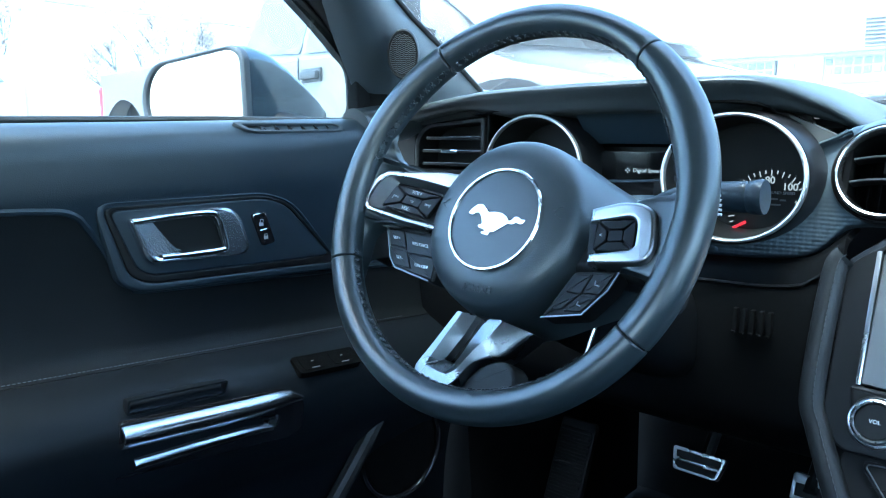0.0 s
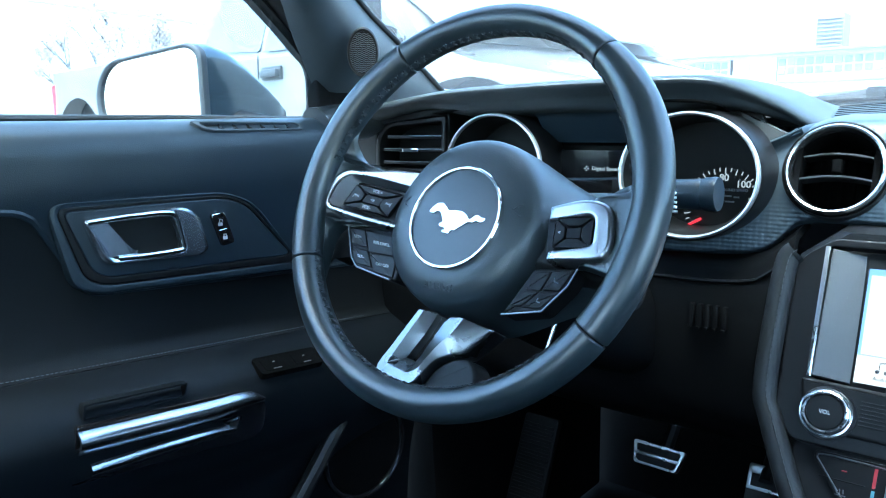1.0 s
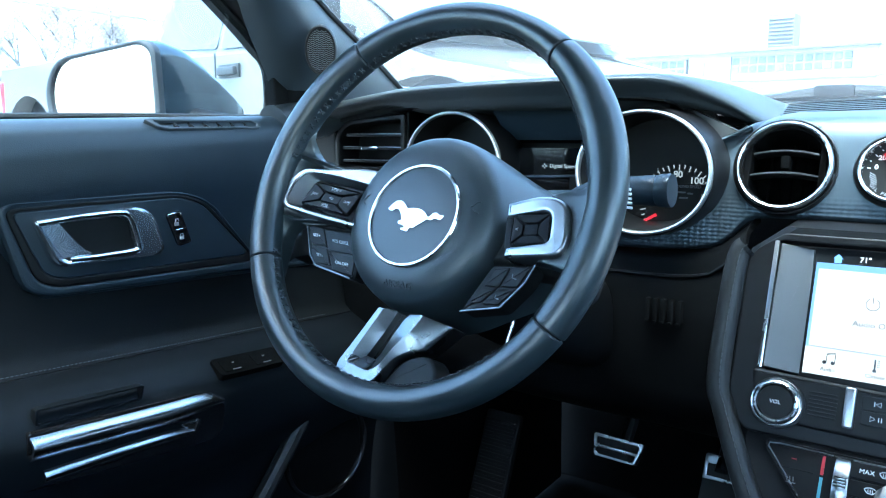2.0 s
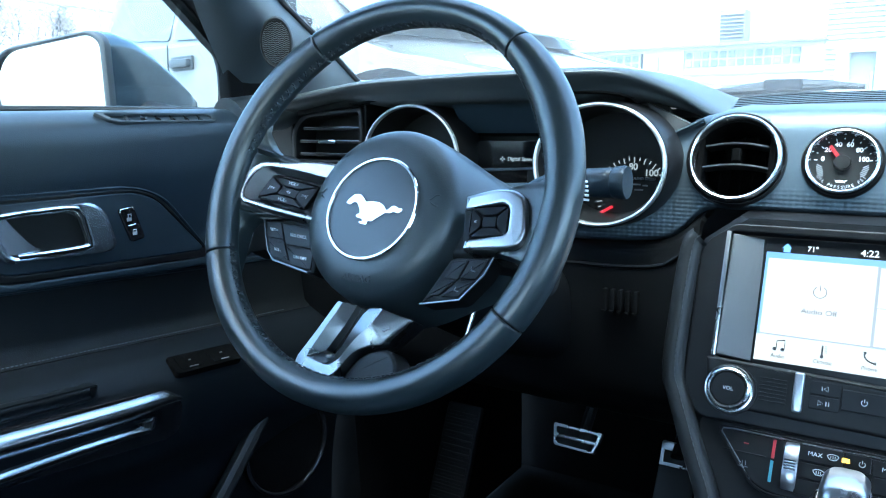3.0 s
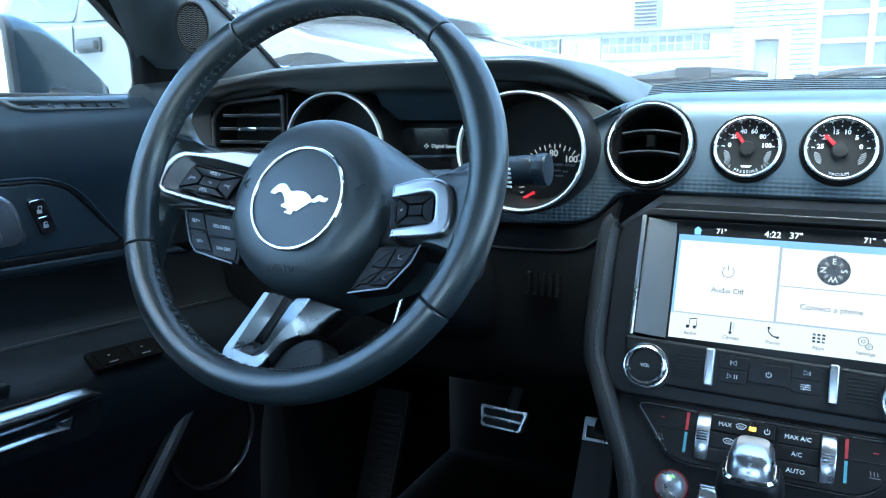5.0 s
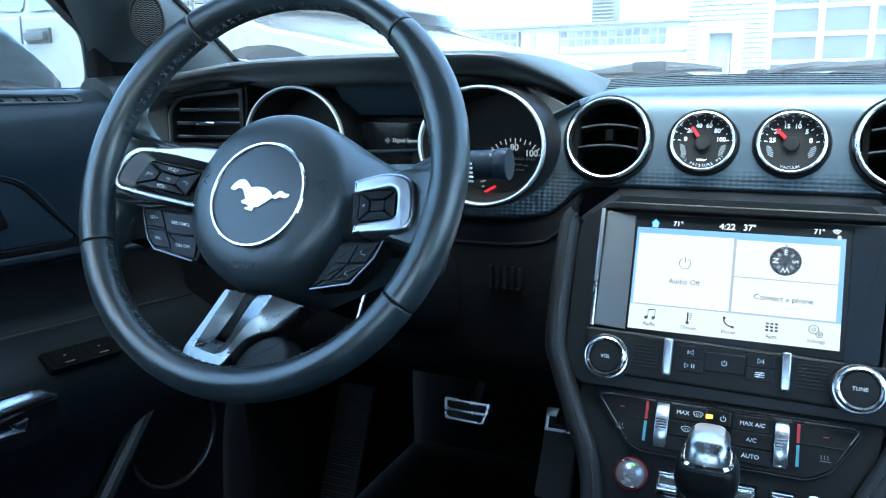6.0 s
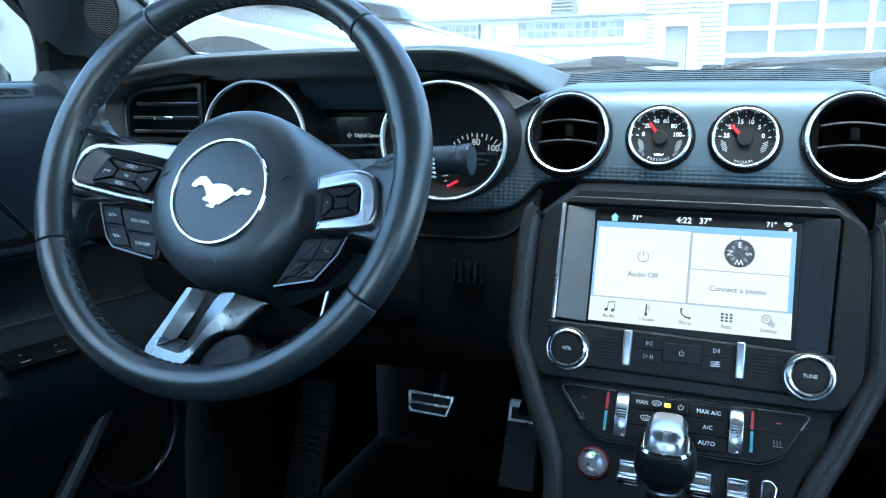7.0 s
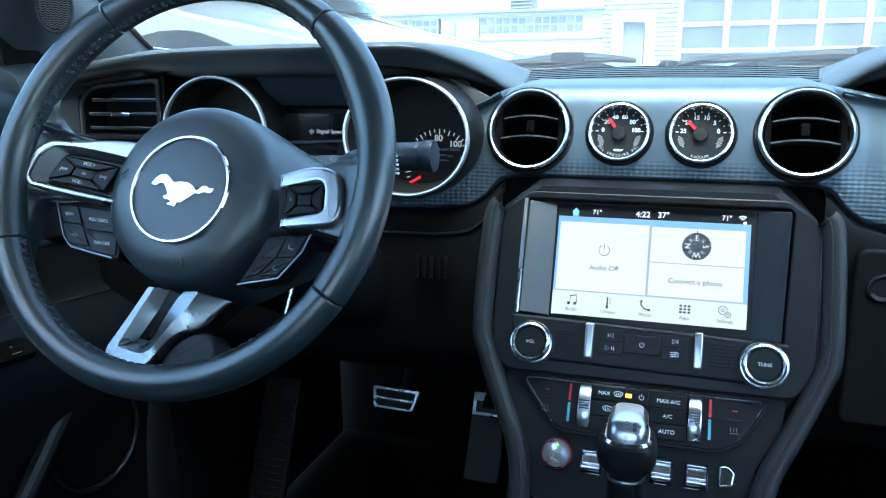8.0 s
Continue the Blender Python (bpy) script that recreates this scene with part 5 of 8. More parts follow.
def stack():
    e = thing("centre_stack", (0, 0.2, 0.62), "black centre console tower with leather-wrapped edges", "console")
    # body that reaches down to the tunnel
    bm = B()
    loops = []
    for z, w, y0, y1 in ((0.885, 0.120, 0.232, 0.42), (0.862, 0.150, 0.228, 0.42), (0.845, 0.157, 0.225, 0.42), (0.745, 0.157, 0.186, 0.42), (0.715, 0.146, 0.174, 0.42), (0.68, 0.119, 0.150, 0.42), (0.655, 0.108, 0.130, 0.42), (0.62, 0.098, 0.105, 0.42), (0.57, 0.10, 0.05, 0.42), (0.19, 0.13, 0.05, 0.42)):
        loops.append([(-w, y1, z), (-w, y0 + 0.034, z), (-w + 0.01, y0 + 0.028, z), (w - 0.01, y0 + 0.028, z), (w, y0 + 0.034, z), (w, y1, z)])
    rings(bm, loops)
    part("body", bm, SATIN, e)
    # upper fascia with its window for the screen
    o = rpoly([(-0.118, 0.088), (-0.146, 0.066), (-0.146, -0.068), (-0.130, -0.093), (0.134, -0.093), (0.150, -0.068), (0.150, 0.066), (0.122, 0.088)], [0.006, 0.012, 0.02, 0.01, 0.01, 0.02, 0.012, 0.006])
    i = rpoly([(-0.119, 0.0805), (-0.1235, 0.076), (-0.1215, -0.036), (-0.115, -0.0385), (0.115, -0.0455), (0.1225, -0.0445), (0.1275, 0.076), (0.123, 0.0805)], 0.002)
    bm = B()
    hoop(bm, o, i, -0.012, 0.003, S1, 0.002)
    part("upper_fascia", bm, SATIN, e, "matt black fascia round the screen")
    # leather bolsters down both sides
    for s in (-1, 1):
        pts = []
        for u, v in ((0.151, 0.072), (0.157, 0.060), (0.159, 0.0), (0.158, -0.055), (0.150, -0.078)):
            pts.append(S1 @ Vector((s * u + 0.0025, v, 0.004)))
        for u, v in ((0.128, -0.018), (0.112, -0.050), (0.103, -0.085), (0.10, -0.14), (0.10, -0.20)):
            pts.append(S2 @ Vector((s * u + 0.0025, v, 0.004)))
        c = curve_pts(pts, 70)
        bm = B()
        tube(bm, c, 0.0085, 12, squash=1.25)
        p = part("bolster", bm, EDGELEATHER, e, "leather-wrapped edge bolster")
        bm = B()
        stitches(bm, [q + Vector((-s * 0.003, -0.0080, 0.0036)) for q in c], 0.0042, 0.0016, 0.0005)
        part("stitching", bm, MIDTHREAD, p, "row of dark grey stitches")
    # silver wings either side of the screen; the right one is coloured as shaded
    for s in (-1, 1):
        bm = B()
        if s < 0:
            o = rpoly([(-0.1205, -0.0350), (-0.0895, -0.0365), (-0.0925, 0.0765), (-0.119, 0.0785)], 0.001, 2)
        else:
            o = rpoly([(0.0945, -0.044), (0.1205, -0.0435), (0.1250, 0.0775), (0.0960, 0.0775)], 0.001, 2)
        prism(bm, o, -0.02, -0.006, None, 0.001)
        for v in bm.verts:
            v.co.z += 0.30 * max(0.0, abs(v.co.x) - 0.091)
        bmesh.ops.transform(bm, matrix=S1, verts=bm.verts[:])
        part("screen_wing", bm, WING if s < 0 else SHADEDWING, e, "satin metal wing beside the screen")
    bm = B()
    box(bm, (-0.1245, -0.0365, -0.006), (-0.1205, 0.080, 0.0045), 0.0008, m=S1)
    part("edge_strip", bm, ALU, e, "thin bright edge strip")
    # audio row
    bm = B()
    o = rpoly([(-0.128, -0.0375), (0.128, -0.0440), (0.126, -0.0835), (-0.122, -0.0800)], [0.004, 0.004, 0.02, 0.02])[::-1]
    prism(bm, o, -0.008, 0.0065, S1, 0.003)
    row = part("audio_strip", bm, PLASTIC, e, "black audio control strip")
    for s in (-1, 1):
        for k in range(7):
            v = -0.050 - 0.0032 * k
            u0 = 0.060 if s > 0 else -0.080
            bm = B()
            box(bm, (u0, v - 0.0007, 0.0062), (u0 + 0.022, v + 0.0007, 0.0071), 0.0003, m=S1)
            part("rib", bm, PLASTIC, row)
    for u in (-0.0490, 0.0502):
        bm = B()
        box(bm, (u - 0.0040, -0.0745, 0.004), (u + 0.0040, -0.0408, 0.0105), 0.0022, 4, m=S1)
        part("bar", bm, ALU, row, "upright satin metal bar")
    for u, v, t in ((-0.0290, -0.0510, "|<"), (-0.0290, -0.0632, ">||"), (0.0295, -0.0512, ">|"), (0.0295, -0.0632, "=")):
        bm = B()
        M = S1 @ Matrix.Translation((u, v, 0.0065))
        prism(bm, rpoly([(-0.0115, -0.0055), (0.0115, -0.0055), (0.0115, 0.0055), (-0.0115, 0.0055)], 0.001, 2), -0.002, 0.0006, M, 0.0003)
        b = part("button", bm, SATIN, row)
        bm = B()
        def tri(x0, x1):
            tube(bm, [(x0, -0.0021, 0.0007), (x1, 0.0, 0.0007), (x0, 0.0021, 0.0007)], 0.00028, 5, closed=True, m=M)
        def bar(x0):
            box(bm, (x0, -0.0018, 0.0005), (x0 + 0.0007, 0.0018, 0.0009), 0, m=M)
        if t == "|<":
            bar(-0.0028); tri(0.0022, -0.0014)
        elif t == ">||":
            tri(-0.0045, -0.0010); bar(0.0012); bar(0.0032)
        elif t == ">|":
            tri(-0.0022, 0.0014); bar(0.0021)
        else:
            for k in (-1, 0, 1):
                box(bm, (-0.004, k * 0.0018 - 0.0003, 0.0005), (0.004, k * 0.0018 + 0.0003, 0.0009), 0, m=M)
                box(bm, (k * 0.0015 - 0.0005, k * 0.0018 - 0.0009, 0.0005), (k * 0.0015 + 0.0005, k * 0.0018 + 0.0009, 0.0017), 0, m=M)
        part("mark", bm, PRINT, b)
    bm = B()
    M = S1 @ Matrix.Translation((0.0, -0.0572, 0.0065))
    prism(bm, rpoly([(-0.0165, -0.0085), (0.0165, -0.0085), (0.0165, 0.0085), (-0.0165, 0.0085)], 0.0015, 3), -0.002, 0.0016, M, 0.0006)
    b = part("button", bm, SATIN, row, "square power button")
    bm = B()
    tube(bm, [(0.0022 * math.sin(radians(a)), 0.0022 * math.cos(radians(a)), 0.0018) for a in range(40, 321, 20)], 0.0003, 5, m=M)
    tube(bm, [(0, 0.0005, 0.0018), (0, 0.003, 0.0018)], 0.0003, 5, m=M)
    part("mark", bm, PRINT, b)
    # climate panel
    bm = B()
    o = rpoly([(-0.107, 0.0115), (0.108, 0.0118), (0.1095, 0.0060), (0.088, -0.028), (0.072, -0.037), (-0.064, -0.037), (-0.077, -0.031), (-0.107, 0.0060)], [0.004, 0.004, 0.004, 0.006, 0.006, 0.006, 0.006, 0.004])[::-1]
    o2 = rpoly([(-0.1085, 0.0130), (0.1095, 0.0133), (0.1112, 0.0055), (0.089, -0.0295), (0.0725, -0.0385), (-0.0645, -0.0385), (-0.078, -0.0325), (-0.1087, 0.0055)], [0.004, 0.004, 0.004, 0.006, 0.006, 0.006, 0.006, 0.004])[::-1]
    prism(bm, o, -0.006, 0.004, S2, 0.002)
    cp = part("climate_panel", bm, SATIN, e, "black climate control panel")
    bm = B()
    hoop(bm, o2, o, -0.004, 0.0038, S2, 0.0005)
    part("edge", bm, SATIN, cp, "thin black edge")
    for line in ([(-0.056, 0.0098), (-0.0966, 0.0106), (-0.1052, 0.0095), (-0.1060, 0.0066), (-0.0762, -0.0305)], [(-0.0415, 0.0098), (0.0000, 0.0102), (0.0445, 0.0100)], [(0.058, 0.0102), (0.1050, 0.0108), (0.1085, 0.0092), (0.1080, 0.0062), (0.0885, -0.0260)]):
        bm = B()
        tube(bm, [(u, v, 0.0042) for u, v in line], 0.00065, 6, m=S2)
        part("bright_line", bm, ALU, cp, "thin bright border line")
    # lower fascia
    bm = B()
    o = rpoly([(-0.128, 0.0185), (0.128, 0.0185), (0.124, -0.012), (0.102, -0.05), (0.093, -0.10), (-0.093, -0.10), (-0.102, -0.05), (-0.124, -0.012)], 0.008)[::-1]
    prism(bm, o, -0.014, -0.001, S2, 0.001)
    part("lower_fascia", bm, SATIN, e, "matt black lower fascia")
    for u in (-0.0482, 0.0506):
        bm = B()
        M = S2 @ Matrix.Translation((u, -0.0112, 0.001)) @ Matrix.Rotation(radians(90), 4, 'Y')
        lathe(bm, [(0.0, -0.0055), (0.0202, -0.0055), (0.0210, -0.0045), (0.0210, 0.0045), (0.0202, 0.0055), (0.0, 0.0055)], M @ Matrix.Diagonal((0.5, 1, 1, 1)), 60)
        w = part("thumb_wheel", bm, ALU, cp, "ridged metal temperature wheel")
        bm = B()
        for k in range(4):
            v = -0.0125 - 0.003 + 0.0024 * k
            box(bm, (u - 0.0045, v - 0.0006, 0.0108), (u + 0.0045, v + 0.0006, 0.0128), 0.0002, m=S2)
        part("ridges", bm, CHROME, w)
    for u, c1, c2 in ((-0.0625, "r", "b"), (0.0635, "r", "b")):
        bm = B()
        box(bm, (u - 0.0012, -0.008, 0.0038), (u + 0.0012, 0.008, 0.0046), 0, m=S2)
        part("red_mark", bm, DULLRED, cp, "dull red warm mark")
        bm = B()
        box(bm, (u - 0.0012, -0.028, 0.0038), (u + 0.0012, -0.010, 0.0046), 0, m=S2)
        part("blue_mark", bm, DULLBLUE, cp, "pale blue cool mark")
    for u, v, w, h, t in ((-0.027, 0.0022, 0.0165, 0.0066, "MAX"), (0.0, 0.0022, 0.0092, 0.0066, ""), (0.027, 0.0012, 0.0165, 0.0066, "MAX A/C"), (-0.027, -0.0125, 0.0165, 0.0066, ""), (0.027, -0.0125, 0.0165, 0.0066, "A/C"), (0.027, -0.0265, 0.0165, 0.0062, "AUTO"), (-0.027, -0.0265, 0.0165, 0.0062, "")):
        M = S2 @ Matrix.Translation((u, v, 0.004))
        bm = B()
        prism(bm, rpoly([(-w, -h), (w, -h), (w, h), (-w, h)], 0.0012, 2), -0.001, 0.0018, M, 0.0006)
        b = part("button", bm, SATIN, cp, "black climate button")
        if t:
            words("mark", t, 0.0051, M @ Matrix.Translation((-0.004 if t == "MAX" else 0, 0, 0.002)), PRINT, b, 0.0002)
        if u < -0.01 and v > -0.02:
            bm = B()
            x0 = 0.009 if t else 0
            tube(bm, [(x0 + 0.0045 * math.cos(radians(a)), 0.0026 * math.sin(radians(a)) + 0.0004, 0.002) for a in range(20, 161, 20)], 0.0003, 5, m=M)
            tube(bm, [(x0 - 0.0042, 0.001, 0.002), (x0 - 0.002, -0.0016, 0.002), (x0 + 0.002, -0.0016, 0.002), (x0 + 0.0042, 0.001, 0.002)], 0.0003, 5, m=M)
            for k in (-1, 0, 1):
                tube(bm, [(x0 + k * 0.0016, -0.0008, 0.002), (x0 + k * 0.0016, 0.0016, 0.002)], 0.00025, 5, m=M)
            part("screen_mark", bm, PRINT, b)
    bm = B()
    box(bm, (-0.0115, 0.0005, 0.0055), (-0.0058, 0.0042, 0.0066), 0.0004, m=S2)
    part("amber_light", bm, AMBER, cp, "lit amber light")
    bm = B()
    M = S2 @ Matrix.Translation((0.003, 0.002, 0.0060))
    tube(bm, [(0.0022 * math.sin(radians(a)), 0.0022 * math.cos(radians(a)), 0) for a in range(40, 321, 20)], 0.0003, 5, m=M)
    tube(bm, [(0, 0.0005, 0), (0, 0.003, 0)], 0.0003, 5, m=M)
    part("power_mark", bm, PRINT, cp)
    for s in (-1, 1):
        M = S2 @ Matrix.Translation((s * 0.0845, -0.004, 0.004))
        bm = B()
        tube(bm, [(-0.018, -0.004, 0.0002), (0.016 if s < 0 else 0.018, -0.004, 0.0002)], 0.0005, 5, m=M)
        part("split_line", bm, PLASTIC, cp)
        bm = B()
        for k in range(3):
            tube(bm, [(-0.003 + 0.0025 * k, -0.0145, 0.0004), (-0.0035 + 0.0025 * k, -0.011, 0.0004)], 0.0004, 5, m=M)
        tube(bm, [(-0.004, -0.016, 0.0004), (0.004, -0.016, 0.0004)], 0.0004, 5, m=M)
        part("seat_mark", bm, DIMPRINT, cp)
        bm = B()
        tube(bm, [(-0.002, 0.004, 0.0004), (0.002, 0.004, 0.0004)], 0.0006, 5, m=M)
        part("red_mark", bm, DULLRED, cp)
    return e


DULLRED = surf("dull_red_print", (0.35, 0.02, 0.03), 0.5, var=0.05, grain=300, bump=0.0)
DULLBLUE = surf("pale_blue_print", (0.10, 0.30, 0.36), 0.5, var=0.05, grain=300, bump=0.0)
AMBER = glow("amber_light", (1.0, 0.50, 0.05), 0.4)
GREENLIT = glow("green_light", (0.30, 1.0, 0.10), 0.2)
stack()


def knob(u, text):
    M = S1 @ Matrix.Translation((u, -0.0645, 0.006))
    e = thing("audio_knob", M.translation, "round black knob with a bright knurled ring", "knob", "audio knobs")
    bm = B()
    lathe(bm, [(0.0222, -0.004), (0.0222, 0.0005), (0.0216, 0.0020), (0.0205, 0.0020), (0.0205, 0.0)], M, 56)
    part("collar", bm, SATIN, e)
    bm = B()
    lathe(bm, [(0.0208, 0.0), (0.0208, 0.0075), (0.0202, 0.0086), (0.0192, 0.0088), (0.0188, 0.0082), (0.0186, 0.0110), (0.0180, 0.0128), (0.0166, 0.0136), (0.0150, 0.0130), (0.0143, 0.0105)], M, 56)
    r = part("ring", bm, BRIGHT, e, "bright stepped metal ring")
    bm = B()
    for k in range(8):
        a = 2 * math.pi * k / 8 + 0.2
        box(bm, (0.0152, -0.0007, 0.0124), (0.0172, 0.0007, 0.0140), 0.0002, m=M @ Matrix.Rotation(a, 4, 'Z'))
    part("notches", bm, GREYPLASTIC, r)
    bm = B()
    lathe(bm, [(0.0145, 0.008), (0.0143, 0.0118), (0.0136, 0.0126), (0, 0.0128)], M, 48)
    c = part("cap", bm, PLASTIC, e, "black cap")
    words("mark", text, 0.0046, M @ Matrix.Translation((0, 0, 0.0129)), PRINT, c, 0.0002)


knob(-0.1034, "VOL")
knob(0.1058, "TUNE")


# ---- touch screen ----
def panel_mat(name, c1, c2, strength):
    """A lit screen field with a faint sheen of brightness across it."""
    m, n, l, b = nodes_of(name)
    tc = n.new("ShaderNodeTexCoord")
    no = n.new("ShaderNodeTexNoise"); no.inputs["Scale"].default_value = 14.0
    l.new(tc.outputs["Object"], no.inputs["Vector"])
    mx = n.new("ShaderNodeMix"); mx.data_type = 'RGBA'
    mx.inputs["A"].default_value, mx.inputs["B"].default_value = (*c1, 1), (*c2, 1)
    l.new(no.outputs["Fac"], mx.inputs["Factor"])
    b.inputs["Base Color"].default_value = (0.01, 0.01, 0.01, 1)
    b.inputs["Roughness"].default_value = 0.3
    l.new(mx.outputs["Result"], b.inputs["Emission Color"])
    b.inputs["Emission Strength"].default_value = strength
    return m


LIT = 0.108
LCD_BLUE = panel_mat("screen_blue", (0.22, 0.45, 0.95), (0.45, 0.65, 1.0), LIT)
LCD_WHITE = panel_mat("screen_white", (0.92, 0.85, 0.84), (1.0, 0.92, 0.91), LIT)
LCD_FOOT = panel_mat("screen_footer", (0.84, 0.79, 0.76), (0.90, 0.86, 0.83), LIT)
LCD_EDGE = panel_mat("screen_shadow", (0.47, 0.47, 0.50), (0.54, 0.54, 0.57), LIT)
LCD_INK = surf("screen_ink", (0.05, 0.05, 0.055), 0.4, var=0.05, grain=100, bump=0.0)
LCD_TEXT = glow("screen_text", (0.9, 0.92, 0.95), 0.17)
LCD_HOME = glow("screen_home_blue", (0.25, 0.5, 1.0), 0.17)


def touch_screen():
    M = S1 @ Matrix.Translation((0.0015, 0, -0.004))
    e = thing("touch_screen", S1.translation, "lit touch screen with white tiles on a blue ground", "screen")
    bm = B()
    box(bm, (-0.0935, -0.042, -0.012), (0.0945, 0.0785, -0.001), 0.001, m=M)
    part("glass", bm, SATIN, e, "black screen glass")
    def field(name, u0, v0, u1, v1, z, mat, label="", r=0.0):
        bm = B()
        o = rpoly([(u0, v0), (u1, v0), (u1, v1), (u0, v1)], max(r, 0.00001), 3)
        prism(bm, o, z - 0.0003, z, M)
        return part(name, bm, mat, e, label)
    field("ground", -0.0910, -0.0340, 0.0897, 0.0650, -0.0004, LCD_BLUE, "blue screen ground")
    foot = field("footer", -0.0910, -0.0340, 0.0897, -0.0105, 0.0000, LCD_FOOT, "pale footer bar")
    t1 = field("tile", -0.0885, -0.0092, -0.0022, 0.0592, 0.0004, LCD_WHITE, "white audio tile")
    t2 = field("tile", 0.0002, 0.0240, 0.0855, 0.0582, 0.0004, LCD_WHITE, "white compass tile")
    t3 = field("tile", 0.0002, -0.0088, 0.0855, 0.0230, 0.0004, LCD_WHITE, "white phone tile")
    for u0, v0, u1, v1 in ((-0.0885, -0.0104, -0.0022, -0.0092), (0.0002, -0.0102, 0.0855, -0.0088), (0.0002, 0.0229, 0.0855, 0.0241), (-0.0022, -0.0100, 0.0002, 0.0592)):
        field("tile_shadow", u0, v0, u1, v1, 0.0002, LCD_EDGE)
    T = lambda u, v, z=0.0006: M @ Matrix.Translation((u - 0.0015, v, z))
    words("words", "Audio Off", 0.0070, T(-0.0416, 0.0141), LCD_INK, t1, 0.0001)
    words("words", "Connect a phone", 0.0070, T(0.0441, 0.0065), LCD_INK, t3, 0.0001)
    words("clock", "4:22", 0.0082, T(-0.0076, 0.0697, 0.0002), LCD_TEXT, e, 0.0001, 0.0001)
    words("outside_temperature", "37\u00b0", 0.0082, T(0.0118, 0.0699, 0.0002), LCD_TEXT, e, 0.0001, 0.0001)
    words("cabin_temperature", "71\u00b0", 0.0066, T(-0.0517, 0.0697, 0.0002), LCD_TEXT, e, 0.0001, 0.0001)
    words("cabin_temperature", "71\u00b0", 0.0066, T(0.0695, 0.0700, 0.0002), LCD_TEXT, e, 0.0001, 0.0001)
    for k, (u, t) in enumerate(((-0.0700, "Audio"), (-0.0345, "Climate"), (0.0005, "Phone"), (0.0365, "Apps"), (0.0725, "Settings"))):
        words("words", t, 0.0047, T(u, -0.0285 + 0.0002 * k), LCD_INK, foot, 0.0001)
    # icons
    def icon(parent, build):
        bm = B()
        build(bm)
        part("icon", bm, LCD_INK, parent)
    def power(bm):
        m = T(-0.0423, 0.0320)
        tube(bm, [(0.0052 * math.sin(radians(a)), 0.0052 * math.cos(radians(a)), 0) for a in range(30, 331, 15)], 0.0003, 5, m=m)
        tube(bm, [(0, 0.001, 0), (0, 0.0065, 0)], 0.0003, 5, m=m)
    icon(t1, power)
    def note(bm):
        m = T(-0.0696, -0.0190)
        for x in (-0.0035, 0.0030):
            lathe(bm, [(0.0016, -0.0002), (0.0016, 0.0002), (0, 0.0002)], m @ Matrix.Translation((x, -0.0035, 0)), 14)
            tube(bm, [(x + 0.0014, -0.0035, 0), (x + 0.0014, 0.0040, 0)], 0.0003, 5, m=m)
        tube(bm, [(-0.0021, 0.0038, 0), (0.0044, 0.0050, 0)], 0.0005, 5, m=m)
    icon(foot, note)
    def thermo(bm):
        m = T(-0.0345, -0.0190)
        tube(bm, [(-0.001, -0.0045, 0), (-0.001, 0.0050, 0)], 0.0007, 6, m=m)
        lathe(bm, [(0.0015, -0.0002), (0.0015, 0.0002), (0, 0.0002)], m @ Matrix.Translation((-0.001, -0.0045, 0)), 14)
        for k in range(4):
            tube(bm, [(0.0006, -0.001 + 0.0018 * k, 0), (0.0026, -0.001 + 0.0018 * k, 0)], 0.0003, 5, m=m)
    icon(foot, thermo)
    def phone(bm):
        m = T(0.0005, -0.0190)
        tube(bm, curve_pts([(-0.004, 0.0045, 0), (-0.0042, 0.0005, 0), (-0.0005, -0.0032, 0), (0.0045, -0.0042, 0)], 10), [0.0014, 0.0010, 0.0006, 0.0006, 0.0006, 0.0006, 0.0006, 0.0006, 0.0010, 0.0014], 6, m=m)
    icon(foot, phone)
    def apps(bm):
        m = T(0.0365, -0.0195)
        for i in (-1, 0, 1):
            for j in (-1, 0, 1):
                box(bm, (i * 0.0038 - 0.0012, j * 0.0030 - 0.0009, -0.0002), (i * 0.0038 + 0.0012, j * 0.0030 + 0.0009, 0.0003), 0, m=m)
    icon(foot, apps)
    def gears(bm):
        for u, v, r in ((0.0702, -0.0175, 0.0036), (0.0748, -0.0215, 0.0024)):
            m = T(u, v)
            tube(bm, [(r * (1 + 0.16 * (k % 2)) * math.cos(k * math.pi / 8), r * (1 + 0.16 * (k % 2)) * math.sin(k * math.pi / 8), 0) for k in range(16)], 0.0003, 4, closed=True, m=m)
            tube(bm, [(r * 0.4 * math.cos(k * math.pi / 5), r * 0.4 * math.sin(k * math.pi / 5), 0) for k in range(10)], 0.0003, 4, closed=True, m=m)
    icon(foot, gears)
    bm = B()
    prism(bm, [(-0.0040, 0.0), (0.0, 0.0045), (0.0040, 0.0), (0.0028, 0.0), (0.0028, -0.0038), (-0.0028, -0.0038), (-0.0028, 0.0)][::-1], 0, 0.0004, T(-0.0729, 0.0695, -0.0010))
    part("home_icon", bm, LCD_HOME, e, "blue house icon")
    bm = B()
    m = T(0.0835, 0.0690, -0.0006)
    for r in (0.0018, 0.0034, 0.0050):
        tube(bm, [(r * math.sin(radians(a)), r * math.cos(radians(a)) - 0.001, 0) for a in range(-45, 46, 15)], 0.0004, 5, m=m)
    lathe(bm, [(0.0016, 0), (0.0016, 0.0003), (0, 0.0003)], m @ Matrix.Translation((0.0022, -0.0028, 0)), 14)
    part("signal_icon", bm, LCD_TEXT, e)
    # compass
    m = T(0.0437, 0.0412)
    bm = B()
    lathe(bm, [(0.0132, -0.0003), (0.0132, 0.0003), (0, 0.0003)], m, 40)
    box(bm, (-0.0004, 0.0125, -0.0002), (0.0004, 0.0155, 0.0003), 0, m=m)
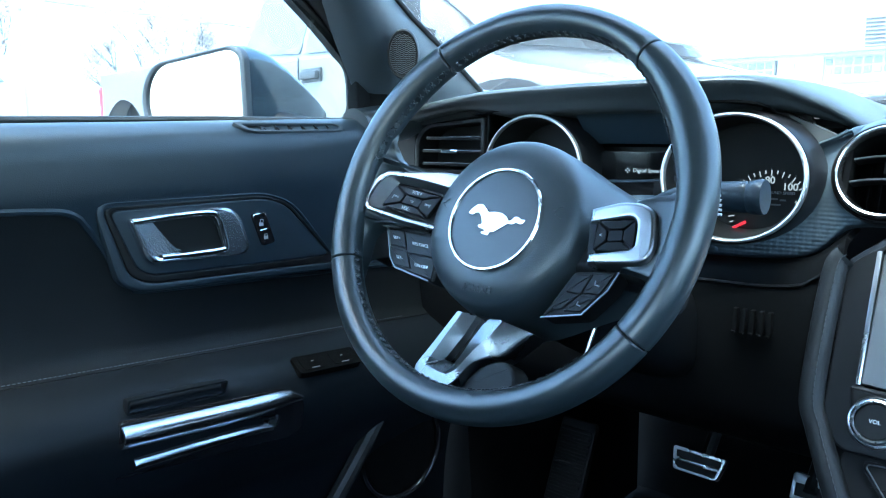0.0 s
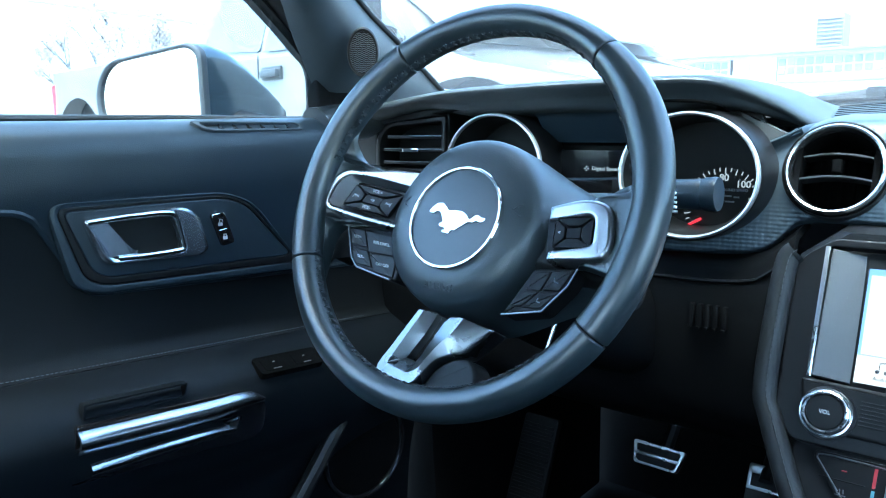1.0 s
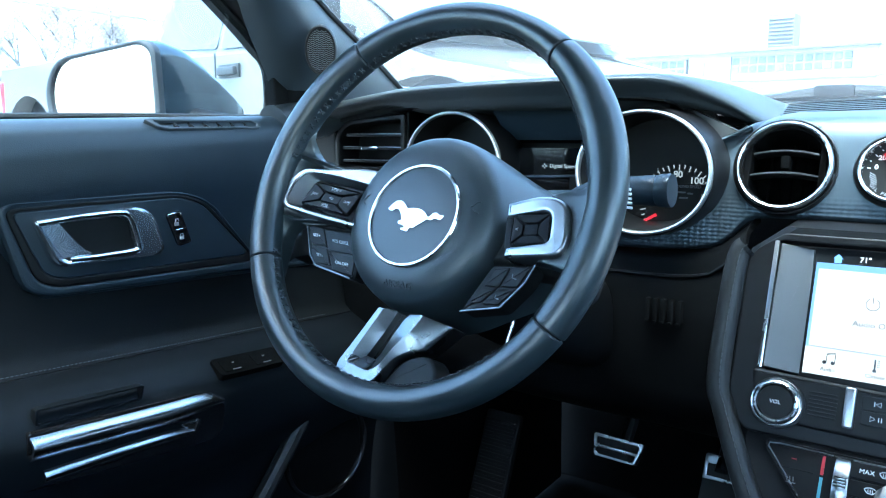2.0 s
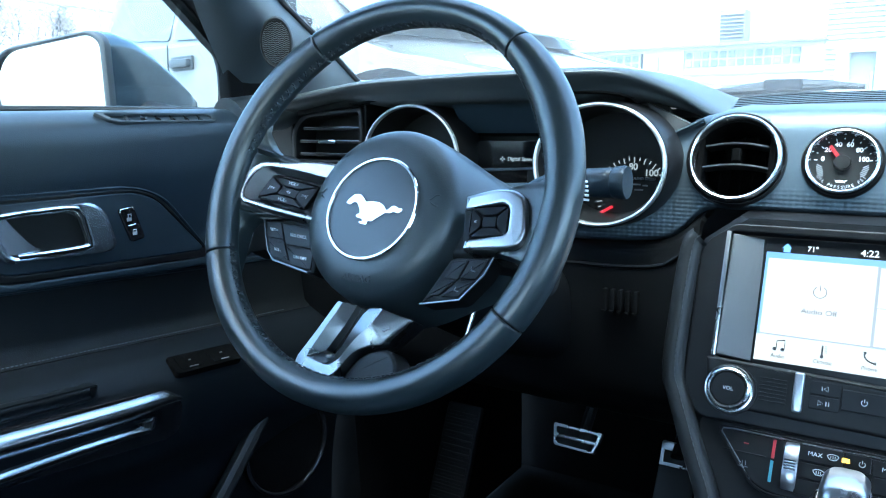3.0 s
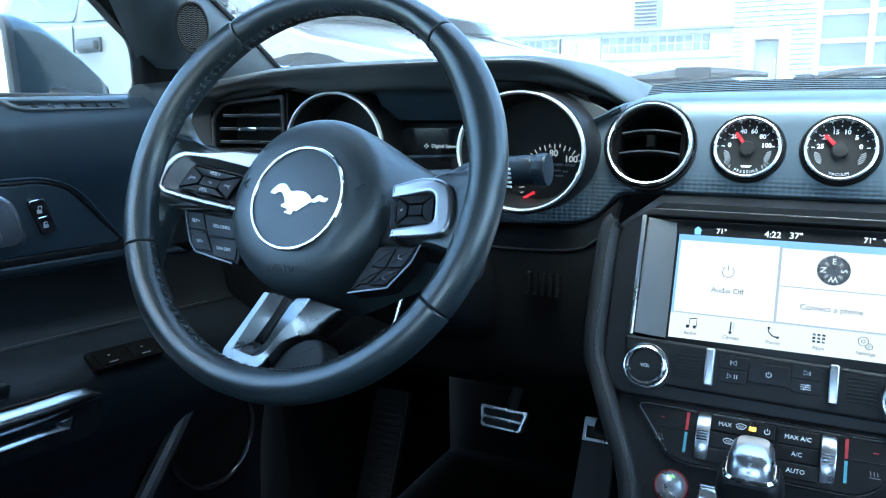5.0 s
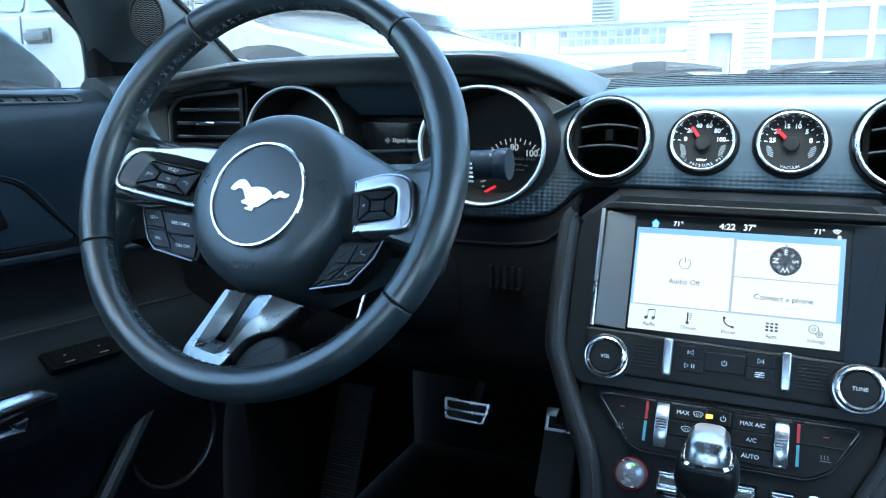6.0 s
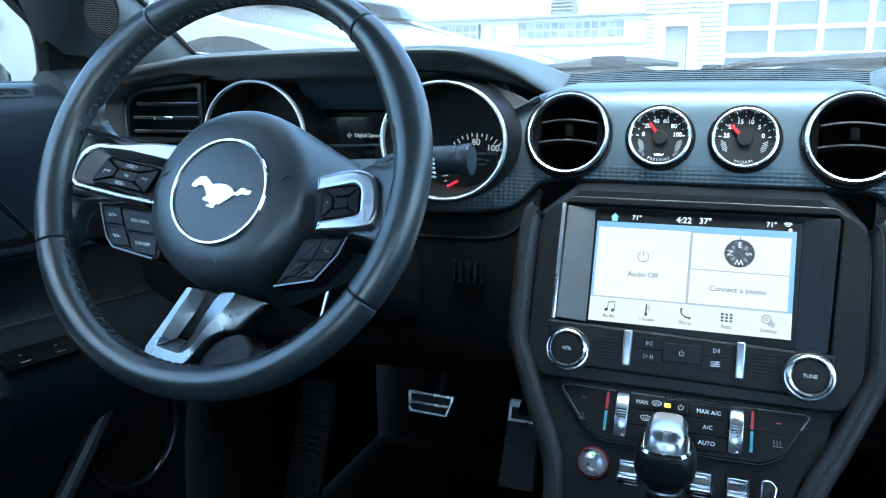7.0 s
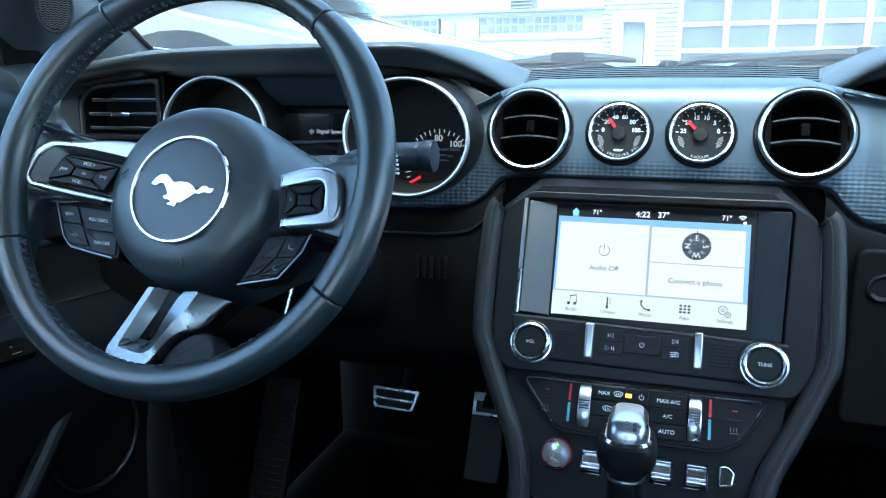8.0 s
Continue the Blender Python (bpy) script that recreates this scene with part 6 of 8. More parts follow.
    cmp = part("compass", bm, LCD_INK, t2, "black compass disc")
    for t, a in (("E", 0), ("S", -90), ("W", 180), ("N", 90)):
        words("figure", t, 0.0072, m @ Matrix.Rotation(radians(a), 4, 'Z') @ Matrix.Translation((0, 0.0078, 0.0004)), LCD_TEXT, t2, 0.0001)
    bm = B()
    for k in range(4):
        box(bm, (-0.0010, 0.0060, 0.0003), (0.0010, 0.0095, 0.0005), 0, m=m @ Matrix.Rotation(radians(45 + 90 * k), 4, 'Z'))
    part("rose_marks", bm, LCD_EDGE, t2)


touch_screen()


# ---- console: start button, toggles, shifter ----
def start_button():
    M = S2 @ Matrix.Translation((-0.0690, -0.0590, 0.0)) @ Matrix.Scale(0.84, 4)
    e = thing("start_button", M.translation, "round satin metal start button with a green light", "button")
    bm = B()
    lathe(bm, [(0.0180, -0.004), (0.0180, 0.003), (0.0170, 0.0045), (0.0155, 0.004)], M, 40)
    part("collar", bm, SATIN, e)
    bm = B()
    tube(bm, [(0.0163 * math.cos(radians(t)), 0.0163 * math.sin(radians(t)), 0.0046) for t in range(0, 360, 10)], 0.0006, 5, closed=True, m=M)
    part("red_ring", bm, TAILRED, e, "thin red ring round the cap")
    bm = B()
    lathe(bm, [(0.0156, 0.0), (0.0156, 0.0062), (0.0146, 0.0076), (0.0105, 0.0079), (0.0075, 0.0064), (0.004, 0.0058), (0, 0.0057)], M, 40)
    f = part("cap", bm, ALU, e, "spun metal cap")
    bm = B()
    box(bm, (-0.0030, 0.0085, 0.0066), (0.0030, 0.0115, 0.0078), 0.0004, m=M)
    part("green_light", bm, GREENLIT, e, "lit green light")
    bm = B()
    for k, w in ((1, 0.0045), (0, 0.0055), (-1, 0.0045)):
        box(bm, (-w, k * 0.0034 - 0.0005 - 0.001, 0.0062), (w, k * 0.0034 + 0.0005 - 0.001, 0.0068), 0.0002, m=M)
    part("lettering", bm, LETTER, f, "worn unreadable lettering")


start_button()


def toggles():
    for k, u in enumerate((-0.0370, 0.0245, 0.0540)):
        M = S2 @ Matrix.Translation((u, -0.0610, 0.0))
        e = thing("toggle_switch", M.translation, "bright metal toggle switch" + (" marked MODE" if k == 2 else ""), "switch", "row of toggle switches")
        bm = B()
        box(bm, (-0.0100, -0.0115, -0.004), (0.0100, 0.0115, 0.0015), 0.001, m=M)
        part("base", bm, GLOSS, e)
        bm = B()
        loops = []
        for x in (-0.0082, -0.0076, 0.0076, 0.0082):
            q = 0.9 if abs(x) > 0.008 else 1.0
            loops.append([(x, v * q, z * q) for v, z in ((0.0085, 0.001), (0.0080, 0.0055), (0.0060, 0.0065), (0.0040, 0.0050), (-0.002, 0.0060), (-0.0045, 0.0105), (-0.0070, 0.0125), (-0.0090, 0.0118), (-0.0085, 0.006), (-0.0085, 0.001))])
        rings(bm, loops, M)
        part("lever", bm, BRIGHT, e, "bright metal lever")
        for v, z in ((0.0070, 0.0066), (-0.0078, 0.0124)):
            bm = B()
            tube(bm, [(-0.0078, v, z), (0.0078, v, z)], 0.0014, 10, m=M)
            part("roll", bm, CHROME, e, "polished grip roll")
        if k == 2:
            words("mark", "MODE", 0.0050, M @ Matrix.Translation((0, 0.0020, 0.0060)), LCD_INK, e, 0.0002)
    M = S2 @ Matrix.Translation((0.0785, -0.0585, 0.0))
    e = thing("toggle_switch", M.translation, "rounded satin metal end switch", "switch", "row of toggle switches")
    bm = B()
    prism(bm, rpoly([(-0.006, -0.010), (0.006, -0.008), (0.008, 0.004), (0.002, 0.010), (-0.006, 0.009)], 0.003), -0.004, 0.006, M, 0.002)
    part("lever", bm, CHROME, e)


toggles()


def shifter():
    e = thing("gear_selector", (-0.003, 0.06, 0.62), "chrome-topped gear selector on a black collar", "gear lever")
    bm = B()
    loops = []
    def oval(cx, cy, z, w, d, p=0.55, n=32):
        return [(cx + w * math.copysign(abs(math.cos(a)) ** p, math.cos(a)), cy + d * math.copysign(abs(math.sin(a)) ** p, math.sin(a)), z) for a in [2 * math.pi * j / n for j in range(n)]]
    for z, w, d, cy in ((0.6880, 0.0140, 0.015, 0.060), (0.6920, 0.0185, 0.019, 0.060), (0.6980, 0.0222, 0.0235, 0.060), (0.7050, 0.0236, 0.0250, 0.060), (0.7120, 0.0228, 0.0245, 0.059), (0.7170, 0.0208, 0.0232, 0.058), (0.7190, 0.0190, 0.0215, 0.058)):
        loops.append(oval(-0.003, cy, z, w, d))
    rings(bm, loops)
    k = part("knob", bm, PLASTIC, e, "black knob base")
    bm = B()
    rings(bm, [oval(-0.003, 0.058, z, w, d) for z, w, d in ((0.7155, 0.0180, 0.0206), (0.7175, 0.0192, 0.0218), (0.7200, 0.0190, 0.0216), (0.7215, 0.0172, 0.0198))])
    part("chrome_band", bm, CHROME, k, "chrome band")
    bm = B()
    rings(bm, [oval(-0.003, 0.058 + c, z, w, d) for z, w, d, c in ((0.7020, 0.0168, 0.0195, 0), (0.7200, 0.0166, 0.0195, 0), (0.7285, 0.0160, 0.0185, 0.0015), (0.7345, 0.0146, 0.0168, 0.004), (0.7380, 0.0110, 0.0125, 0.006), (0.7392, 0.003, 0.003, 0.007))])
    part("cap", bm, ALU, k, "satin metal knob cap")
    words("lettering", "P R N D", 0.0052, basis((-0.003, 0.058 - 0.0165, 0.7295), (0, 0.4, 0.9), (-1, 0, 0)) @ Matrix.Translation((0, 0, 0.002)), DARKALU, k, 0.0004)
    bm = B()
    rings(bm, [oval(-0.003, 0.060, z, w, d, 0.8) for z, w, d in ((0.60, 0.022, 0.026), (0.640, 0.0165, 0.018), (0.6580, 0.0145, 0.016), (0.6840, 0.0142, 0.0155), (0.6910, 0.0135, 0.0150))])
    c = part("collar", bm, GLOSS, e, "glossy black collar")
    bm = B()
    rings(bm, [oval(-0.003, 0.060, z, w, d, 0.8) for z, w, d in ((0.6815, 0.0143, 0.0158), (0.6835, 0.0149, 0.0164), (0.6850, 0.0144, 0.0158))])
    part("trim_ring", bm, DARKALU, c)
    # tunnel
    bm = B()
    rows = []
    for y, z in ((0.17, 0.645), (0.12, 0.612), (0.05, 0.590), (-0.1, 0.575), (-0.3, 0.575), (-0.5, 0.60), (-0.9, 0.60)):
        rows.append([(x, y, zz) for x, zz in ((-0.13, 0.20), (-0.118, z - 0.02), (-0.105, z - 0.004), (-0.06, z), (0.06, z), (0.105, z - 0.004), (0.118, z - 0.02), (0.13, 0.20))])
    sheet(bm, rows, -0.005)
    solid("centre_tunnel", bm, BLACKPANEL, "black plastic centre tunnel between the seats", "console")


shifter()

# ---- driver's door ----
def door_x(z, y):
    zz = z + 0.085 * (y + 0.07) if z < 0.80 else z
    return pw(zz, [(0.20, -0.735), (0.45, -0.725), (0.57, -0.705), (0.615, -0.678), (0.66, -0.668), (0.70, -0.670), (0.722, -0.690), (0.742, -0.722), (0.760, -0.7345), (0.83, -0.737), (0.89, -0.730), (0.925, -0.722), (0.96, -0.721), (0.982, -0.727), (0.993, -0.742), (0.998, -0.758), (0.999, -0.785)])


def car_door():
    e = thing("door_1", (-0.74, -0.2, 0.25), "black padded driver's door with chrome handle and armrest", "car door", kind="structure")
    ys = np.linspace(-0.85, 0.335, 120)
    bm = B()
    seam = lambda y: 0.741 - 0.085 * (y + 0.07)
    up = [k / 26 for k in range(27)]
    edge = lambda y: float(np.interp(y, (-0.85, -0.25, -0.20, -0.179, -0.144, -0.118, 0.139, 0.335), (0.942, 0.919, 0.914, 0.899, 0.836, 0.8205, 0.80, 0.785)))
    rows = [[(door_x(z, y), y, z) for z in [edge(y) + (0.999 - edge(y)) * (1 - (1 - u) ** 1.5) for u in up]] for y in ys[:111]]
    sheet(bm, rows, -0.02)
    part("panel", bm, SOFT, e, "soft black door lining")
    bm = B()
    rows = [[(door_x(z, y), y, z) for z in [seam(y) + (edge(y) - 0.0006 - seam(y)) * u for u in up]] for y in ys]
    sheet(bm, rows, -0.02)
    part("insert", bm, INSERT, e, "matt black door insert below the welt")
    bm = B()
    rows = [[(door_x(z, y), y, z) for z in [0.20 + (seam(y) - 0.0008 - 0.20) * (1 - (1 - u) ** 1.7) for u in up]] for y in ys]
    sheet(bm, rows, -0.02)
    part("lower_panel", bm, DOORPLASTIC, e, "hard black lower door panel with the armrest")
    # long stitch line over the armrest
    bm = B()
    line = [(door_x(0.742 - 0.085 * (y + 0.07), y) + 0.0012, y, 0.744 - 0.085 * (y + 0.07)) for y in np.linspace(-0.75, 0.25, 60)]
    stitches(bm, line, 0.0026, 0.0019, 0.00042)
    part("stitching", bm, THREAD, e, "row of grey stitches")
    D = basis((-0.7255, 0, 0.87), (0, 1, 0), (0, 0, 1))
    # handle recess
    o = rpoly([(-0.172, 0.0520), (0.030, 0.0450), (0.072, 0.0285), (0.1420, -0.0610), (0.1350, -0.0650), (-0.126, -0.0490), (-0.152, -0.0380)], [0.02, 0.03, 0.02, 0.01, 0.006, 0.02, 0.02])[::-1]
    i = rpoly([(-0.163, 0.0455), (0.030, 0.0410), (0.066, 0.0275), (0.1320, -0.0520), (0.124, -0.0545), (-0.120, -0.0400), (-0.140, -0.0300)], [0.014, 0.022, 0.016, 0.008, 0.006, 0.014, 0.014])[::-1]
    i2 = rpoly([(-0.156, 0.0400), (0.030, 0.0372), (0.060, 0.0262), (0.1225, -0.0420), (0.1149, -0.0455), (-0.116, -0.0322), (-0.131, -0.0240)], [0.010, 0.018, 0.014, 0.007, 0.006, 0.010, 0.010])[::-1]
    bm = B()
    hoop(bm, o, i, -0.012, 0.0025, D, 0.0035)
    part("recess_frame", bm, SOFT, e, "padded frame round the handle")
    bm = B()
    hoop(bm, i, i2, -0.014, 0.0015, D, 0.002)
    part("recess_lip", bm, SATIN, e)
    bm = B()
    prism(bm, i2, -0.02, 0.0005, D, 0.002)
    part("recess_plate", bm, SOFT, e)
    # inner opener
    o = rpoly([(-0.1390, 0.0315), (-0.0250, 0.0335), (-0.0060, 0.0215), (0.0045, -0.0190), (-0.0060, -0.0262), (-0.1160, -0.0205), (-0.1255, -0.0120)], [0.006, 0.012, 0.012, 0.010, 0.008, 0.008, 0.008])[::-1]
    i = rpoly([(-0.1318, 0.0244), (-0.0490, 0.0245), (-0.0395, 0.0180), (-0.0325, -0.0125), (-0.0370, -0.0155), (-0.1076, -0.0135), (-0.1140, -0.0085)], [0.004, 0.005, 0.005, 0.003, 0.003, 0.006, 0.006])[::-1]
    bm = B()
    hoop(bm, o, i, -0.004, 0.0075, D, 0.0070)
    h = part("handle_bezel", bm, DARKCHROME, e, "dark chrome handle surround")
    # added bead draws the highlight along the bezel's inner bevel, none at left
    bm = B()
    lip = curve_pts([(-0.1345, 0.0275, 0.0055), (-0.090, 0.0290, 0.0060), (-0.050, 0.0285, 0.0060), (-0.0385, 0.0230, 0.0060), (-0.0340, 0.0080, 0.0060), (-0.0305, -0.0110, 0.0060), (-0.0350, -0.0150, 0.0055), (-0.070, -0.0152, 0.0050), (-0.1060, -0.0140, 0.0040)], 60)
    tube(bm, lip, [0.0036 - 0.0010 * math.sin(math.pi * min(1.0, max(0.0, (k - 24) / 20))) for k in range(60)], 12, m=D)
    part("bright_edge", bm, CHROME, h, "chrome bead laid where the bevel catches light")
    bm = B()
    prism(bm, i, -0.012, 0.0012, D)
    part("pocket", bm, PLASTIC, h, "dark finger pocket")
    bm = B()
    rows = []
    for t in np.linspace(0, 1, 10):
        a, b = Vector((-0.1312, 0.0245)).lerp(Vector((-0.1135, -0.0105)), t), Vector((-0.0880, 0.0232)).lerp(Vector((-0.0815, -0.0110)), t)
        rows.append([(*a.lerp(b, u), 0.0048 - 0.0055 * math.sin(math.pi * u * 0.5) + 0.002 * t) for u in np.linspace(0, 1, 8)])
    sheet(bm, rows, -0.006, m=D)
    part("paddle", bm, DARKCHROME, h, "dark chrome paddle")
    # lock buttons
    DL = D @ Matrix.Translation((0.0012, -0.0075, 0))
    bm = B()
    prism(bm, rpoly([(0.007, 0.027), (0.026, 0.029), (0.038, -0.009), (0.020, -0.012)], 0.004)[::-1], -0.002, 0.0040, DL, 0.001)
    lk = part("lock_switch", bm, GLOSS, e, "black lock switch")
    bm = B()
    tube(bm, [(0.0085, 0.0235, 0.0042), (0.009, 0.0265, 0.0042), (0.0245, 0.0278, 0.0042), (0.0262, 0.025, 0.0042)], 0.0006, 5, m=DL)
    part("edge", bm, CHROME, lk)
    for u, v, up in ((0.019, 0.0155, 0.0015), (0.0245, -0.001, 0.0)):
        bm = B()
        box(bm, (u - 0.0028, v - 0.003, 0.004), (u + 0.0028, v + 0.001, 0.0044), 0, m=DL)
        tube(bm, [(u - 0.0018 + up * 0.6, v + 0.001, 0.0043), (u - 0.0018 + up * 0.6, v + 0.0032 + up, 0.0043), (u + 0.0018 + up * 0.6, v + 0.0032 + up, 0.0043), (u + 0.0018 + up * 0.6, v + 0.001 + up * 0.5, 0.0043)], 0.0005, 5, m=DL)
        part("mark", bm, MIDPRINT, lk)
    bm = B()
    tube(bm, [(0.017, 0.0075, 0.0042), (0.0265, 0.0085, 0.0042)], 0.0005, 5, m=DL)
    part("edge", bm, CHROME, lk)
    # lower insert outline, ahead of the recess
    bm = B()
    pts = [(0, y, z) for y, z in ((-0.80, 0.940), (-0.40, 0.926), (-0.253, 0.919), (-0.225, 0.917), (-0.200, 0.914), (-0.187, 0.908), (-0.179, 0.899), (-0.157, 0.864), (-0.144, 0.836), (-0.133, 0.826), (-0.118, 0.8205), (-0.022, 0.813), (0.139, 0.800), (0.25, 0.792))]
    tube(bm, [(door_x(p.z, p.y) - 0.0016, p.y, p.z) for p in curve_pts(pts, 140)], 0.0040, 8)
    part("insert_welt", bm, SOFT, e, "raised edge of the door insert")
    # armrest pull with chrome
    A = basis((-0.670, -0.08, 0.683), (0, 1, -0.135), (0.05, 0.13, 1))
    o = rpoly([(-0.1125, 0.0150), (0.078, 0.0200), (0.1120, 0.0020), (0.1110, -0.0310), (0.0985, -0.0405), (-0.117, -0.0425)], [0.003, 0.012, 0.012, 0.012, 0.014, 0.003])[::-1]
    i = rpoly([(-0.1015, -0.0180), (0.0408, -0.0098), (0.075, -0.0120), (0.070, -0.0235), (0.0383, -0.0222), (-0.0985, -0.0345)], [0.003, 0.006, 0.004, 0.004, 0.012, 0.004])[::-1]
    bm = B()
    hoop(bm, o, i, -0.012, 0.0030, A, 0.003)
    pl = part("pull_frame", bm, GLOSS, e, "black door pull frame")
    bm = B()
    rows = []
    for u in np.linspace(-0.1115, 0.1035, 24):
        hi = pw(u, [(-0.1115, 0.0085), (0.0316, 0.0135), (0.080, 0.0160), (0.1035, 0.0062)])
        lo = pw(u, [(-0.1115, -0.0095), (0.0316, -0.0045), (0.080, 0.0015), (0.1035, 0.0048)])
        rows.append([(u, hi + (lo - hi) * q, 0.0030 + 0.0075 * math.sin(math.pi * q ** 0.8) * min(1.0, (hi - lo) / 0.012)) for q in np.linspace(0, 1, 11)])
    sheet(bm, rows, -0.003, m=A)
    part("upper_bar", bm, DARKCHROME, pl, "broad chrome pull bar")
    bm = B()
    rows = []
    for u in np.linspace(-0.0975, 0.064, 20):
        hi = pw(u, [(-0.0975, -0.0262), (-0.088, -0.0252), (0.0383, -0.0182), (0.064, -0.0205)])
        lo = pw(u, [(-0.0975, -0.0350), (0.0383, -0.0252), (0.064, -0.0245)])
        rows.append([(u, hi + (lo - hi) * q, 0.0010 + 0.0060 * math.sin(math.pi * q ** 0.8)) for q in np.linspace(0, 1, 9)])
    sheet(bm, rows, -0.003, m=A)
    part("lower_bar", bm, DARKCHROME, pl, "slim chrome lower bar")
    bm = B()
    prism(bm, i, -0.040, -0.014, A)
    part("pocket", bm, PLASTIC, pl, "dark pull pocket")
    bm = B()
    prism(bm, rpoly([(0.0490, -0.0120), (0.0720, -0.0095), (0.0680, -0.0240), (0.0560, -0.0175)], 0.002)[::-1], -0.006, 0.006, A, 0.002)
    part("end_tip", bm, ALU, pl, "bright end of the bar")
    bm = B()
    o = rpoly([(-0.104, 0.0345), (0.0070, 0.0392), (0.0050, 0.0225), (-0.104, 0.0180)], 0.003)[::-1]
    i = rpoly([(-0.1015, 0.0325), (0.0048, 0.0370), (0.0030, 0.0245), (-0.1015, 0.0200)], 0.003)[::-1]
    hoop(bm, o, i, -0.012, -0.0025, A, 0.0008)
    part("pocket_lip", bm, DOORPLASTIC, e, "small pocket over the pull")
    # window switches
    bm = B()
    sw = basis((-0.6785, 0.078, 0.7045), (0, 1, -0.10), (-0.85, 0, 0.53))
    prism(bm, rpoly([(-0.052, -0.014), (0.045, -0.014), (0.045, 0.014), (-0.052, 0.014)], 0.006), -0.008, 0.0006, sw, 0.0006)
    s = part("switch_plate", bm, SHADEBLACK, e, "window switch plate")
    for u in (-0.030, 0.016):
        bm = B()
        prism(bm, rpoly([(u - 0.014, -0.010), (u + 0.014, -0.010), (u + 0.014, 0.010), (u - 0.014, 0.010)], 0.003), -0.002, 0.0014, sw, 0.0006)
        part("switch", bm, SHADEBLACK, s, "black window switch")
        bm = B()
        tube(bm, [(u - 0.003, -0.0085, 0.0016), (u + 0.009, -0.0085, 0.0016)], 0.0007, 5, m=sw)
        tube(bm, [(u + 0.002, 0.002, 0.0016), (u + 0.005, 0.002, 0.0016)], 0.0007, 5, m=sw)
        part("mark", bm, DIMPRINT, s)
    # demister outlet on the sill
    bm = B()
    T = basis((-0.7325, 0.083, 0.9865), (0.0, 1, -0.02), (-0.75, 0, 0.66)) @ Matrix.Diagonal((0.74, 0.85, 0.8, 1))
    o = rpoly([(-0.098, -0.004), (-0.112, 0.011), (0.096, 0.011), (0.108, 0.002), (0.100, -0.007), (-0.080, -0.009)], [0.004, 0.004, 0.006, 0.006, 0.006, 0.006])[::-1]
    i = rpoly([(-0.088, -0.002), (-0.098, 0.0075), (0.090, 0.0075), (0.098, 0.002), (0.092, -0.0035), (-0.076, -0.005)], [0.003, 0.003, 0.004, 0.004, 0.004, 0.004])[::-1]
    hoop(bm, o, i, -0.008, 0.004, T, 0.002)
    dm = part("demister_outlet", bm, PILLAR, e, "black demister outlet")
    bm = B()
    prism(bm, i, -0.010, -0.001, T)
    part("well", bm, PLASTIC, dm)
    for k in range(6):
        bm = B()
        u = -0.062 + k * 0.027
        prism(bm, [(u - 0.005, -0.004), (u + 0.006, -0.004), (u - 0.001, 0.0070)], -0.006, 0.0018, T)
        part("vane", bm, GLOSS, dm)
    # raised side glass
    bm = B()
    rows = []
    for y in np.linspace(-0.78, 0.225, 12):
        top = min(1.295, 1.075 + (0.20 - y) * 0.52)
        rows.append([(-0.785 + 0.62 * max(0.0, z - 1.0) ** 1.05 * 0.9, y, z) for z in np.linspace(0.99, top, 6)])
    sheet(bm, rows, 0.004)
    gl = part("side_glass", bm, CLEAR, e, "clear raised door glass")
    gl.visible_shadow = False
    # window seal, sail panel
    bm = B()
    tube(bm, [(-0.785, -0.85, 1.006), (-0.785, -0.3, 1.003), (-0.785, 0.0, 1.0005), (-0.785, 0.20, 0.9965)], 0.0042, 8)
    part("window_seal", bm, RUBBER, e, "black rubber window seal")
    bm = B()
    o = [(0.205, 0.985), (0.420, 0.985), (0.400, 1.03), (0.200, 1.085)]
    m = basis((-0.748, 0, 0), (0, 1, 0), (0, 0, 1))
    prism(bm, rpoly(o, 0.006), -0.02, 0.0, m, 0.003)
    part("sail_panel", bm, BLACKPANEL, e, "black sail panel behind the mirror")
    bm = B()
    tube(bm, curve_pts([(-0.768, 0.213, 0.985), (-0.768, 0.213, 1.060), (-0.757, 0.175, 1.092), (-0.735, 0.095, 1.142), (-0.690, -0.06, 1.222), (-0.63, -0.25, 1.285), (-0.60, -0.6, 1.30)], 40), 0.012, 8)
    part("frame_seal", bm, RUBBER, e, "black rubber seal round the window")
    # dark frame beside the glass, widened over the pillar to paint its shaded third
    bm = B()
    near = curve_pts([(-0.766, 0.213, 0.985), (-0.766, 0.213, 1.060), (-0.755, 0.175, 1.092), (-0.733, 0.095, 1.142), (-0.688, -0.06, 1.222), (-0.63, -0.25, 1.285)], 40)
    far = curve_pts([(-0.735, 0.275, 0.985), (-0.722, 0.255, 1.045), (-0.690, 0.180, 1.112), (-0.662, 0.105, 1.170), (-0.620, -0.035, 1.243), (-0.575, -0.22, 1.30)], 40)
    sheet(bm, [[a, a.lerp(b, 0.35) + Vector((0.006, -0.008, 0.0)), a.lerp(b, 0.7) + Vector((0.007, -0.008, 0.0)), b] for a, b in zip(near, far)], 0.006)
    part("window_frame", bm, BLACKPANEL, e, "black window frame, widened to stand in for shade on the pillar", angle=60)
    # speaker low in the door
    bm = B()
    m = basis((-0.706, 0.222, 0.527), (0.1, 1, 0), (0, 0, 1))
    lathe(bm, [(0.0705 + 0.0042 * math.cos(radians(a)), 0.003 + 0.0060 * math.sin(radians(a))) for a in range(-60, 241, 20)], m, 64)
    sp = part("speaker_ring", bm, GLOSS, e, "glossy black speaker ring")
    bm = B()
    lathe(bm, [(0.064, 0.002), (0.05, 0.004), (0, 0.005)], m, 40)
    part("speaker_grille", bm, SHADEBLACK, sp)
    return e


car_door()


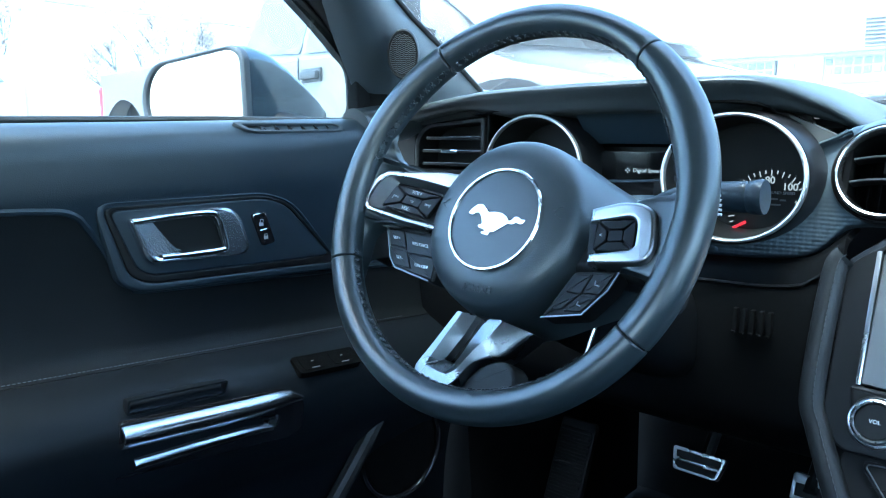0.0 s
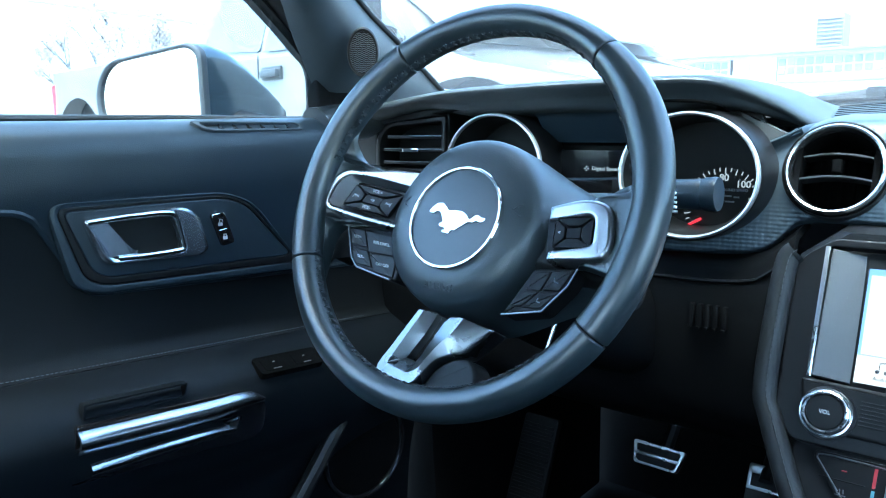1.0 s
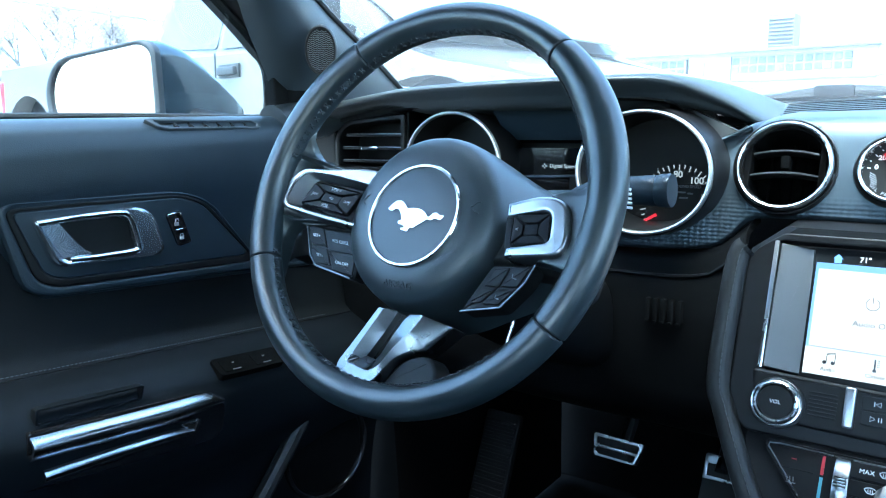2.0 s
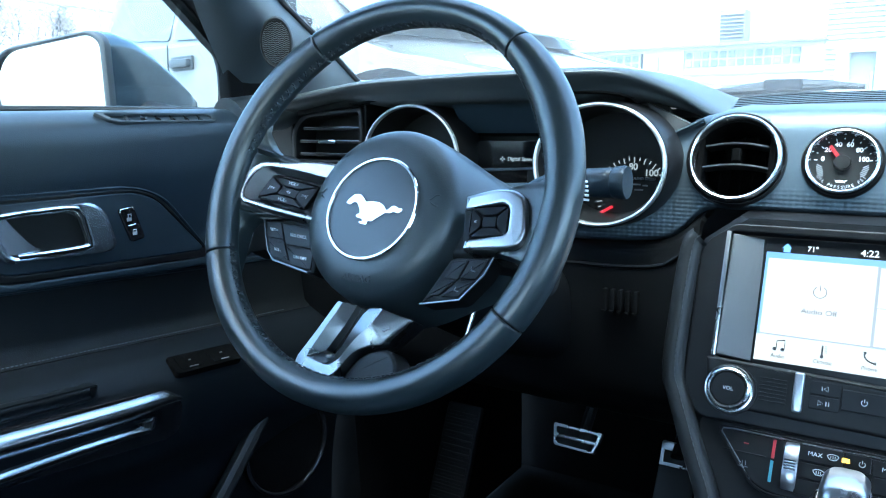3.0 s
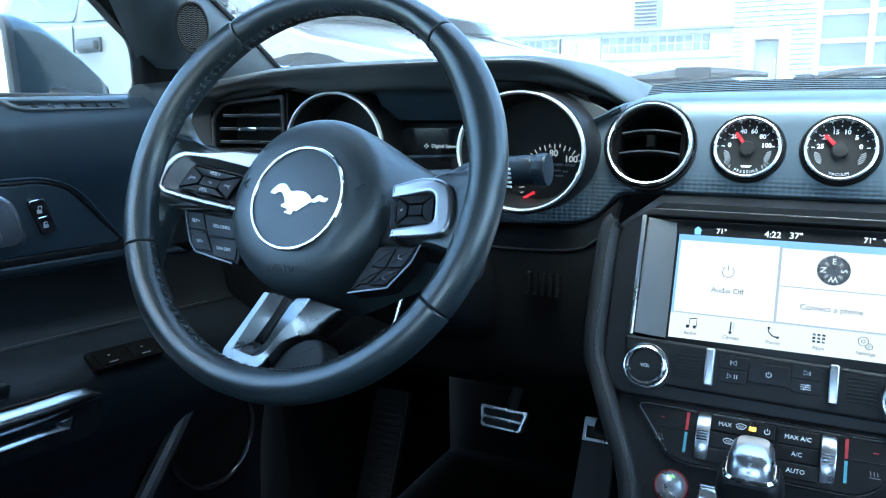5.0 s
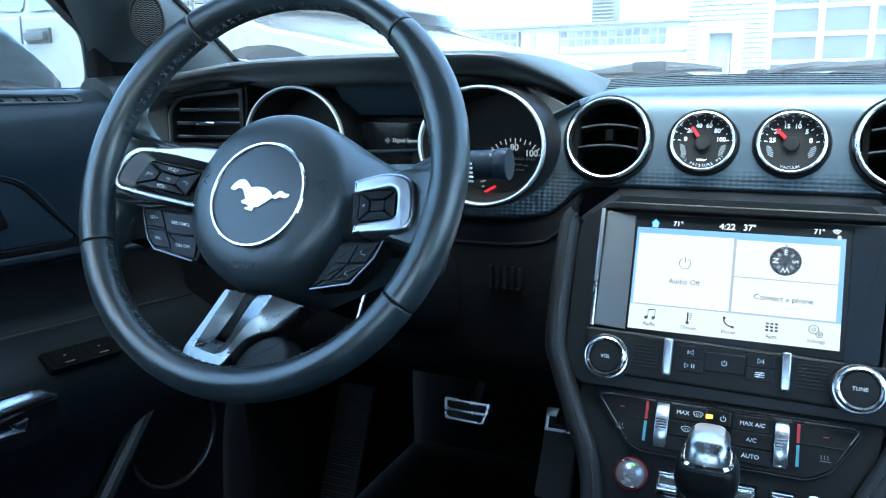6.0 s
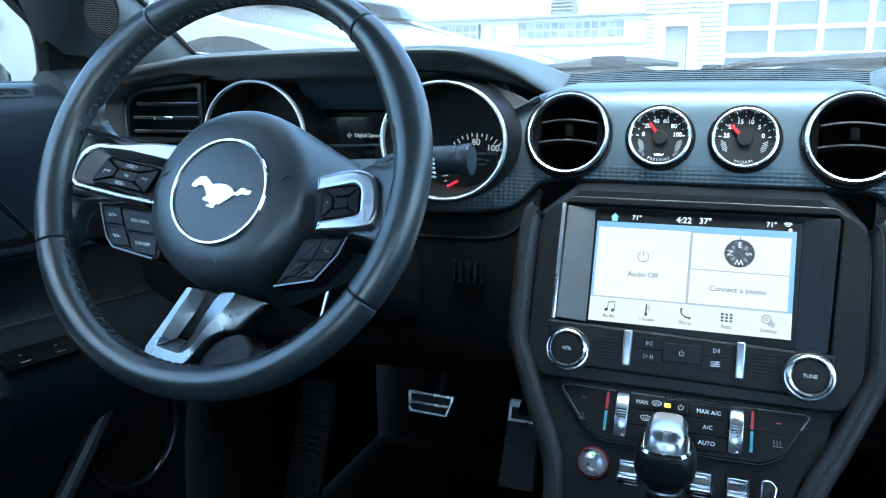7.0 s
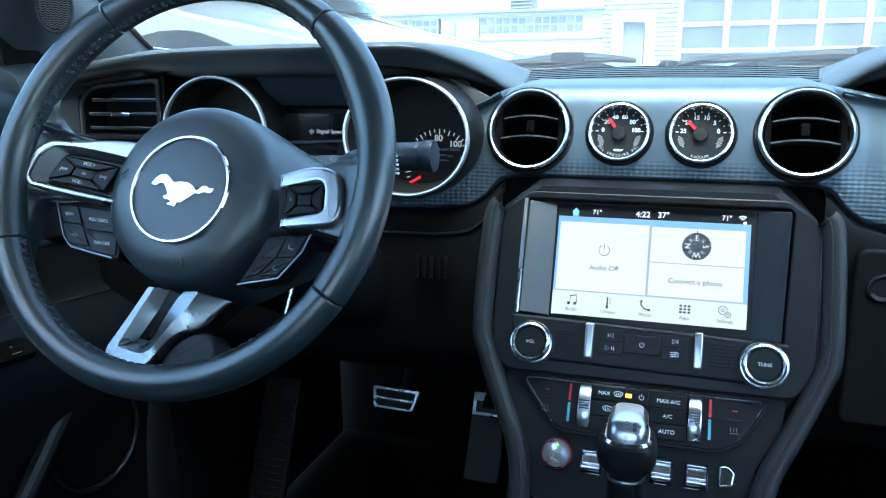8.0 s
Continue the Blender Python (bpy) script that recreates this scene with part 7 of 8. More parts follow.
def door_sill():
    bm = B()
    tube(bm, curve_pts([(-0.692, 0.20, 0.632), (-0.69, 0.18, 0.610), (-0.69, 0.09, 0.515), (-0.69, -0.05, 0.38), (-0.70, -0.25, 0.28), (-0.70, -0.6, 0.27)], 40), 0.011, 10)
    solid("door_opening_seal", bm, RUBBER, "grey-black rubber seal along the door opening", "seal")
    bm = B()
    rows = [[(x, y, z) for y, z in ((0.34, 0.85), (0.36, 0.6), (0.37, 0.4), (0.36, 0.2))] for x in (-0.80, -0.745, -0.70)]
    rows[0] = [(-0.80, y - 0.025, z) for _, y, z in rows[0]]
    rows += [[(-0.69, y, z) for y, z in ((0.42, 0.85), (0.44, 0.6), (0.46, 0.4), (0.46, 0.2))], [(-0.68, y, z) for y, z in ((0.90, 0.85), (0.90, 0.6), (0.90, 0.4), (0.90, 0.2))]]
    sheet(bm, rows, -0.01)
    solid("kick_panel", bm, SHADEBLACK, "black plastic kick panel in the footwell", "trim", "structure")


door_sill()


def side_mirror():
    e = thing("side_mirror", (-0.83, 0.19, 0.98), "grey-blue painted door mirror", "mirror")
    a, b = Vector((-1.040, 0.052, 1.04)), Vector((-0.868, 0.116, 1.04))
    X = (b - a).normalized()
    m = basis((a + b) / 2, X, (0, 0, 1))
    w = (b - a).length / 2
    def outline(k, dx=0.0, dy=0.0, ky=1.0):
        pts = [(-w + 0.004, -0.050), (w, -0.066), (w, 0.050), (w - 0.018, 0.062), (-w + 0.022, 0.042), (-w - 0.002, 0.0)]
        o = rpoly(pts, [0.03, 0.012, 0.02, 0.02, 0.03, 0.03], 6)
        return [(p[0] * k + dx, -0.066 + (p[1] * k + 0.066) * ky + dy) for p in o]
    # local z points to the viewer; the cap runs ahead of it
    loops = []
    for k, z, dx, dy, ky in ((0.93, 0.004, 0, 0, 1), (1.0, 0.0, 0, 0, 1), (1.02, -0.015, 0, 0, 1), (1.02, -0.045, 0.003, 0.0, 0.97), (0.98, -0.085, 0.008, 0.0, 0.86), (0.88, -0.125, 0.022, 0.002, 0.66), (0.72, -0.155, 0.040, 0.006, 0.46), (0.52, -0.175, 0.058, 0.010, 0.30), (0.25, -0.186, 0.075, 0.014, 0.16)):
        loops.append([(x, y, z) for x, y in outline(k, dx, dy, ky)])
    bm = B()
    rings(bm, loops, m)
    part("housing", bm, GUN, e, "grey-blue painted mirror cap")
    bm = B()
    hoop(bm, outline(1.0), outline(0.885), -0.004, 0.012, m, 0.006)
    part("rim", bm, GREYPLASTIC, e, "dark mirror rim")
    bm = B()
    rings(bm, [[(x, y, 0.003) for x, y in outline(0.93)], [(x, y, 0.0062) for x, y in outline(0.925)]], m)
    part("glass", bm, MIRROR, e, "mirror glass")
    bm = B()
    tube(bm, [(-0.91, 0.17, 1.0), (-0.85, 0.21, 0.985), (-0.79, 0.25, 0.985)], [0.03, 0.026, 0.03], 14, squash=0.6)
    part("foot", bm, PLASTIC, e, "black mirror foot")


side_mirror()


# ---- pedals and footwell ----
def pedals():
    e = thing("brake_pedal", (-0.42, 0.62, 0.45), "bright metal-faced brake pedal with rubber grips", "pedal", "pedals")
    m = basis((-0.419, 0.600, 0.450), (1, 0.0, -0.02), (0, 0.45, 0.89))
    bm = B()
    o = rpoly([(-0.036, -0.019), (0.034, -0.019), (0.043, 0.017), (-0.043, 0.017)], 0.005)
    prism(bm, o, -0.010, 0.0, m, 0.002)
    part("pad", bm, RUBBER, e)
    bm = B()
    hoop(bm, o, rpoly([(-0.032, -0.0155), (0.030, -0.0155), (0.037, 0.0120), (-0.038, 0.0120)], 0.004), -0.001, 0.004, m, 0.001)
    box(bm, (-0.037, -0.005, 0.0), (0.037, 0.001, 0.004), 0.001, m=m)
    part("metal_face", bm, ALU, e, "satin metal face")
    bm = B()
    tube(bm, [(-0.41, 0.61, 0.455), (-0.405, 0.66, 0.52), (-0.40, 0.70, 0.70)], 0.010, 8)
    part("arm", bm, PLASTIC, e)
    e = thing("accelerator_pedal", (-0.26, 0.62, 0.40), "bright metal-faced accelerator pedal", "pedal", "pedals")
    m = basis((-0.257, 0.600, 0.415), (1, 0, 0), (0, 0.45, 0.89))
    bm = B()
    prism(bm, rpoly([(-0.030, -0.085), (0.030, -0.085), (0.026, 0.062), (-0.026, 0.062)], 0.006), -0.010, 0.0, m, 0.002)
    part("pad", bm, RUBBER, e)
    bm = B()
    for v0, v1 in ((0.046, 0.060), (0.022, 0.027)):
        box(bm, (-0.025, v0, 0.0), (0.025, v1, 0.004), 0.001, m=m)
    box(bm, (-0.026, 0.022, 0.0), (-0.021, 0.058, 0.004), 0.001, m=m)
    part("metal_face", bm, ALU, e, "satin metal strips")
    bm = B()
    tube(bm, [(-0.257, 0.612, 0.45), (-0.257, 0.75, 0.56), (-0.257, 0.935, 0.60)], 0.010, 8)
    part("arm", bm, PLASTIC, e)
    bm = B()
    m = basis((-0.620, 0.52, 0.36), (1, 0, 0), (0, 0.42, 0.9))
    prism(bm, rpoly([(-0.034, -0.14), (0.034, -0.14), (0.034, 0.13), (-0.034, 0.13)], 0.008), -0.012, 0.0, m, 0.003)
    fr = thing("foot_rest", (-0.62, 0.52, 0.25), "black ribbed plastic foot rest", "foot rest")
    part("plate", bm, PLASTIC, fr)
    for k in range(22):
        bm = B()
        v = -0.13 + k * 0.0115
        box(bm, (-0.029, v - 0.003, 0), (0.029, v + 0.003, 0.0035), 0.001, m=m)
        part("rib", bm, SATIN, fr)


pedals()


# ---- outside ----
def ground():
    bm = B()
    rows = [[(x, y, 0.0) for x in (-600, -60, -15, 0, 15, 60, 600)] for y in (-600, -60, -15, 0, 15, 60, 600)]
    sheet(bm, rows)
    solid("ground", bm, LOT, "pale worn concrete parking lot", "ground", "structure")


LOT = surf("worn_concrete_lot", (0.34, 0.34, 0.335), 0.85, var=0.25, grain=25, coarse=0.5, bump=0.4, dist=0.004)
ground()


def wheel(parent, x, y, r, s):
    bm = B()
    m = basis((x, y, r), (0, 1, 0), (0, 0, 1)) if s > 0 else basis((x, y, r), (0, -1, 0), (0, 0, 1))
    lathe(bm, [(r * 0.62, -0.24), (r * 0.93, -0.24), (r, -0.20), (r, -0.03), (r * 0.93, 0.0), (r * 0.62, 0.0)], m, 40)
    t = part("tyre", bm, TYRE, parent, "dark grey tyre")
    bm = B()
    lathe(bm, [(r * 0.63, -0.20), (r * 0.63, -0.005), (r * 0.58, -0.02), (r * 0.5, -0.06), (0.10, -0.05), (0.08, -0.02), (0, -0.018)], m, 40)
    part("rim", bm, STEEL, t, "metal rim")


def pickup():
    """A tall silver pickup standing across the camera car's nose; local y runs to its nose, x=0 is its near flank."""
    e = thing("pickup_truck", (-3.10, 2.03, 0.0), "tall silver pickup truck parked crosswise nearby", "truck")
    M = Matrix(((-0.139, 0.990, 0, -3.10), (-0.990, -0.139, 0, 2.03), (0, 0, 1, 0), (0, 0, 0, 1)))
    W2 = 2.0
    arch = lambda cy, r: [(cy + r * math.cos(radians(t)), 0.53 + r * math.sin(radians(t))) for t in range(-4, 185, 9)]
    # flanks, each an outline with two arches, crowned outwards
    prof = [(-3.81, 0.62), (-3.83, 1.30), (-3.79, 1.47), (-1.03, 1.46), (-1.01, 1.36), (1.05, 1.325), (1.42, 1.215), (1.80, 1.14), (2.12, 1.06), (2.22, 0.96), (2.25, 0.60)] + arch(1.36, 0.64) + arch(-3.19, 0.71)
    for x0, s in ((0.0, -1), (-W2, 1)):
        bm = B()
        loops = []
        for dx, k in ((0.18, 0.0), (0.06, 0.0), (0.015, 0.0), (0.0, 0.015)):
            loops.append([(x0 + s * (dx + 0.05 * max(0.0, p[1] - 1.05)), p[0], p[1] - (k if p[1] > 1.1 else 0)) for p in prof])
        rings(bm, loops)
        part("flank", bm, SILVER, e, "silver painted flank", angle=25)
    bm = B()
    box(bm, (-W2 + 0.15, -3.75, 0.60), (-0.15, 2.15, 0.80), 0.02)
    for cy, r, zt in ((1.36, 0.66, 1.06), (-3.19, 0.70, 1.22)):
        box(bm, (-W2 + 0.16, cy - r, 0.50), (-0.16, cy + r, zt), 0.02)
    part("underbody", bm, RUBBER, e, "dark wheel wells and chassis")
    # bed
    bm = B()
    sheet(bm, [[(x, y, 1.0) for x in (-0.15, -W2 + 0.15)] for y in (-3.75, -0.85)], 0.03)
    part("bed_floor", bm, PLASTIC, e, "dark load bed")
    bm = B()
    box(bm, (-W2 + 0.12, -3.83, 0.72), (-0.12, -3.75, 1.46), 0.02)
    part("tailgate", bm, SILVER, e, "silver tailgate")
    for x in (-0.10, -W2 + 0.10):
        bm = B()
        box(bm, (x - 0.085, -3.865, 0.92), (x + 0.095, -3.75, 1.36), 0.03)
        part("tail_light", bm, TAIL, e, "tall red tail light")
    bm = B()
    box(bm, (-W2 + 0.05, -4.01, 0.60), (-0.05, -3.81, 0.78), 0.03)
    part("rear_bumper", bm, STEEL, e, "metal rear bumper")
    # cab: lower ring on the flanks, pillars leaning in to the roof
    bm = B()
    loops = []
    for z, ya, yb, ins in ((1.33, -1.00, 1.10, 0.03), (1.45, -0.985, 0.98, 0.06), (1.66, -0.91, 0.62, 0.13), (1.86, -0.80, 0.30, 0.21), (1.95, -0.62, 0.12, 0.32)):
        loops.append([(-W2 + ins, ya, z), (-ins, ya, z), (-ins, yb, z), (-W2 + ins, yb, z)])
    rings(bm, loops)
    part("cab", bm, SILVER, e, "silver cab", angle=20)
    def pane(name, ya, yb, y1a, y1b):
        bm = B()
        o = rpoly([(ya, max(1.335, 1.355 - 0.063 * ya)), (yb, max(1.335, 1.355 - 0.063 * yb)), (y1b, 1.82), (y1a, 1.82)], 0.03)
        rings(bm, [[(-0.035 - (p[1] - 1.33) * 0.335 + q, p[0], p[1]) for p in o] for q in (0.0, 0.018)])
        return part(name, bm, TINTED, e, "blue-tinted side window")
    pane("side_window", -0.93, -0.21, -0.76, -0.20)
    pane("side_window", -0.16, 1.00, -0.15, 0.36)
    bm = B()
    sheet(bm, [[(x, 1.13 - 0.80 * t + 0.10 * (1 - ((x + 1) / 0.9) ** 2) * (1 - t), 1.37 + 0.47 * t) for x in np.linspace(-W2 + 0.12 + 0.12 * t, -0.12 - 0.12 * t, 9)] for t in np.linspace(0, 1, 5)], 0.01)
    part("windscreen", bm, SCREENGLASS, e, "sky-lit windscreen")
    # hood with a raised centre
    bm = B()
    rows = []
    for y, z in ((1.02, 1.325), (1.25, 1.26), (1.6, 1.175), (1.95, 1.105), (2.15, 1.03), (2.22, 0.95)):
        rows.append([(x, y + 0.03 * (1 - ((x + 1) / 0.98) ** 2), z + 0.02 * max(0.0, 1 - ((x + 1) / 0.75) ** 4) - 0.012 * abs(x + 1)) for x in np.linspace(-W2 + 0.03, -0.03, 17)])
    sheet(bm, rows, 0.02)
    part("hood", bm, SILVER, e, "silver hood with a raised centre")
    bm = B()
    tube(bm, [(-0.10, 1.20, 1.375), (-0.45, 1.27, 1.395), (-0.85, 1.28, 1.400)], [0.012, 0.010, 0.007], 8)
    tube(bm, [(-0.30, 1.26, 1.395), (-0.22, 1.14, 1.44)], 0.006, 6)
    part("wiper", bm, PLASTIC, e, "black wiper at the windscreen's foot")
    bm = B()
    box(bm, (-W2 + 0.30, 2.18, 0.72), (-0.30, 2.27, 0.98), 0.03)
    part("grille", bm, PLASTIC, e, "dark grille")
    for x in (-0.16, -W2 + 0.16):
        bm = B()
        box(bm, (x - 0.13, 2.08, 0.86), (x + 0.13, 2.27, 1.02), 0.04)
        part("headlight", bm, CLEARISH, e, "clear headlight")
    bm = B()
    box(bm, (-W2 + 0.05, 2.20, 0.52), (-0.05, 2.36, 0.74), 0.04)
    part("bumper", bm, STEEL, e, "metal front bumper")
    bm = B()
    box(bm, (-0.020, -0.135, 1.224), (0.030, 0.035, 1.266), 0.014)
    part("handle", bm, GREYPLASTIC, e, "grey door handle")
    bm = B()
    box(bm, (-0.012, -0.145, 1.212), (0.0035, 0.045, 1.280), 0.002)
    part("handle_cup", bm, GREYPLASTIC, e)
    for y in (-0.97, -0.20, 1.02):
        bm = B()
        tube(bm, [(0.001, y, 0.66), (0.001, y, 1.08), (-0.013, y, 1.345)], 0.004, 6)
        part("door_gap", bm, GREYPLASTIC, e)
    bm = B()
    box(bm, (0.06, 0.86, 1.33), (0.30, 0.98, 1.62), 0.04)
    tube(bm, [(-0.04, 0.92, 1.36), (0.10, 0.92, 1.38)], 0.03, 8)
    part("wing_mirror", bm, PLASTIC, e, "black wing mirror")
    for y in (1.36, -3.19):
        wheel(e, -0.05, y, 0.43, 1)
        wheel(e, -W2 + 0.05, y, 0.43, -1)
    for ob in e.children_recursive:
        ob.data.transform(M)


TAIL = surf("red_tail_light", (0.55, 0.03, 0.04), 0.15, var=0.1, grain=50, coarse=6, bump=0.0)
CLEARISH = surf("headlight_plastic", (0.6, 0.62, 0.64), 0.15, var=0.1, grain=40, coarse=6, bump=0.0)
pickup()


def van(x, y, turn, paint, label, name="parked_van"):
    """A tall van, nose along its local y."""
    e = thing(name, (x, y, 0), label, "car")
    M = Matrix.Translation((x, y, 0)) @ Matrix.Rotation(radians(turn), 4, 'Z') @ Matrix.Scale(1.4, 4)
    def put(nm, bm, mat, lab="", parent=None):
        bmesh.ops.transform(bm, matrix=M, verts=bm.verts[:])
        return part(nm, bm, mat, parent or e, lab)
    bm = B()
    for s in (-1, 1):
        arch = lambda cy: [(cy + 0.40 * math.cos(radians(a)), 0.38 + 0.40 * math.sin(radians(a))) for a in range(0, 181, 15)]
        prof = [(-2.25, 0.45), (-2.32, 0.75), (-2.28, 1.08), (1.0, 1.10), (1.95, 1.02), (2.25, 0.86), (2.3, 0.5), (1.85, 0.35)] + arch(1.40) + [(-0.9, 0.32)] + arch(-1.40) + [(-1.9, 0.38)]
        loops = [[(sx, p[0], p[1]) for p in prof] for sx in (0.0, s * 0.85, s * 0.93)]
        rings(bm, loops)
    put("body", bm, paint, "painted body")
    bm = B()
    loops = []
    for z, ya, yb, w in ((1.06, -2.25, 1.05, 0.88), (1.35, -2.15, 0.65, 0.80), (1.62, -1.95, 0.15, 0.70), (1.70, -1.7, -0.1, 0.60)):
        loops.append([(-w, ya, z), (w, ya, z), (w, yb, z), (-w, yb, z)])
    rings(bm, loops)
    put("cabin", bm, paint)
    for s in (-1, 1):
        for ya, yb in ((-2.0, -1.03), (-0.98, -0.06), (-0.01, 0.60)):
            bm = B()
            g = [[(s * (0.872 - 0.20 * t + 0.014), ya + 0.08 * t, 1.12 + 0.42 * t), (s * (0.872 - 0.20 * t + 0.014), yb - (0.25 if yb > 0.3 else 0.0) * t, 1.12 + 0.42 * t)] for t in (0, 0.5, 1)]
            sheet(bm, g, 0.01)
            put("side_window", bm, TINTED, "tinted window")
        for yy in (-1.40, 1.40):
            bm = B()
            m = basis((s * 0.92, yy, 0.36), (0, s, 0), (0, 0, 1))
            lathe(bm, [(0.22, -0.2), (0.33, -0.2), (0.36, -0.17), (0.36, -0.03), (0.33, 0), (0.22, 0)], m, 32)
            t = put("tyre", bm, RUBBER, "black tyre")
            bm = B()
            lathe(bm, [(0.225, -0.15), (0.225, -0.01), (0.2, -0.03), (0.08, -0.04), (0, -0.03)], m, 32)
            put("rim", bm, STEEL, "metal rim", t)
        bm = B()
        box(bm, (s * 0.83 - 0.10, -2.36, 0.80), (s * 0.83 + 0.10, -2.22, 1.15), 0.03)
        put("tail_light", bm, TAIL, "red tail light")
    bm = B()
    sheet(bm, [[(x_, -2.30 + 0.12 * t, 1.12 + 0.40 * t) for x_ in (-0.72 + 0.1 * t, 0, 0.72 - 0.1 * t)] for t in (0, 0.5, 1)], -0.01)
    put("rear_window", bm, TINTED, "tinted rear window")
    bm = B()
    box(bm, (-0.85, -2.42, 0.42), (0.85, -2.25, 0.66), 0.04)
    put("bumper", bm, PLASTIC, "dark rear bumper")


van(-11.3, 2.0, 0, WHITEPAINT, "white van with blue windows behind the fence")


def fence():
    e = thing("chain_link_fence", (-13, 4, 0), "galvanised chain-link fence with steel posts", "fence")
    a, b = Vector((-8.6, -0.5, 0)), Vector((-10.4, 9.0, 0))
    d = (b - a).normalized()
    L = (b - a).length
    for s in (0.0, 3.30, 3.52, 6.6, L):
        bm = B()
        p = a + d * s
        tube(bm, [p, p + Vector((0, 0, 2.55))], 0.04, 10)
        lathe(bm, [(0.045, 2.55), (0.03, 2.60), (0, 2.61)], Matrix.Translation(p), 12)
        part("post", bm, STEEL, e, "steel post")
    for z in (2.45,):
        bm = B()
        tube(bm, [a + Vector((0, 0, z)), b + Vector((0, 0, z))], 0.022, 8)
        part("rail", bm, STEEL, e, "top rail")
    bm = B()
    pitch = 0.075
    n = int(L / pitch)
    def wire(p, q):
        v = (q - p).normalized()
        n1 = v.cross(Vector((1, 0, 0))).normalized() * 0.0024
        n2 = v.cross(n1).normalized() * 0.0024
        vs = [bm.verts.new(c + o) for c in (p, q) for o in (n1, -n1 * 0.5 + n2 * 0.87, -n1 * 0.5 - n2 * 0.87)]
        for i in range(3):
            j = (i + 1) % 3
            bm.faces.new((vs[i], vs[j], vs[3 + j], vs[3 + i]))
    H = 2.4
    for k in range(-int(H / pitch), n + int(H / pitch)):
        for s in (1, -1):
            s0, s1 = k * pitch, k * pitch + s * H
            z0, z1 = 0.05, 0.05 + H
            lo, hi = (s0, z0), (s1, z1)
            def clip(sv):
                t = (sv - s0) / (s1 - s0)
                return (sv, z0 + (z1 - z0) * t)
            pts = [lo, hi]
            if s0 < 0:
                pts[0] = clip(0)
            if s0 > L:
                pts[0] = clip(L)
            if s1 < 0:
                pts[1] = clip(0)
            if s1 > L:
                pts[1] = clip(L)
            if (s0 < 0 and s1 < 0) or (s0 > L and s1 > L):
                continue
            wire(a + d * pts[0][0] + Vector((0, 0, pts[0][1])), a + d * pts[1][0] + Vector((0, 0, pts[1][1])))
    part("mesh", bm, STEEL, e, "woven wire mesh", smooth=False)


fence()


def bare_tree(x, y, h, seed, n_leaf=5200):
    rnd = random.Random(seed)
    e = thing("tree", (x, y, 0), "winter tree with thin grey branches and sparse dry leaves", "tree", "trees beyond the fence")
    bm = B()
    tips = []
    def grow(p, v, L, r, depth):
        pts = [p]
        q, d = p.copy(), v.copy()
        for k in range(4):
            d = (d + Vector((rnd.uniform(-.15, .15), rnd.uniform(-.15, .15), rnd.uniform(-.02, .12)))).normalized()
            q = q + d * L / 4
            pts.append(q.copy())
        tube(bm, pts, [r, r * 0.88, r * 0.76, r * 0.66, r * 0.55], 6 if depth < 2 else 4)
        if depth == 4:
            tips.append((pts[2], pts[-1]))
            return
        for k in range(3 if depth < 3 else 4):
            a = rnd.uniform(0, 6.28)
            sp = rnd.uniform(0.35, 0.75)
            nd = (d + Vector((math.cos(a) * sp, math.sin(a) * sp, rnd.uniform(-0.1, 0.25)))).normalized()
            grow(pts[rnd.choice((2, 3, 4))], nd, L * rnd.uniform(0.55, 0.75), r * 0.55, depth + 1)
    grow(Vector((x, y, 0)), Vector((0, 0, 1)), h * 0.36, h * 0.018, 0)
    part("trunk", bm, BARK, e, "grey branching trunk")
    verts, faces = [], []
    for k in range(n_leaf):
        a, b = rnd.choice(tips)
        c = a.lerp(b, rnd.random()) + Vector((rnd.gauss(0, .12), rnd.gauss(0, .12), rnd.gauss(0, .12)))
        u = Vector((rnd.gauss(0, 1), rnd.gauss(0, 1), rnd.gauss(0, 1))).normalized() * rnd.uniform(0.03, 0.07)
        w = u.cross(Vector((rnd.gauss(0, 1), rnd.gauss(0, 1), rnd.gauss(0, 1)))).normalized() * 0.026
        i = len(verts)
        verts += [c - u, c + w, c + u, c - w]
        faces.append((i, i + 1, i + 2, i + 3))
    me = bpy.data.meshes.new("crown")
    me.from_pydata([tuple(v) for v in verts], [], faces)
    part("crown", me, DRYLEAF, e, "sparse dry leaves")


for k, (x, y, h) in enumerate(((-25.5, 12.0, 6.6), (-25.0, 13.6, 6.9), (-27.0, 8.0, 6.0), (-26.5, 14.4, 6.2))):
    bare_tree(x, y, h, 11 + k)


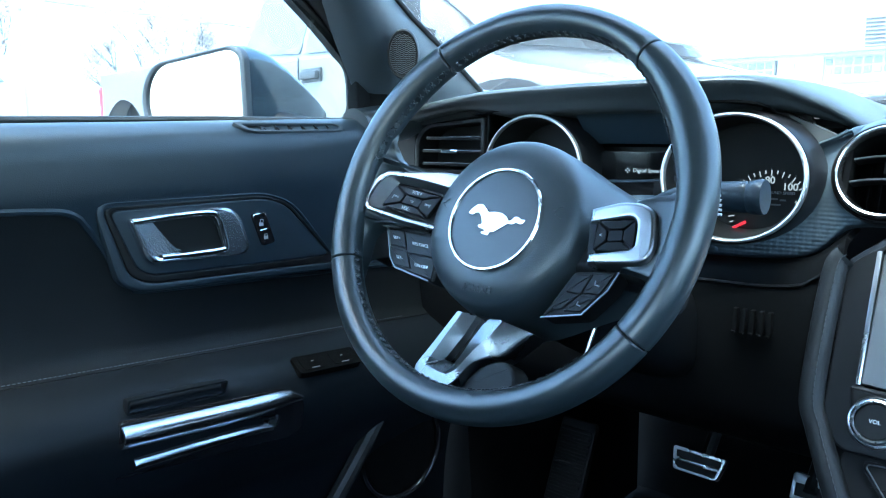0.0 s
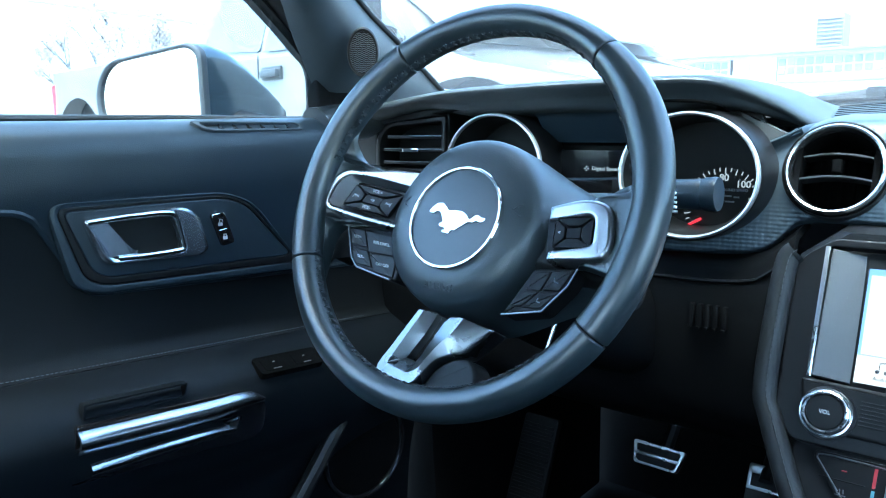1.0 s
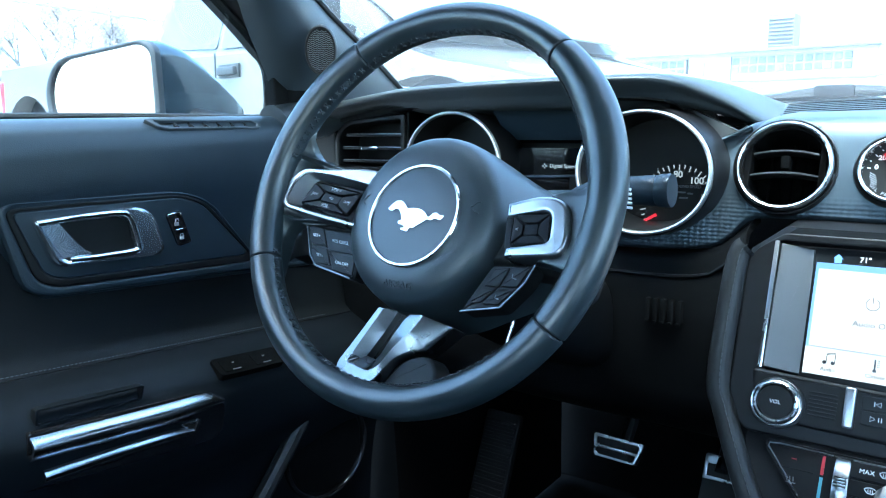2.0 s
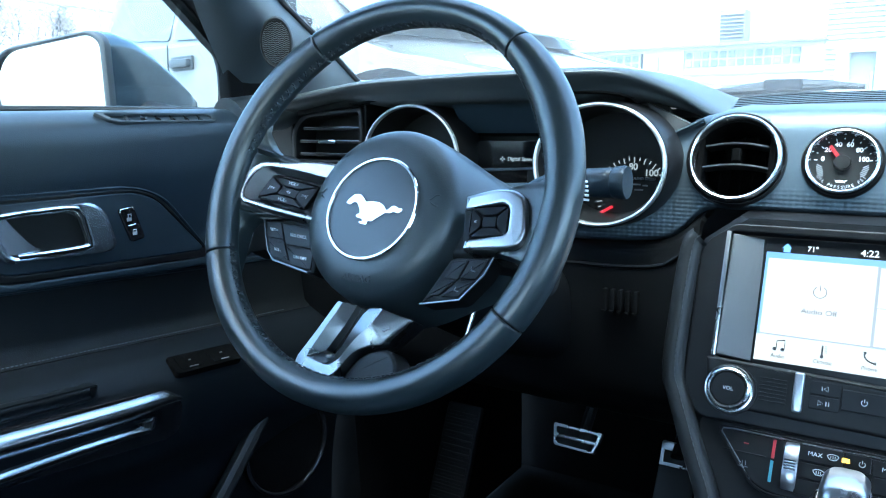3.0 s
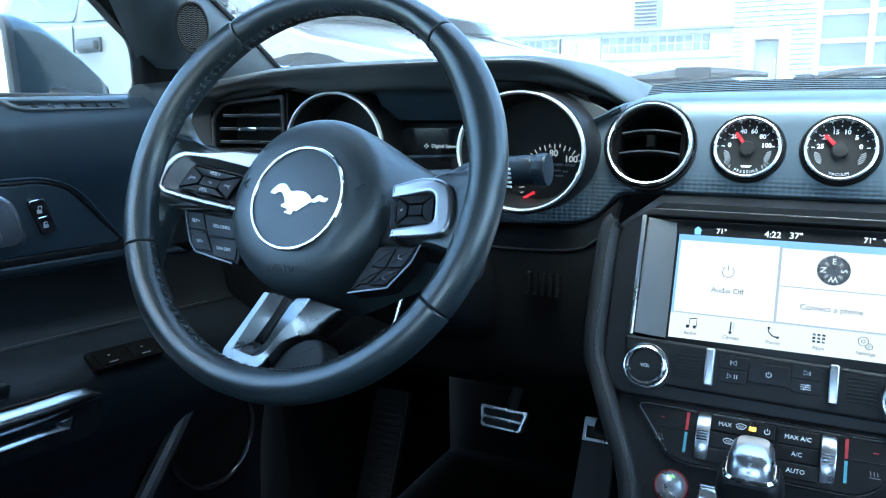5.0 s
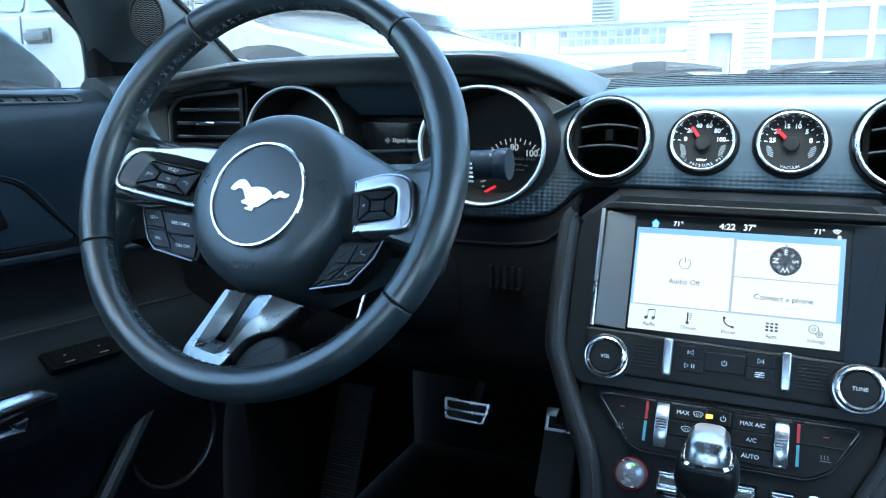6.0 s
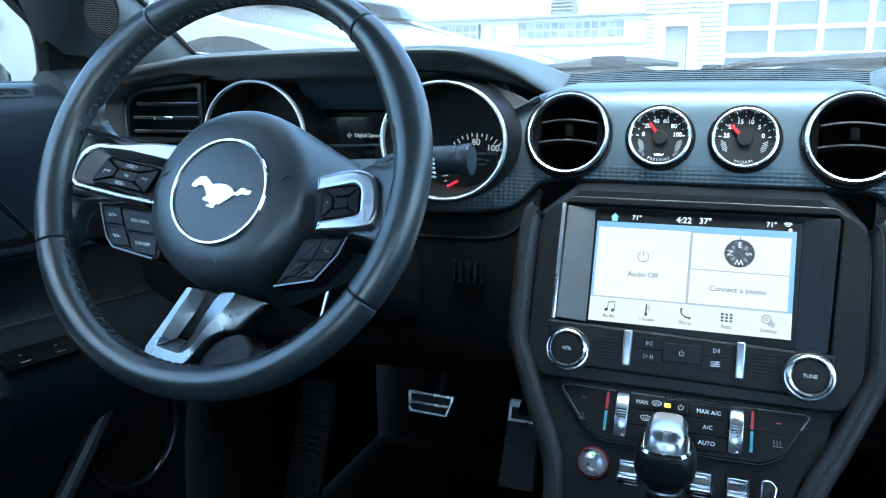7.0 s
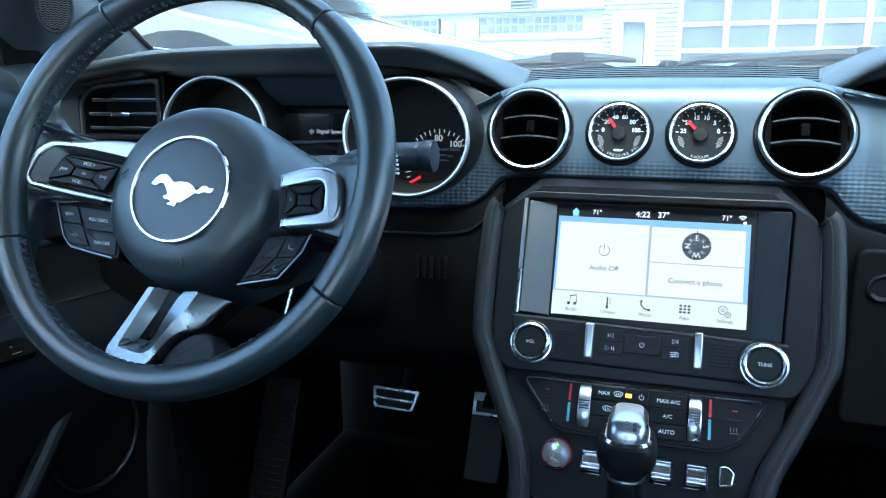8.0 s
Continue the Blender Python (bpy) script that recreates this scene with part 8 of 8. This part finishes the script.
# ---- building across the lot ----
def building():
    Y = 16.0
    e = thing("workshop_building", (0, Y, 0), "pale workshop building with glass-block windows and garage doors", "building")
    # low wing: wall with an opening for the glass blocks
    def wall(name, x0, x1, z0, z1, mat, y=Y, depth=0.25, label=""):
        bm = B()
        box(bm, (x0, y, z0), (x1, y + depth, z1), 0.005)
        return part(name, bm, mat, e, label)
    wall("low_wall", -16, -1.66, 0, 1.62, STUCCO, label="pale painted low wall")
    wall("upper_wall", -16, -7.12, 1.62, 2.20, STUCCO)
    wall("upper_wall", -5.25, -4.37, 1.62, 2.20, STUCCO)
    wall("upper_wall", -2.08, -1.66, 1.62, 2.20, STUCCO)
    wall("lintel", -16, -1.66, 2.12, 2.20, STUCCO, y=Y - 0.004)
    bm = B()
    box(bm, (-16.1, Y - 0.12, 2.20), (-1.62, Y + 6, 2.26), 0.01)
    part("roof", bm, DARKMETAL, e, "thin roof edge")
    bm = B()
    box(bm, (-16, Y - 0.03, 1.60), (-1.66, Y, 1.63), 0.004)
    part("ledge", bm, DARKMETAL, e)
    # glass blocks
    for x0, n in ((-4.36, 13), (-7.10, 10)):
        for i in range(n):
            for j in range(2):
                bm = B()
                cx, cz = x0 + 0.0875 + 0.175 * i, 1.845 + 0.175 * j
                m = basis((cx, Y + 0.02, cz), (1, 0, 0), (0, 0, 1))
                prism(bm, rpoly([(-0.066, -0.066), (0.066, -0.066), (0.066, 0.066), (-0.066, 0.066)], 0.012, 2), -0.08, 0.0, m, 0.010)
                part("glass_block", bm, BLOCK if (i * 7 + j * 3) % 5 else BLOCK2, e)
        bm = B()
        box(bm, (x0, Y + 0.05, 1.63), (x0 + 0.175 * n + 0.02, Y + 0.2, 2.12))
        part("block_backing", bm, STUCCO, e)
    # louvred unit on the low roof
    bm = B()
    box(bm, (-3.93, Y + 1.2, 2.26), (-3.40, Y + 1.9, 3.06), 0.01)
    lv = part("roof_vent", bm, DARKMETAL, e, "louvred roof vent")
    bm = B()
    box(bm, (-4.00, Y + 1.12, 2.26), (-3.32, Y + 1.98, 2.34), 0.01)
    part("base", bm, DARKMETAL, lv)
    for k in range(8):
        bm = B()
        z = 2.42 + k * 0.08
        rings(bm, [[(x, Y + 1.20, z), (x, Y + 1.14, z - 0.04), (x, Y + 1.14, z - 0.03), (x, Y + 1.20, z + 0.015)] for x in (-3.91, -3.42)])
        part("louvre", bm, DARKMETAL, lv)
    # upright post by the road side
    bm = B()
    box(bm, (-4.745, Y - 1.0, 0), (-4.625, Y - 0.9, 1.97), 0.01)
    part("pier", bm, DARKMETAL, e, "grey pier before the wall")
    # tall block with lap siding and a doorway
    wall("tall_wall", -1.66, -1.22, 0, 5.2, SIDING, label="white lap siding")
    wall("tall_wall", -0.74, -0.13, 0, 5.2, SIDING)
    wall("tall_wall", -1.22, -0.74, 1.98, 5.2, SIDING)
    for x0, x1, zb in ((-1.66, -1.46, 0.3), (-0.575, -0.13, 0.3), (-1.46, -0.575, 2.11)):
        z = zb
        while z < 5.1:
            bm = B()
            rings(bm, [[(x, Y, z), (x, Y - 0.050, z), (x, Y - 0.046, z + 0.010), (x, Y - 0.006, z + 0.088), (x, Y, z + 0.09)] for x in (x0, x1)])
            part("siding_board", bm, SIDING, e)
            z += 0.095
    bm = B()
    hoop(bm, [(-1.46, 0.0), (-0.575, 0.0), (-0.575, 2.11), (-1.46, 2.11)], [(-1.24, 0.0), (-0.78, 0.0), (-0.78, 1.925), (-1.24, 1.925)], -0.02, 0.06, basis((0, Y - 0.03, 0), (1, 0, 0), (0, 0, 1)))
    dr = part("door_frame", bm, STUCCO, e, "white door frame")
    bm = B()
    box(bm, (-1.24, Y + 0.08, 0), (-0.78, Y + 0.12, 1.95), 0.005)
    part("door", bm, DOORGREY, e, "pale grey door")
    bm = B()
    box(bm, (-0.86, Y + 0.05, 1.0), (-0.82, Y + 0.10, 1.55), 0.005)
    part("door_closer", bm, STEEL, e)
    # glazed garage doors
    wall("garage_head", -0.13, 9.5, 2.95, 5.2, SIDING)
    wall("garage_end", 9.3, 9.5, 0, 2.95, SIDING)
    cols = [-0.11, 0.80, 1.67, 2.52, 3.36, 4.2, 5.0, 5.9, 6.8, 7.7, 8.5, 9.3]
    rowsz = [0.0, 0.42, 0.86, 1.32, 1.84, 2.38, 2.95]
    for x in cols:
        wall("mullion", x - 0.06, x + 0.06, 0, 2.95, SIDING, y=Y + 0.02, depth=0.10)
    for z in rowsz:
        wall("transom", -0.13, 9.3, z - 0.045, z + 0.045, SIDING, y=Y + 0.026, depth=0.09)
    for a, b in zip(cols, cols[1:]):
        for c, d in zip(rowsz, rowsz[1:]):
            bm = B()
            box(bm, (a + 0.05, Y + 0.06, c + 0.04), (b - 0.05, Y + 0.075, d - 0.04))
            part("pane", bm, PANE, e, "pale reflecting pane")
    wall("back_wall", -16, 9.5, 0, 2.2, STUCCO, y=Y + 5.8)


BLOCK = surf("glass_block", (0.150, 0.165, 0.165), 0.3, var=0.25, grain=30, coarse=3, bump=0.3, dist=0.004)
BLOCK2 = surf("pale_glass_block", (0.22, 0.235, 0.235), 0.3, var=0.2, grain=30, coarse=3, bump=0.3, dist=0.004)
DOORGREY = surf("grey_door_paint", (0.26, 0.265, 0.25), 0.5, var=0.08, grain=20, coarse=2, bump=0.05)
DARKMETAL = surf("weathered_grey_metal", (0.20, 0.20, 0.195), 0.6, var=0.2, grain=30, coarse=3, bump=0.2, dist=0.002)
PANE = surf("pale_pane", (0.115, 0.125, 0.125), 0.15, var=0.3, grain=2.5, coarse=0.9, bump=0.0)
building()
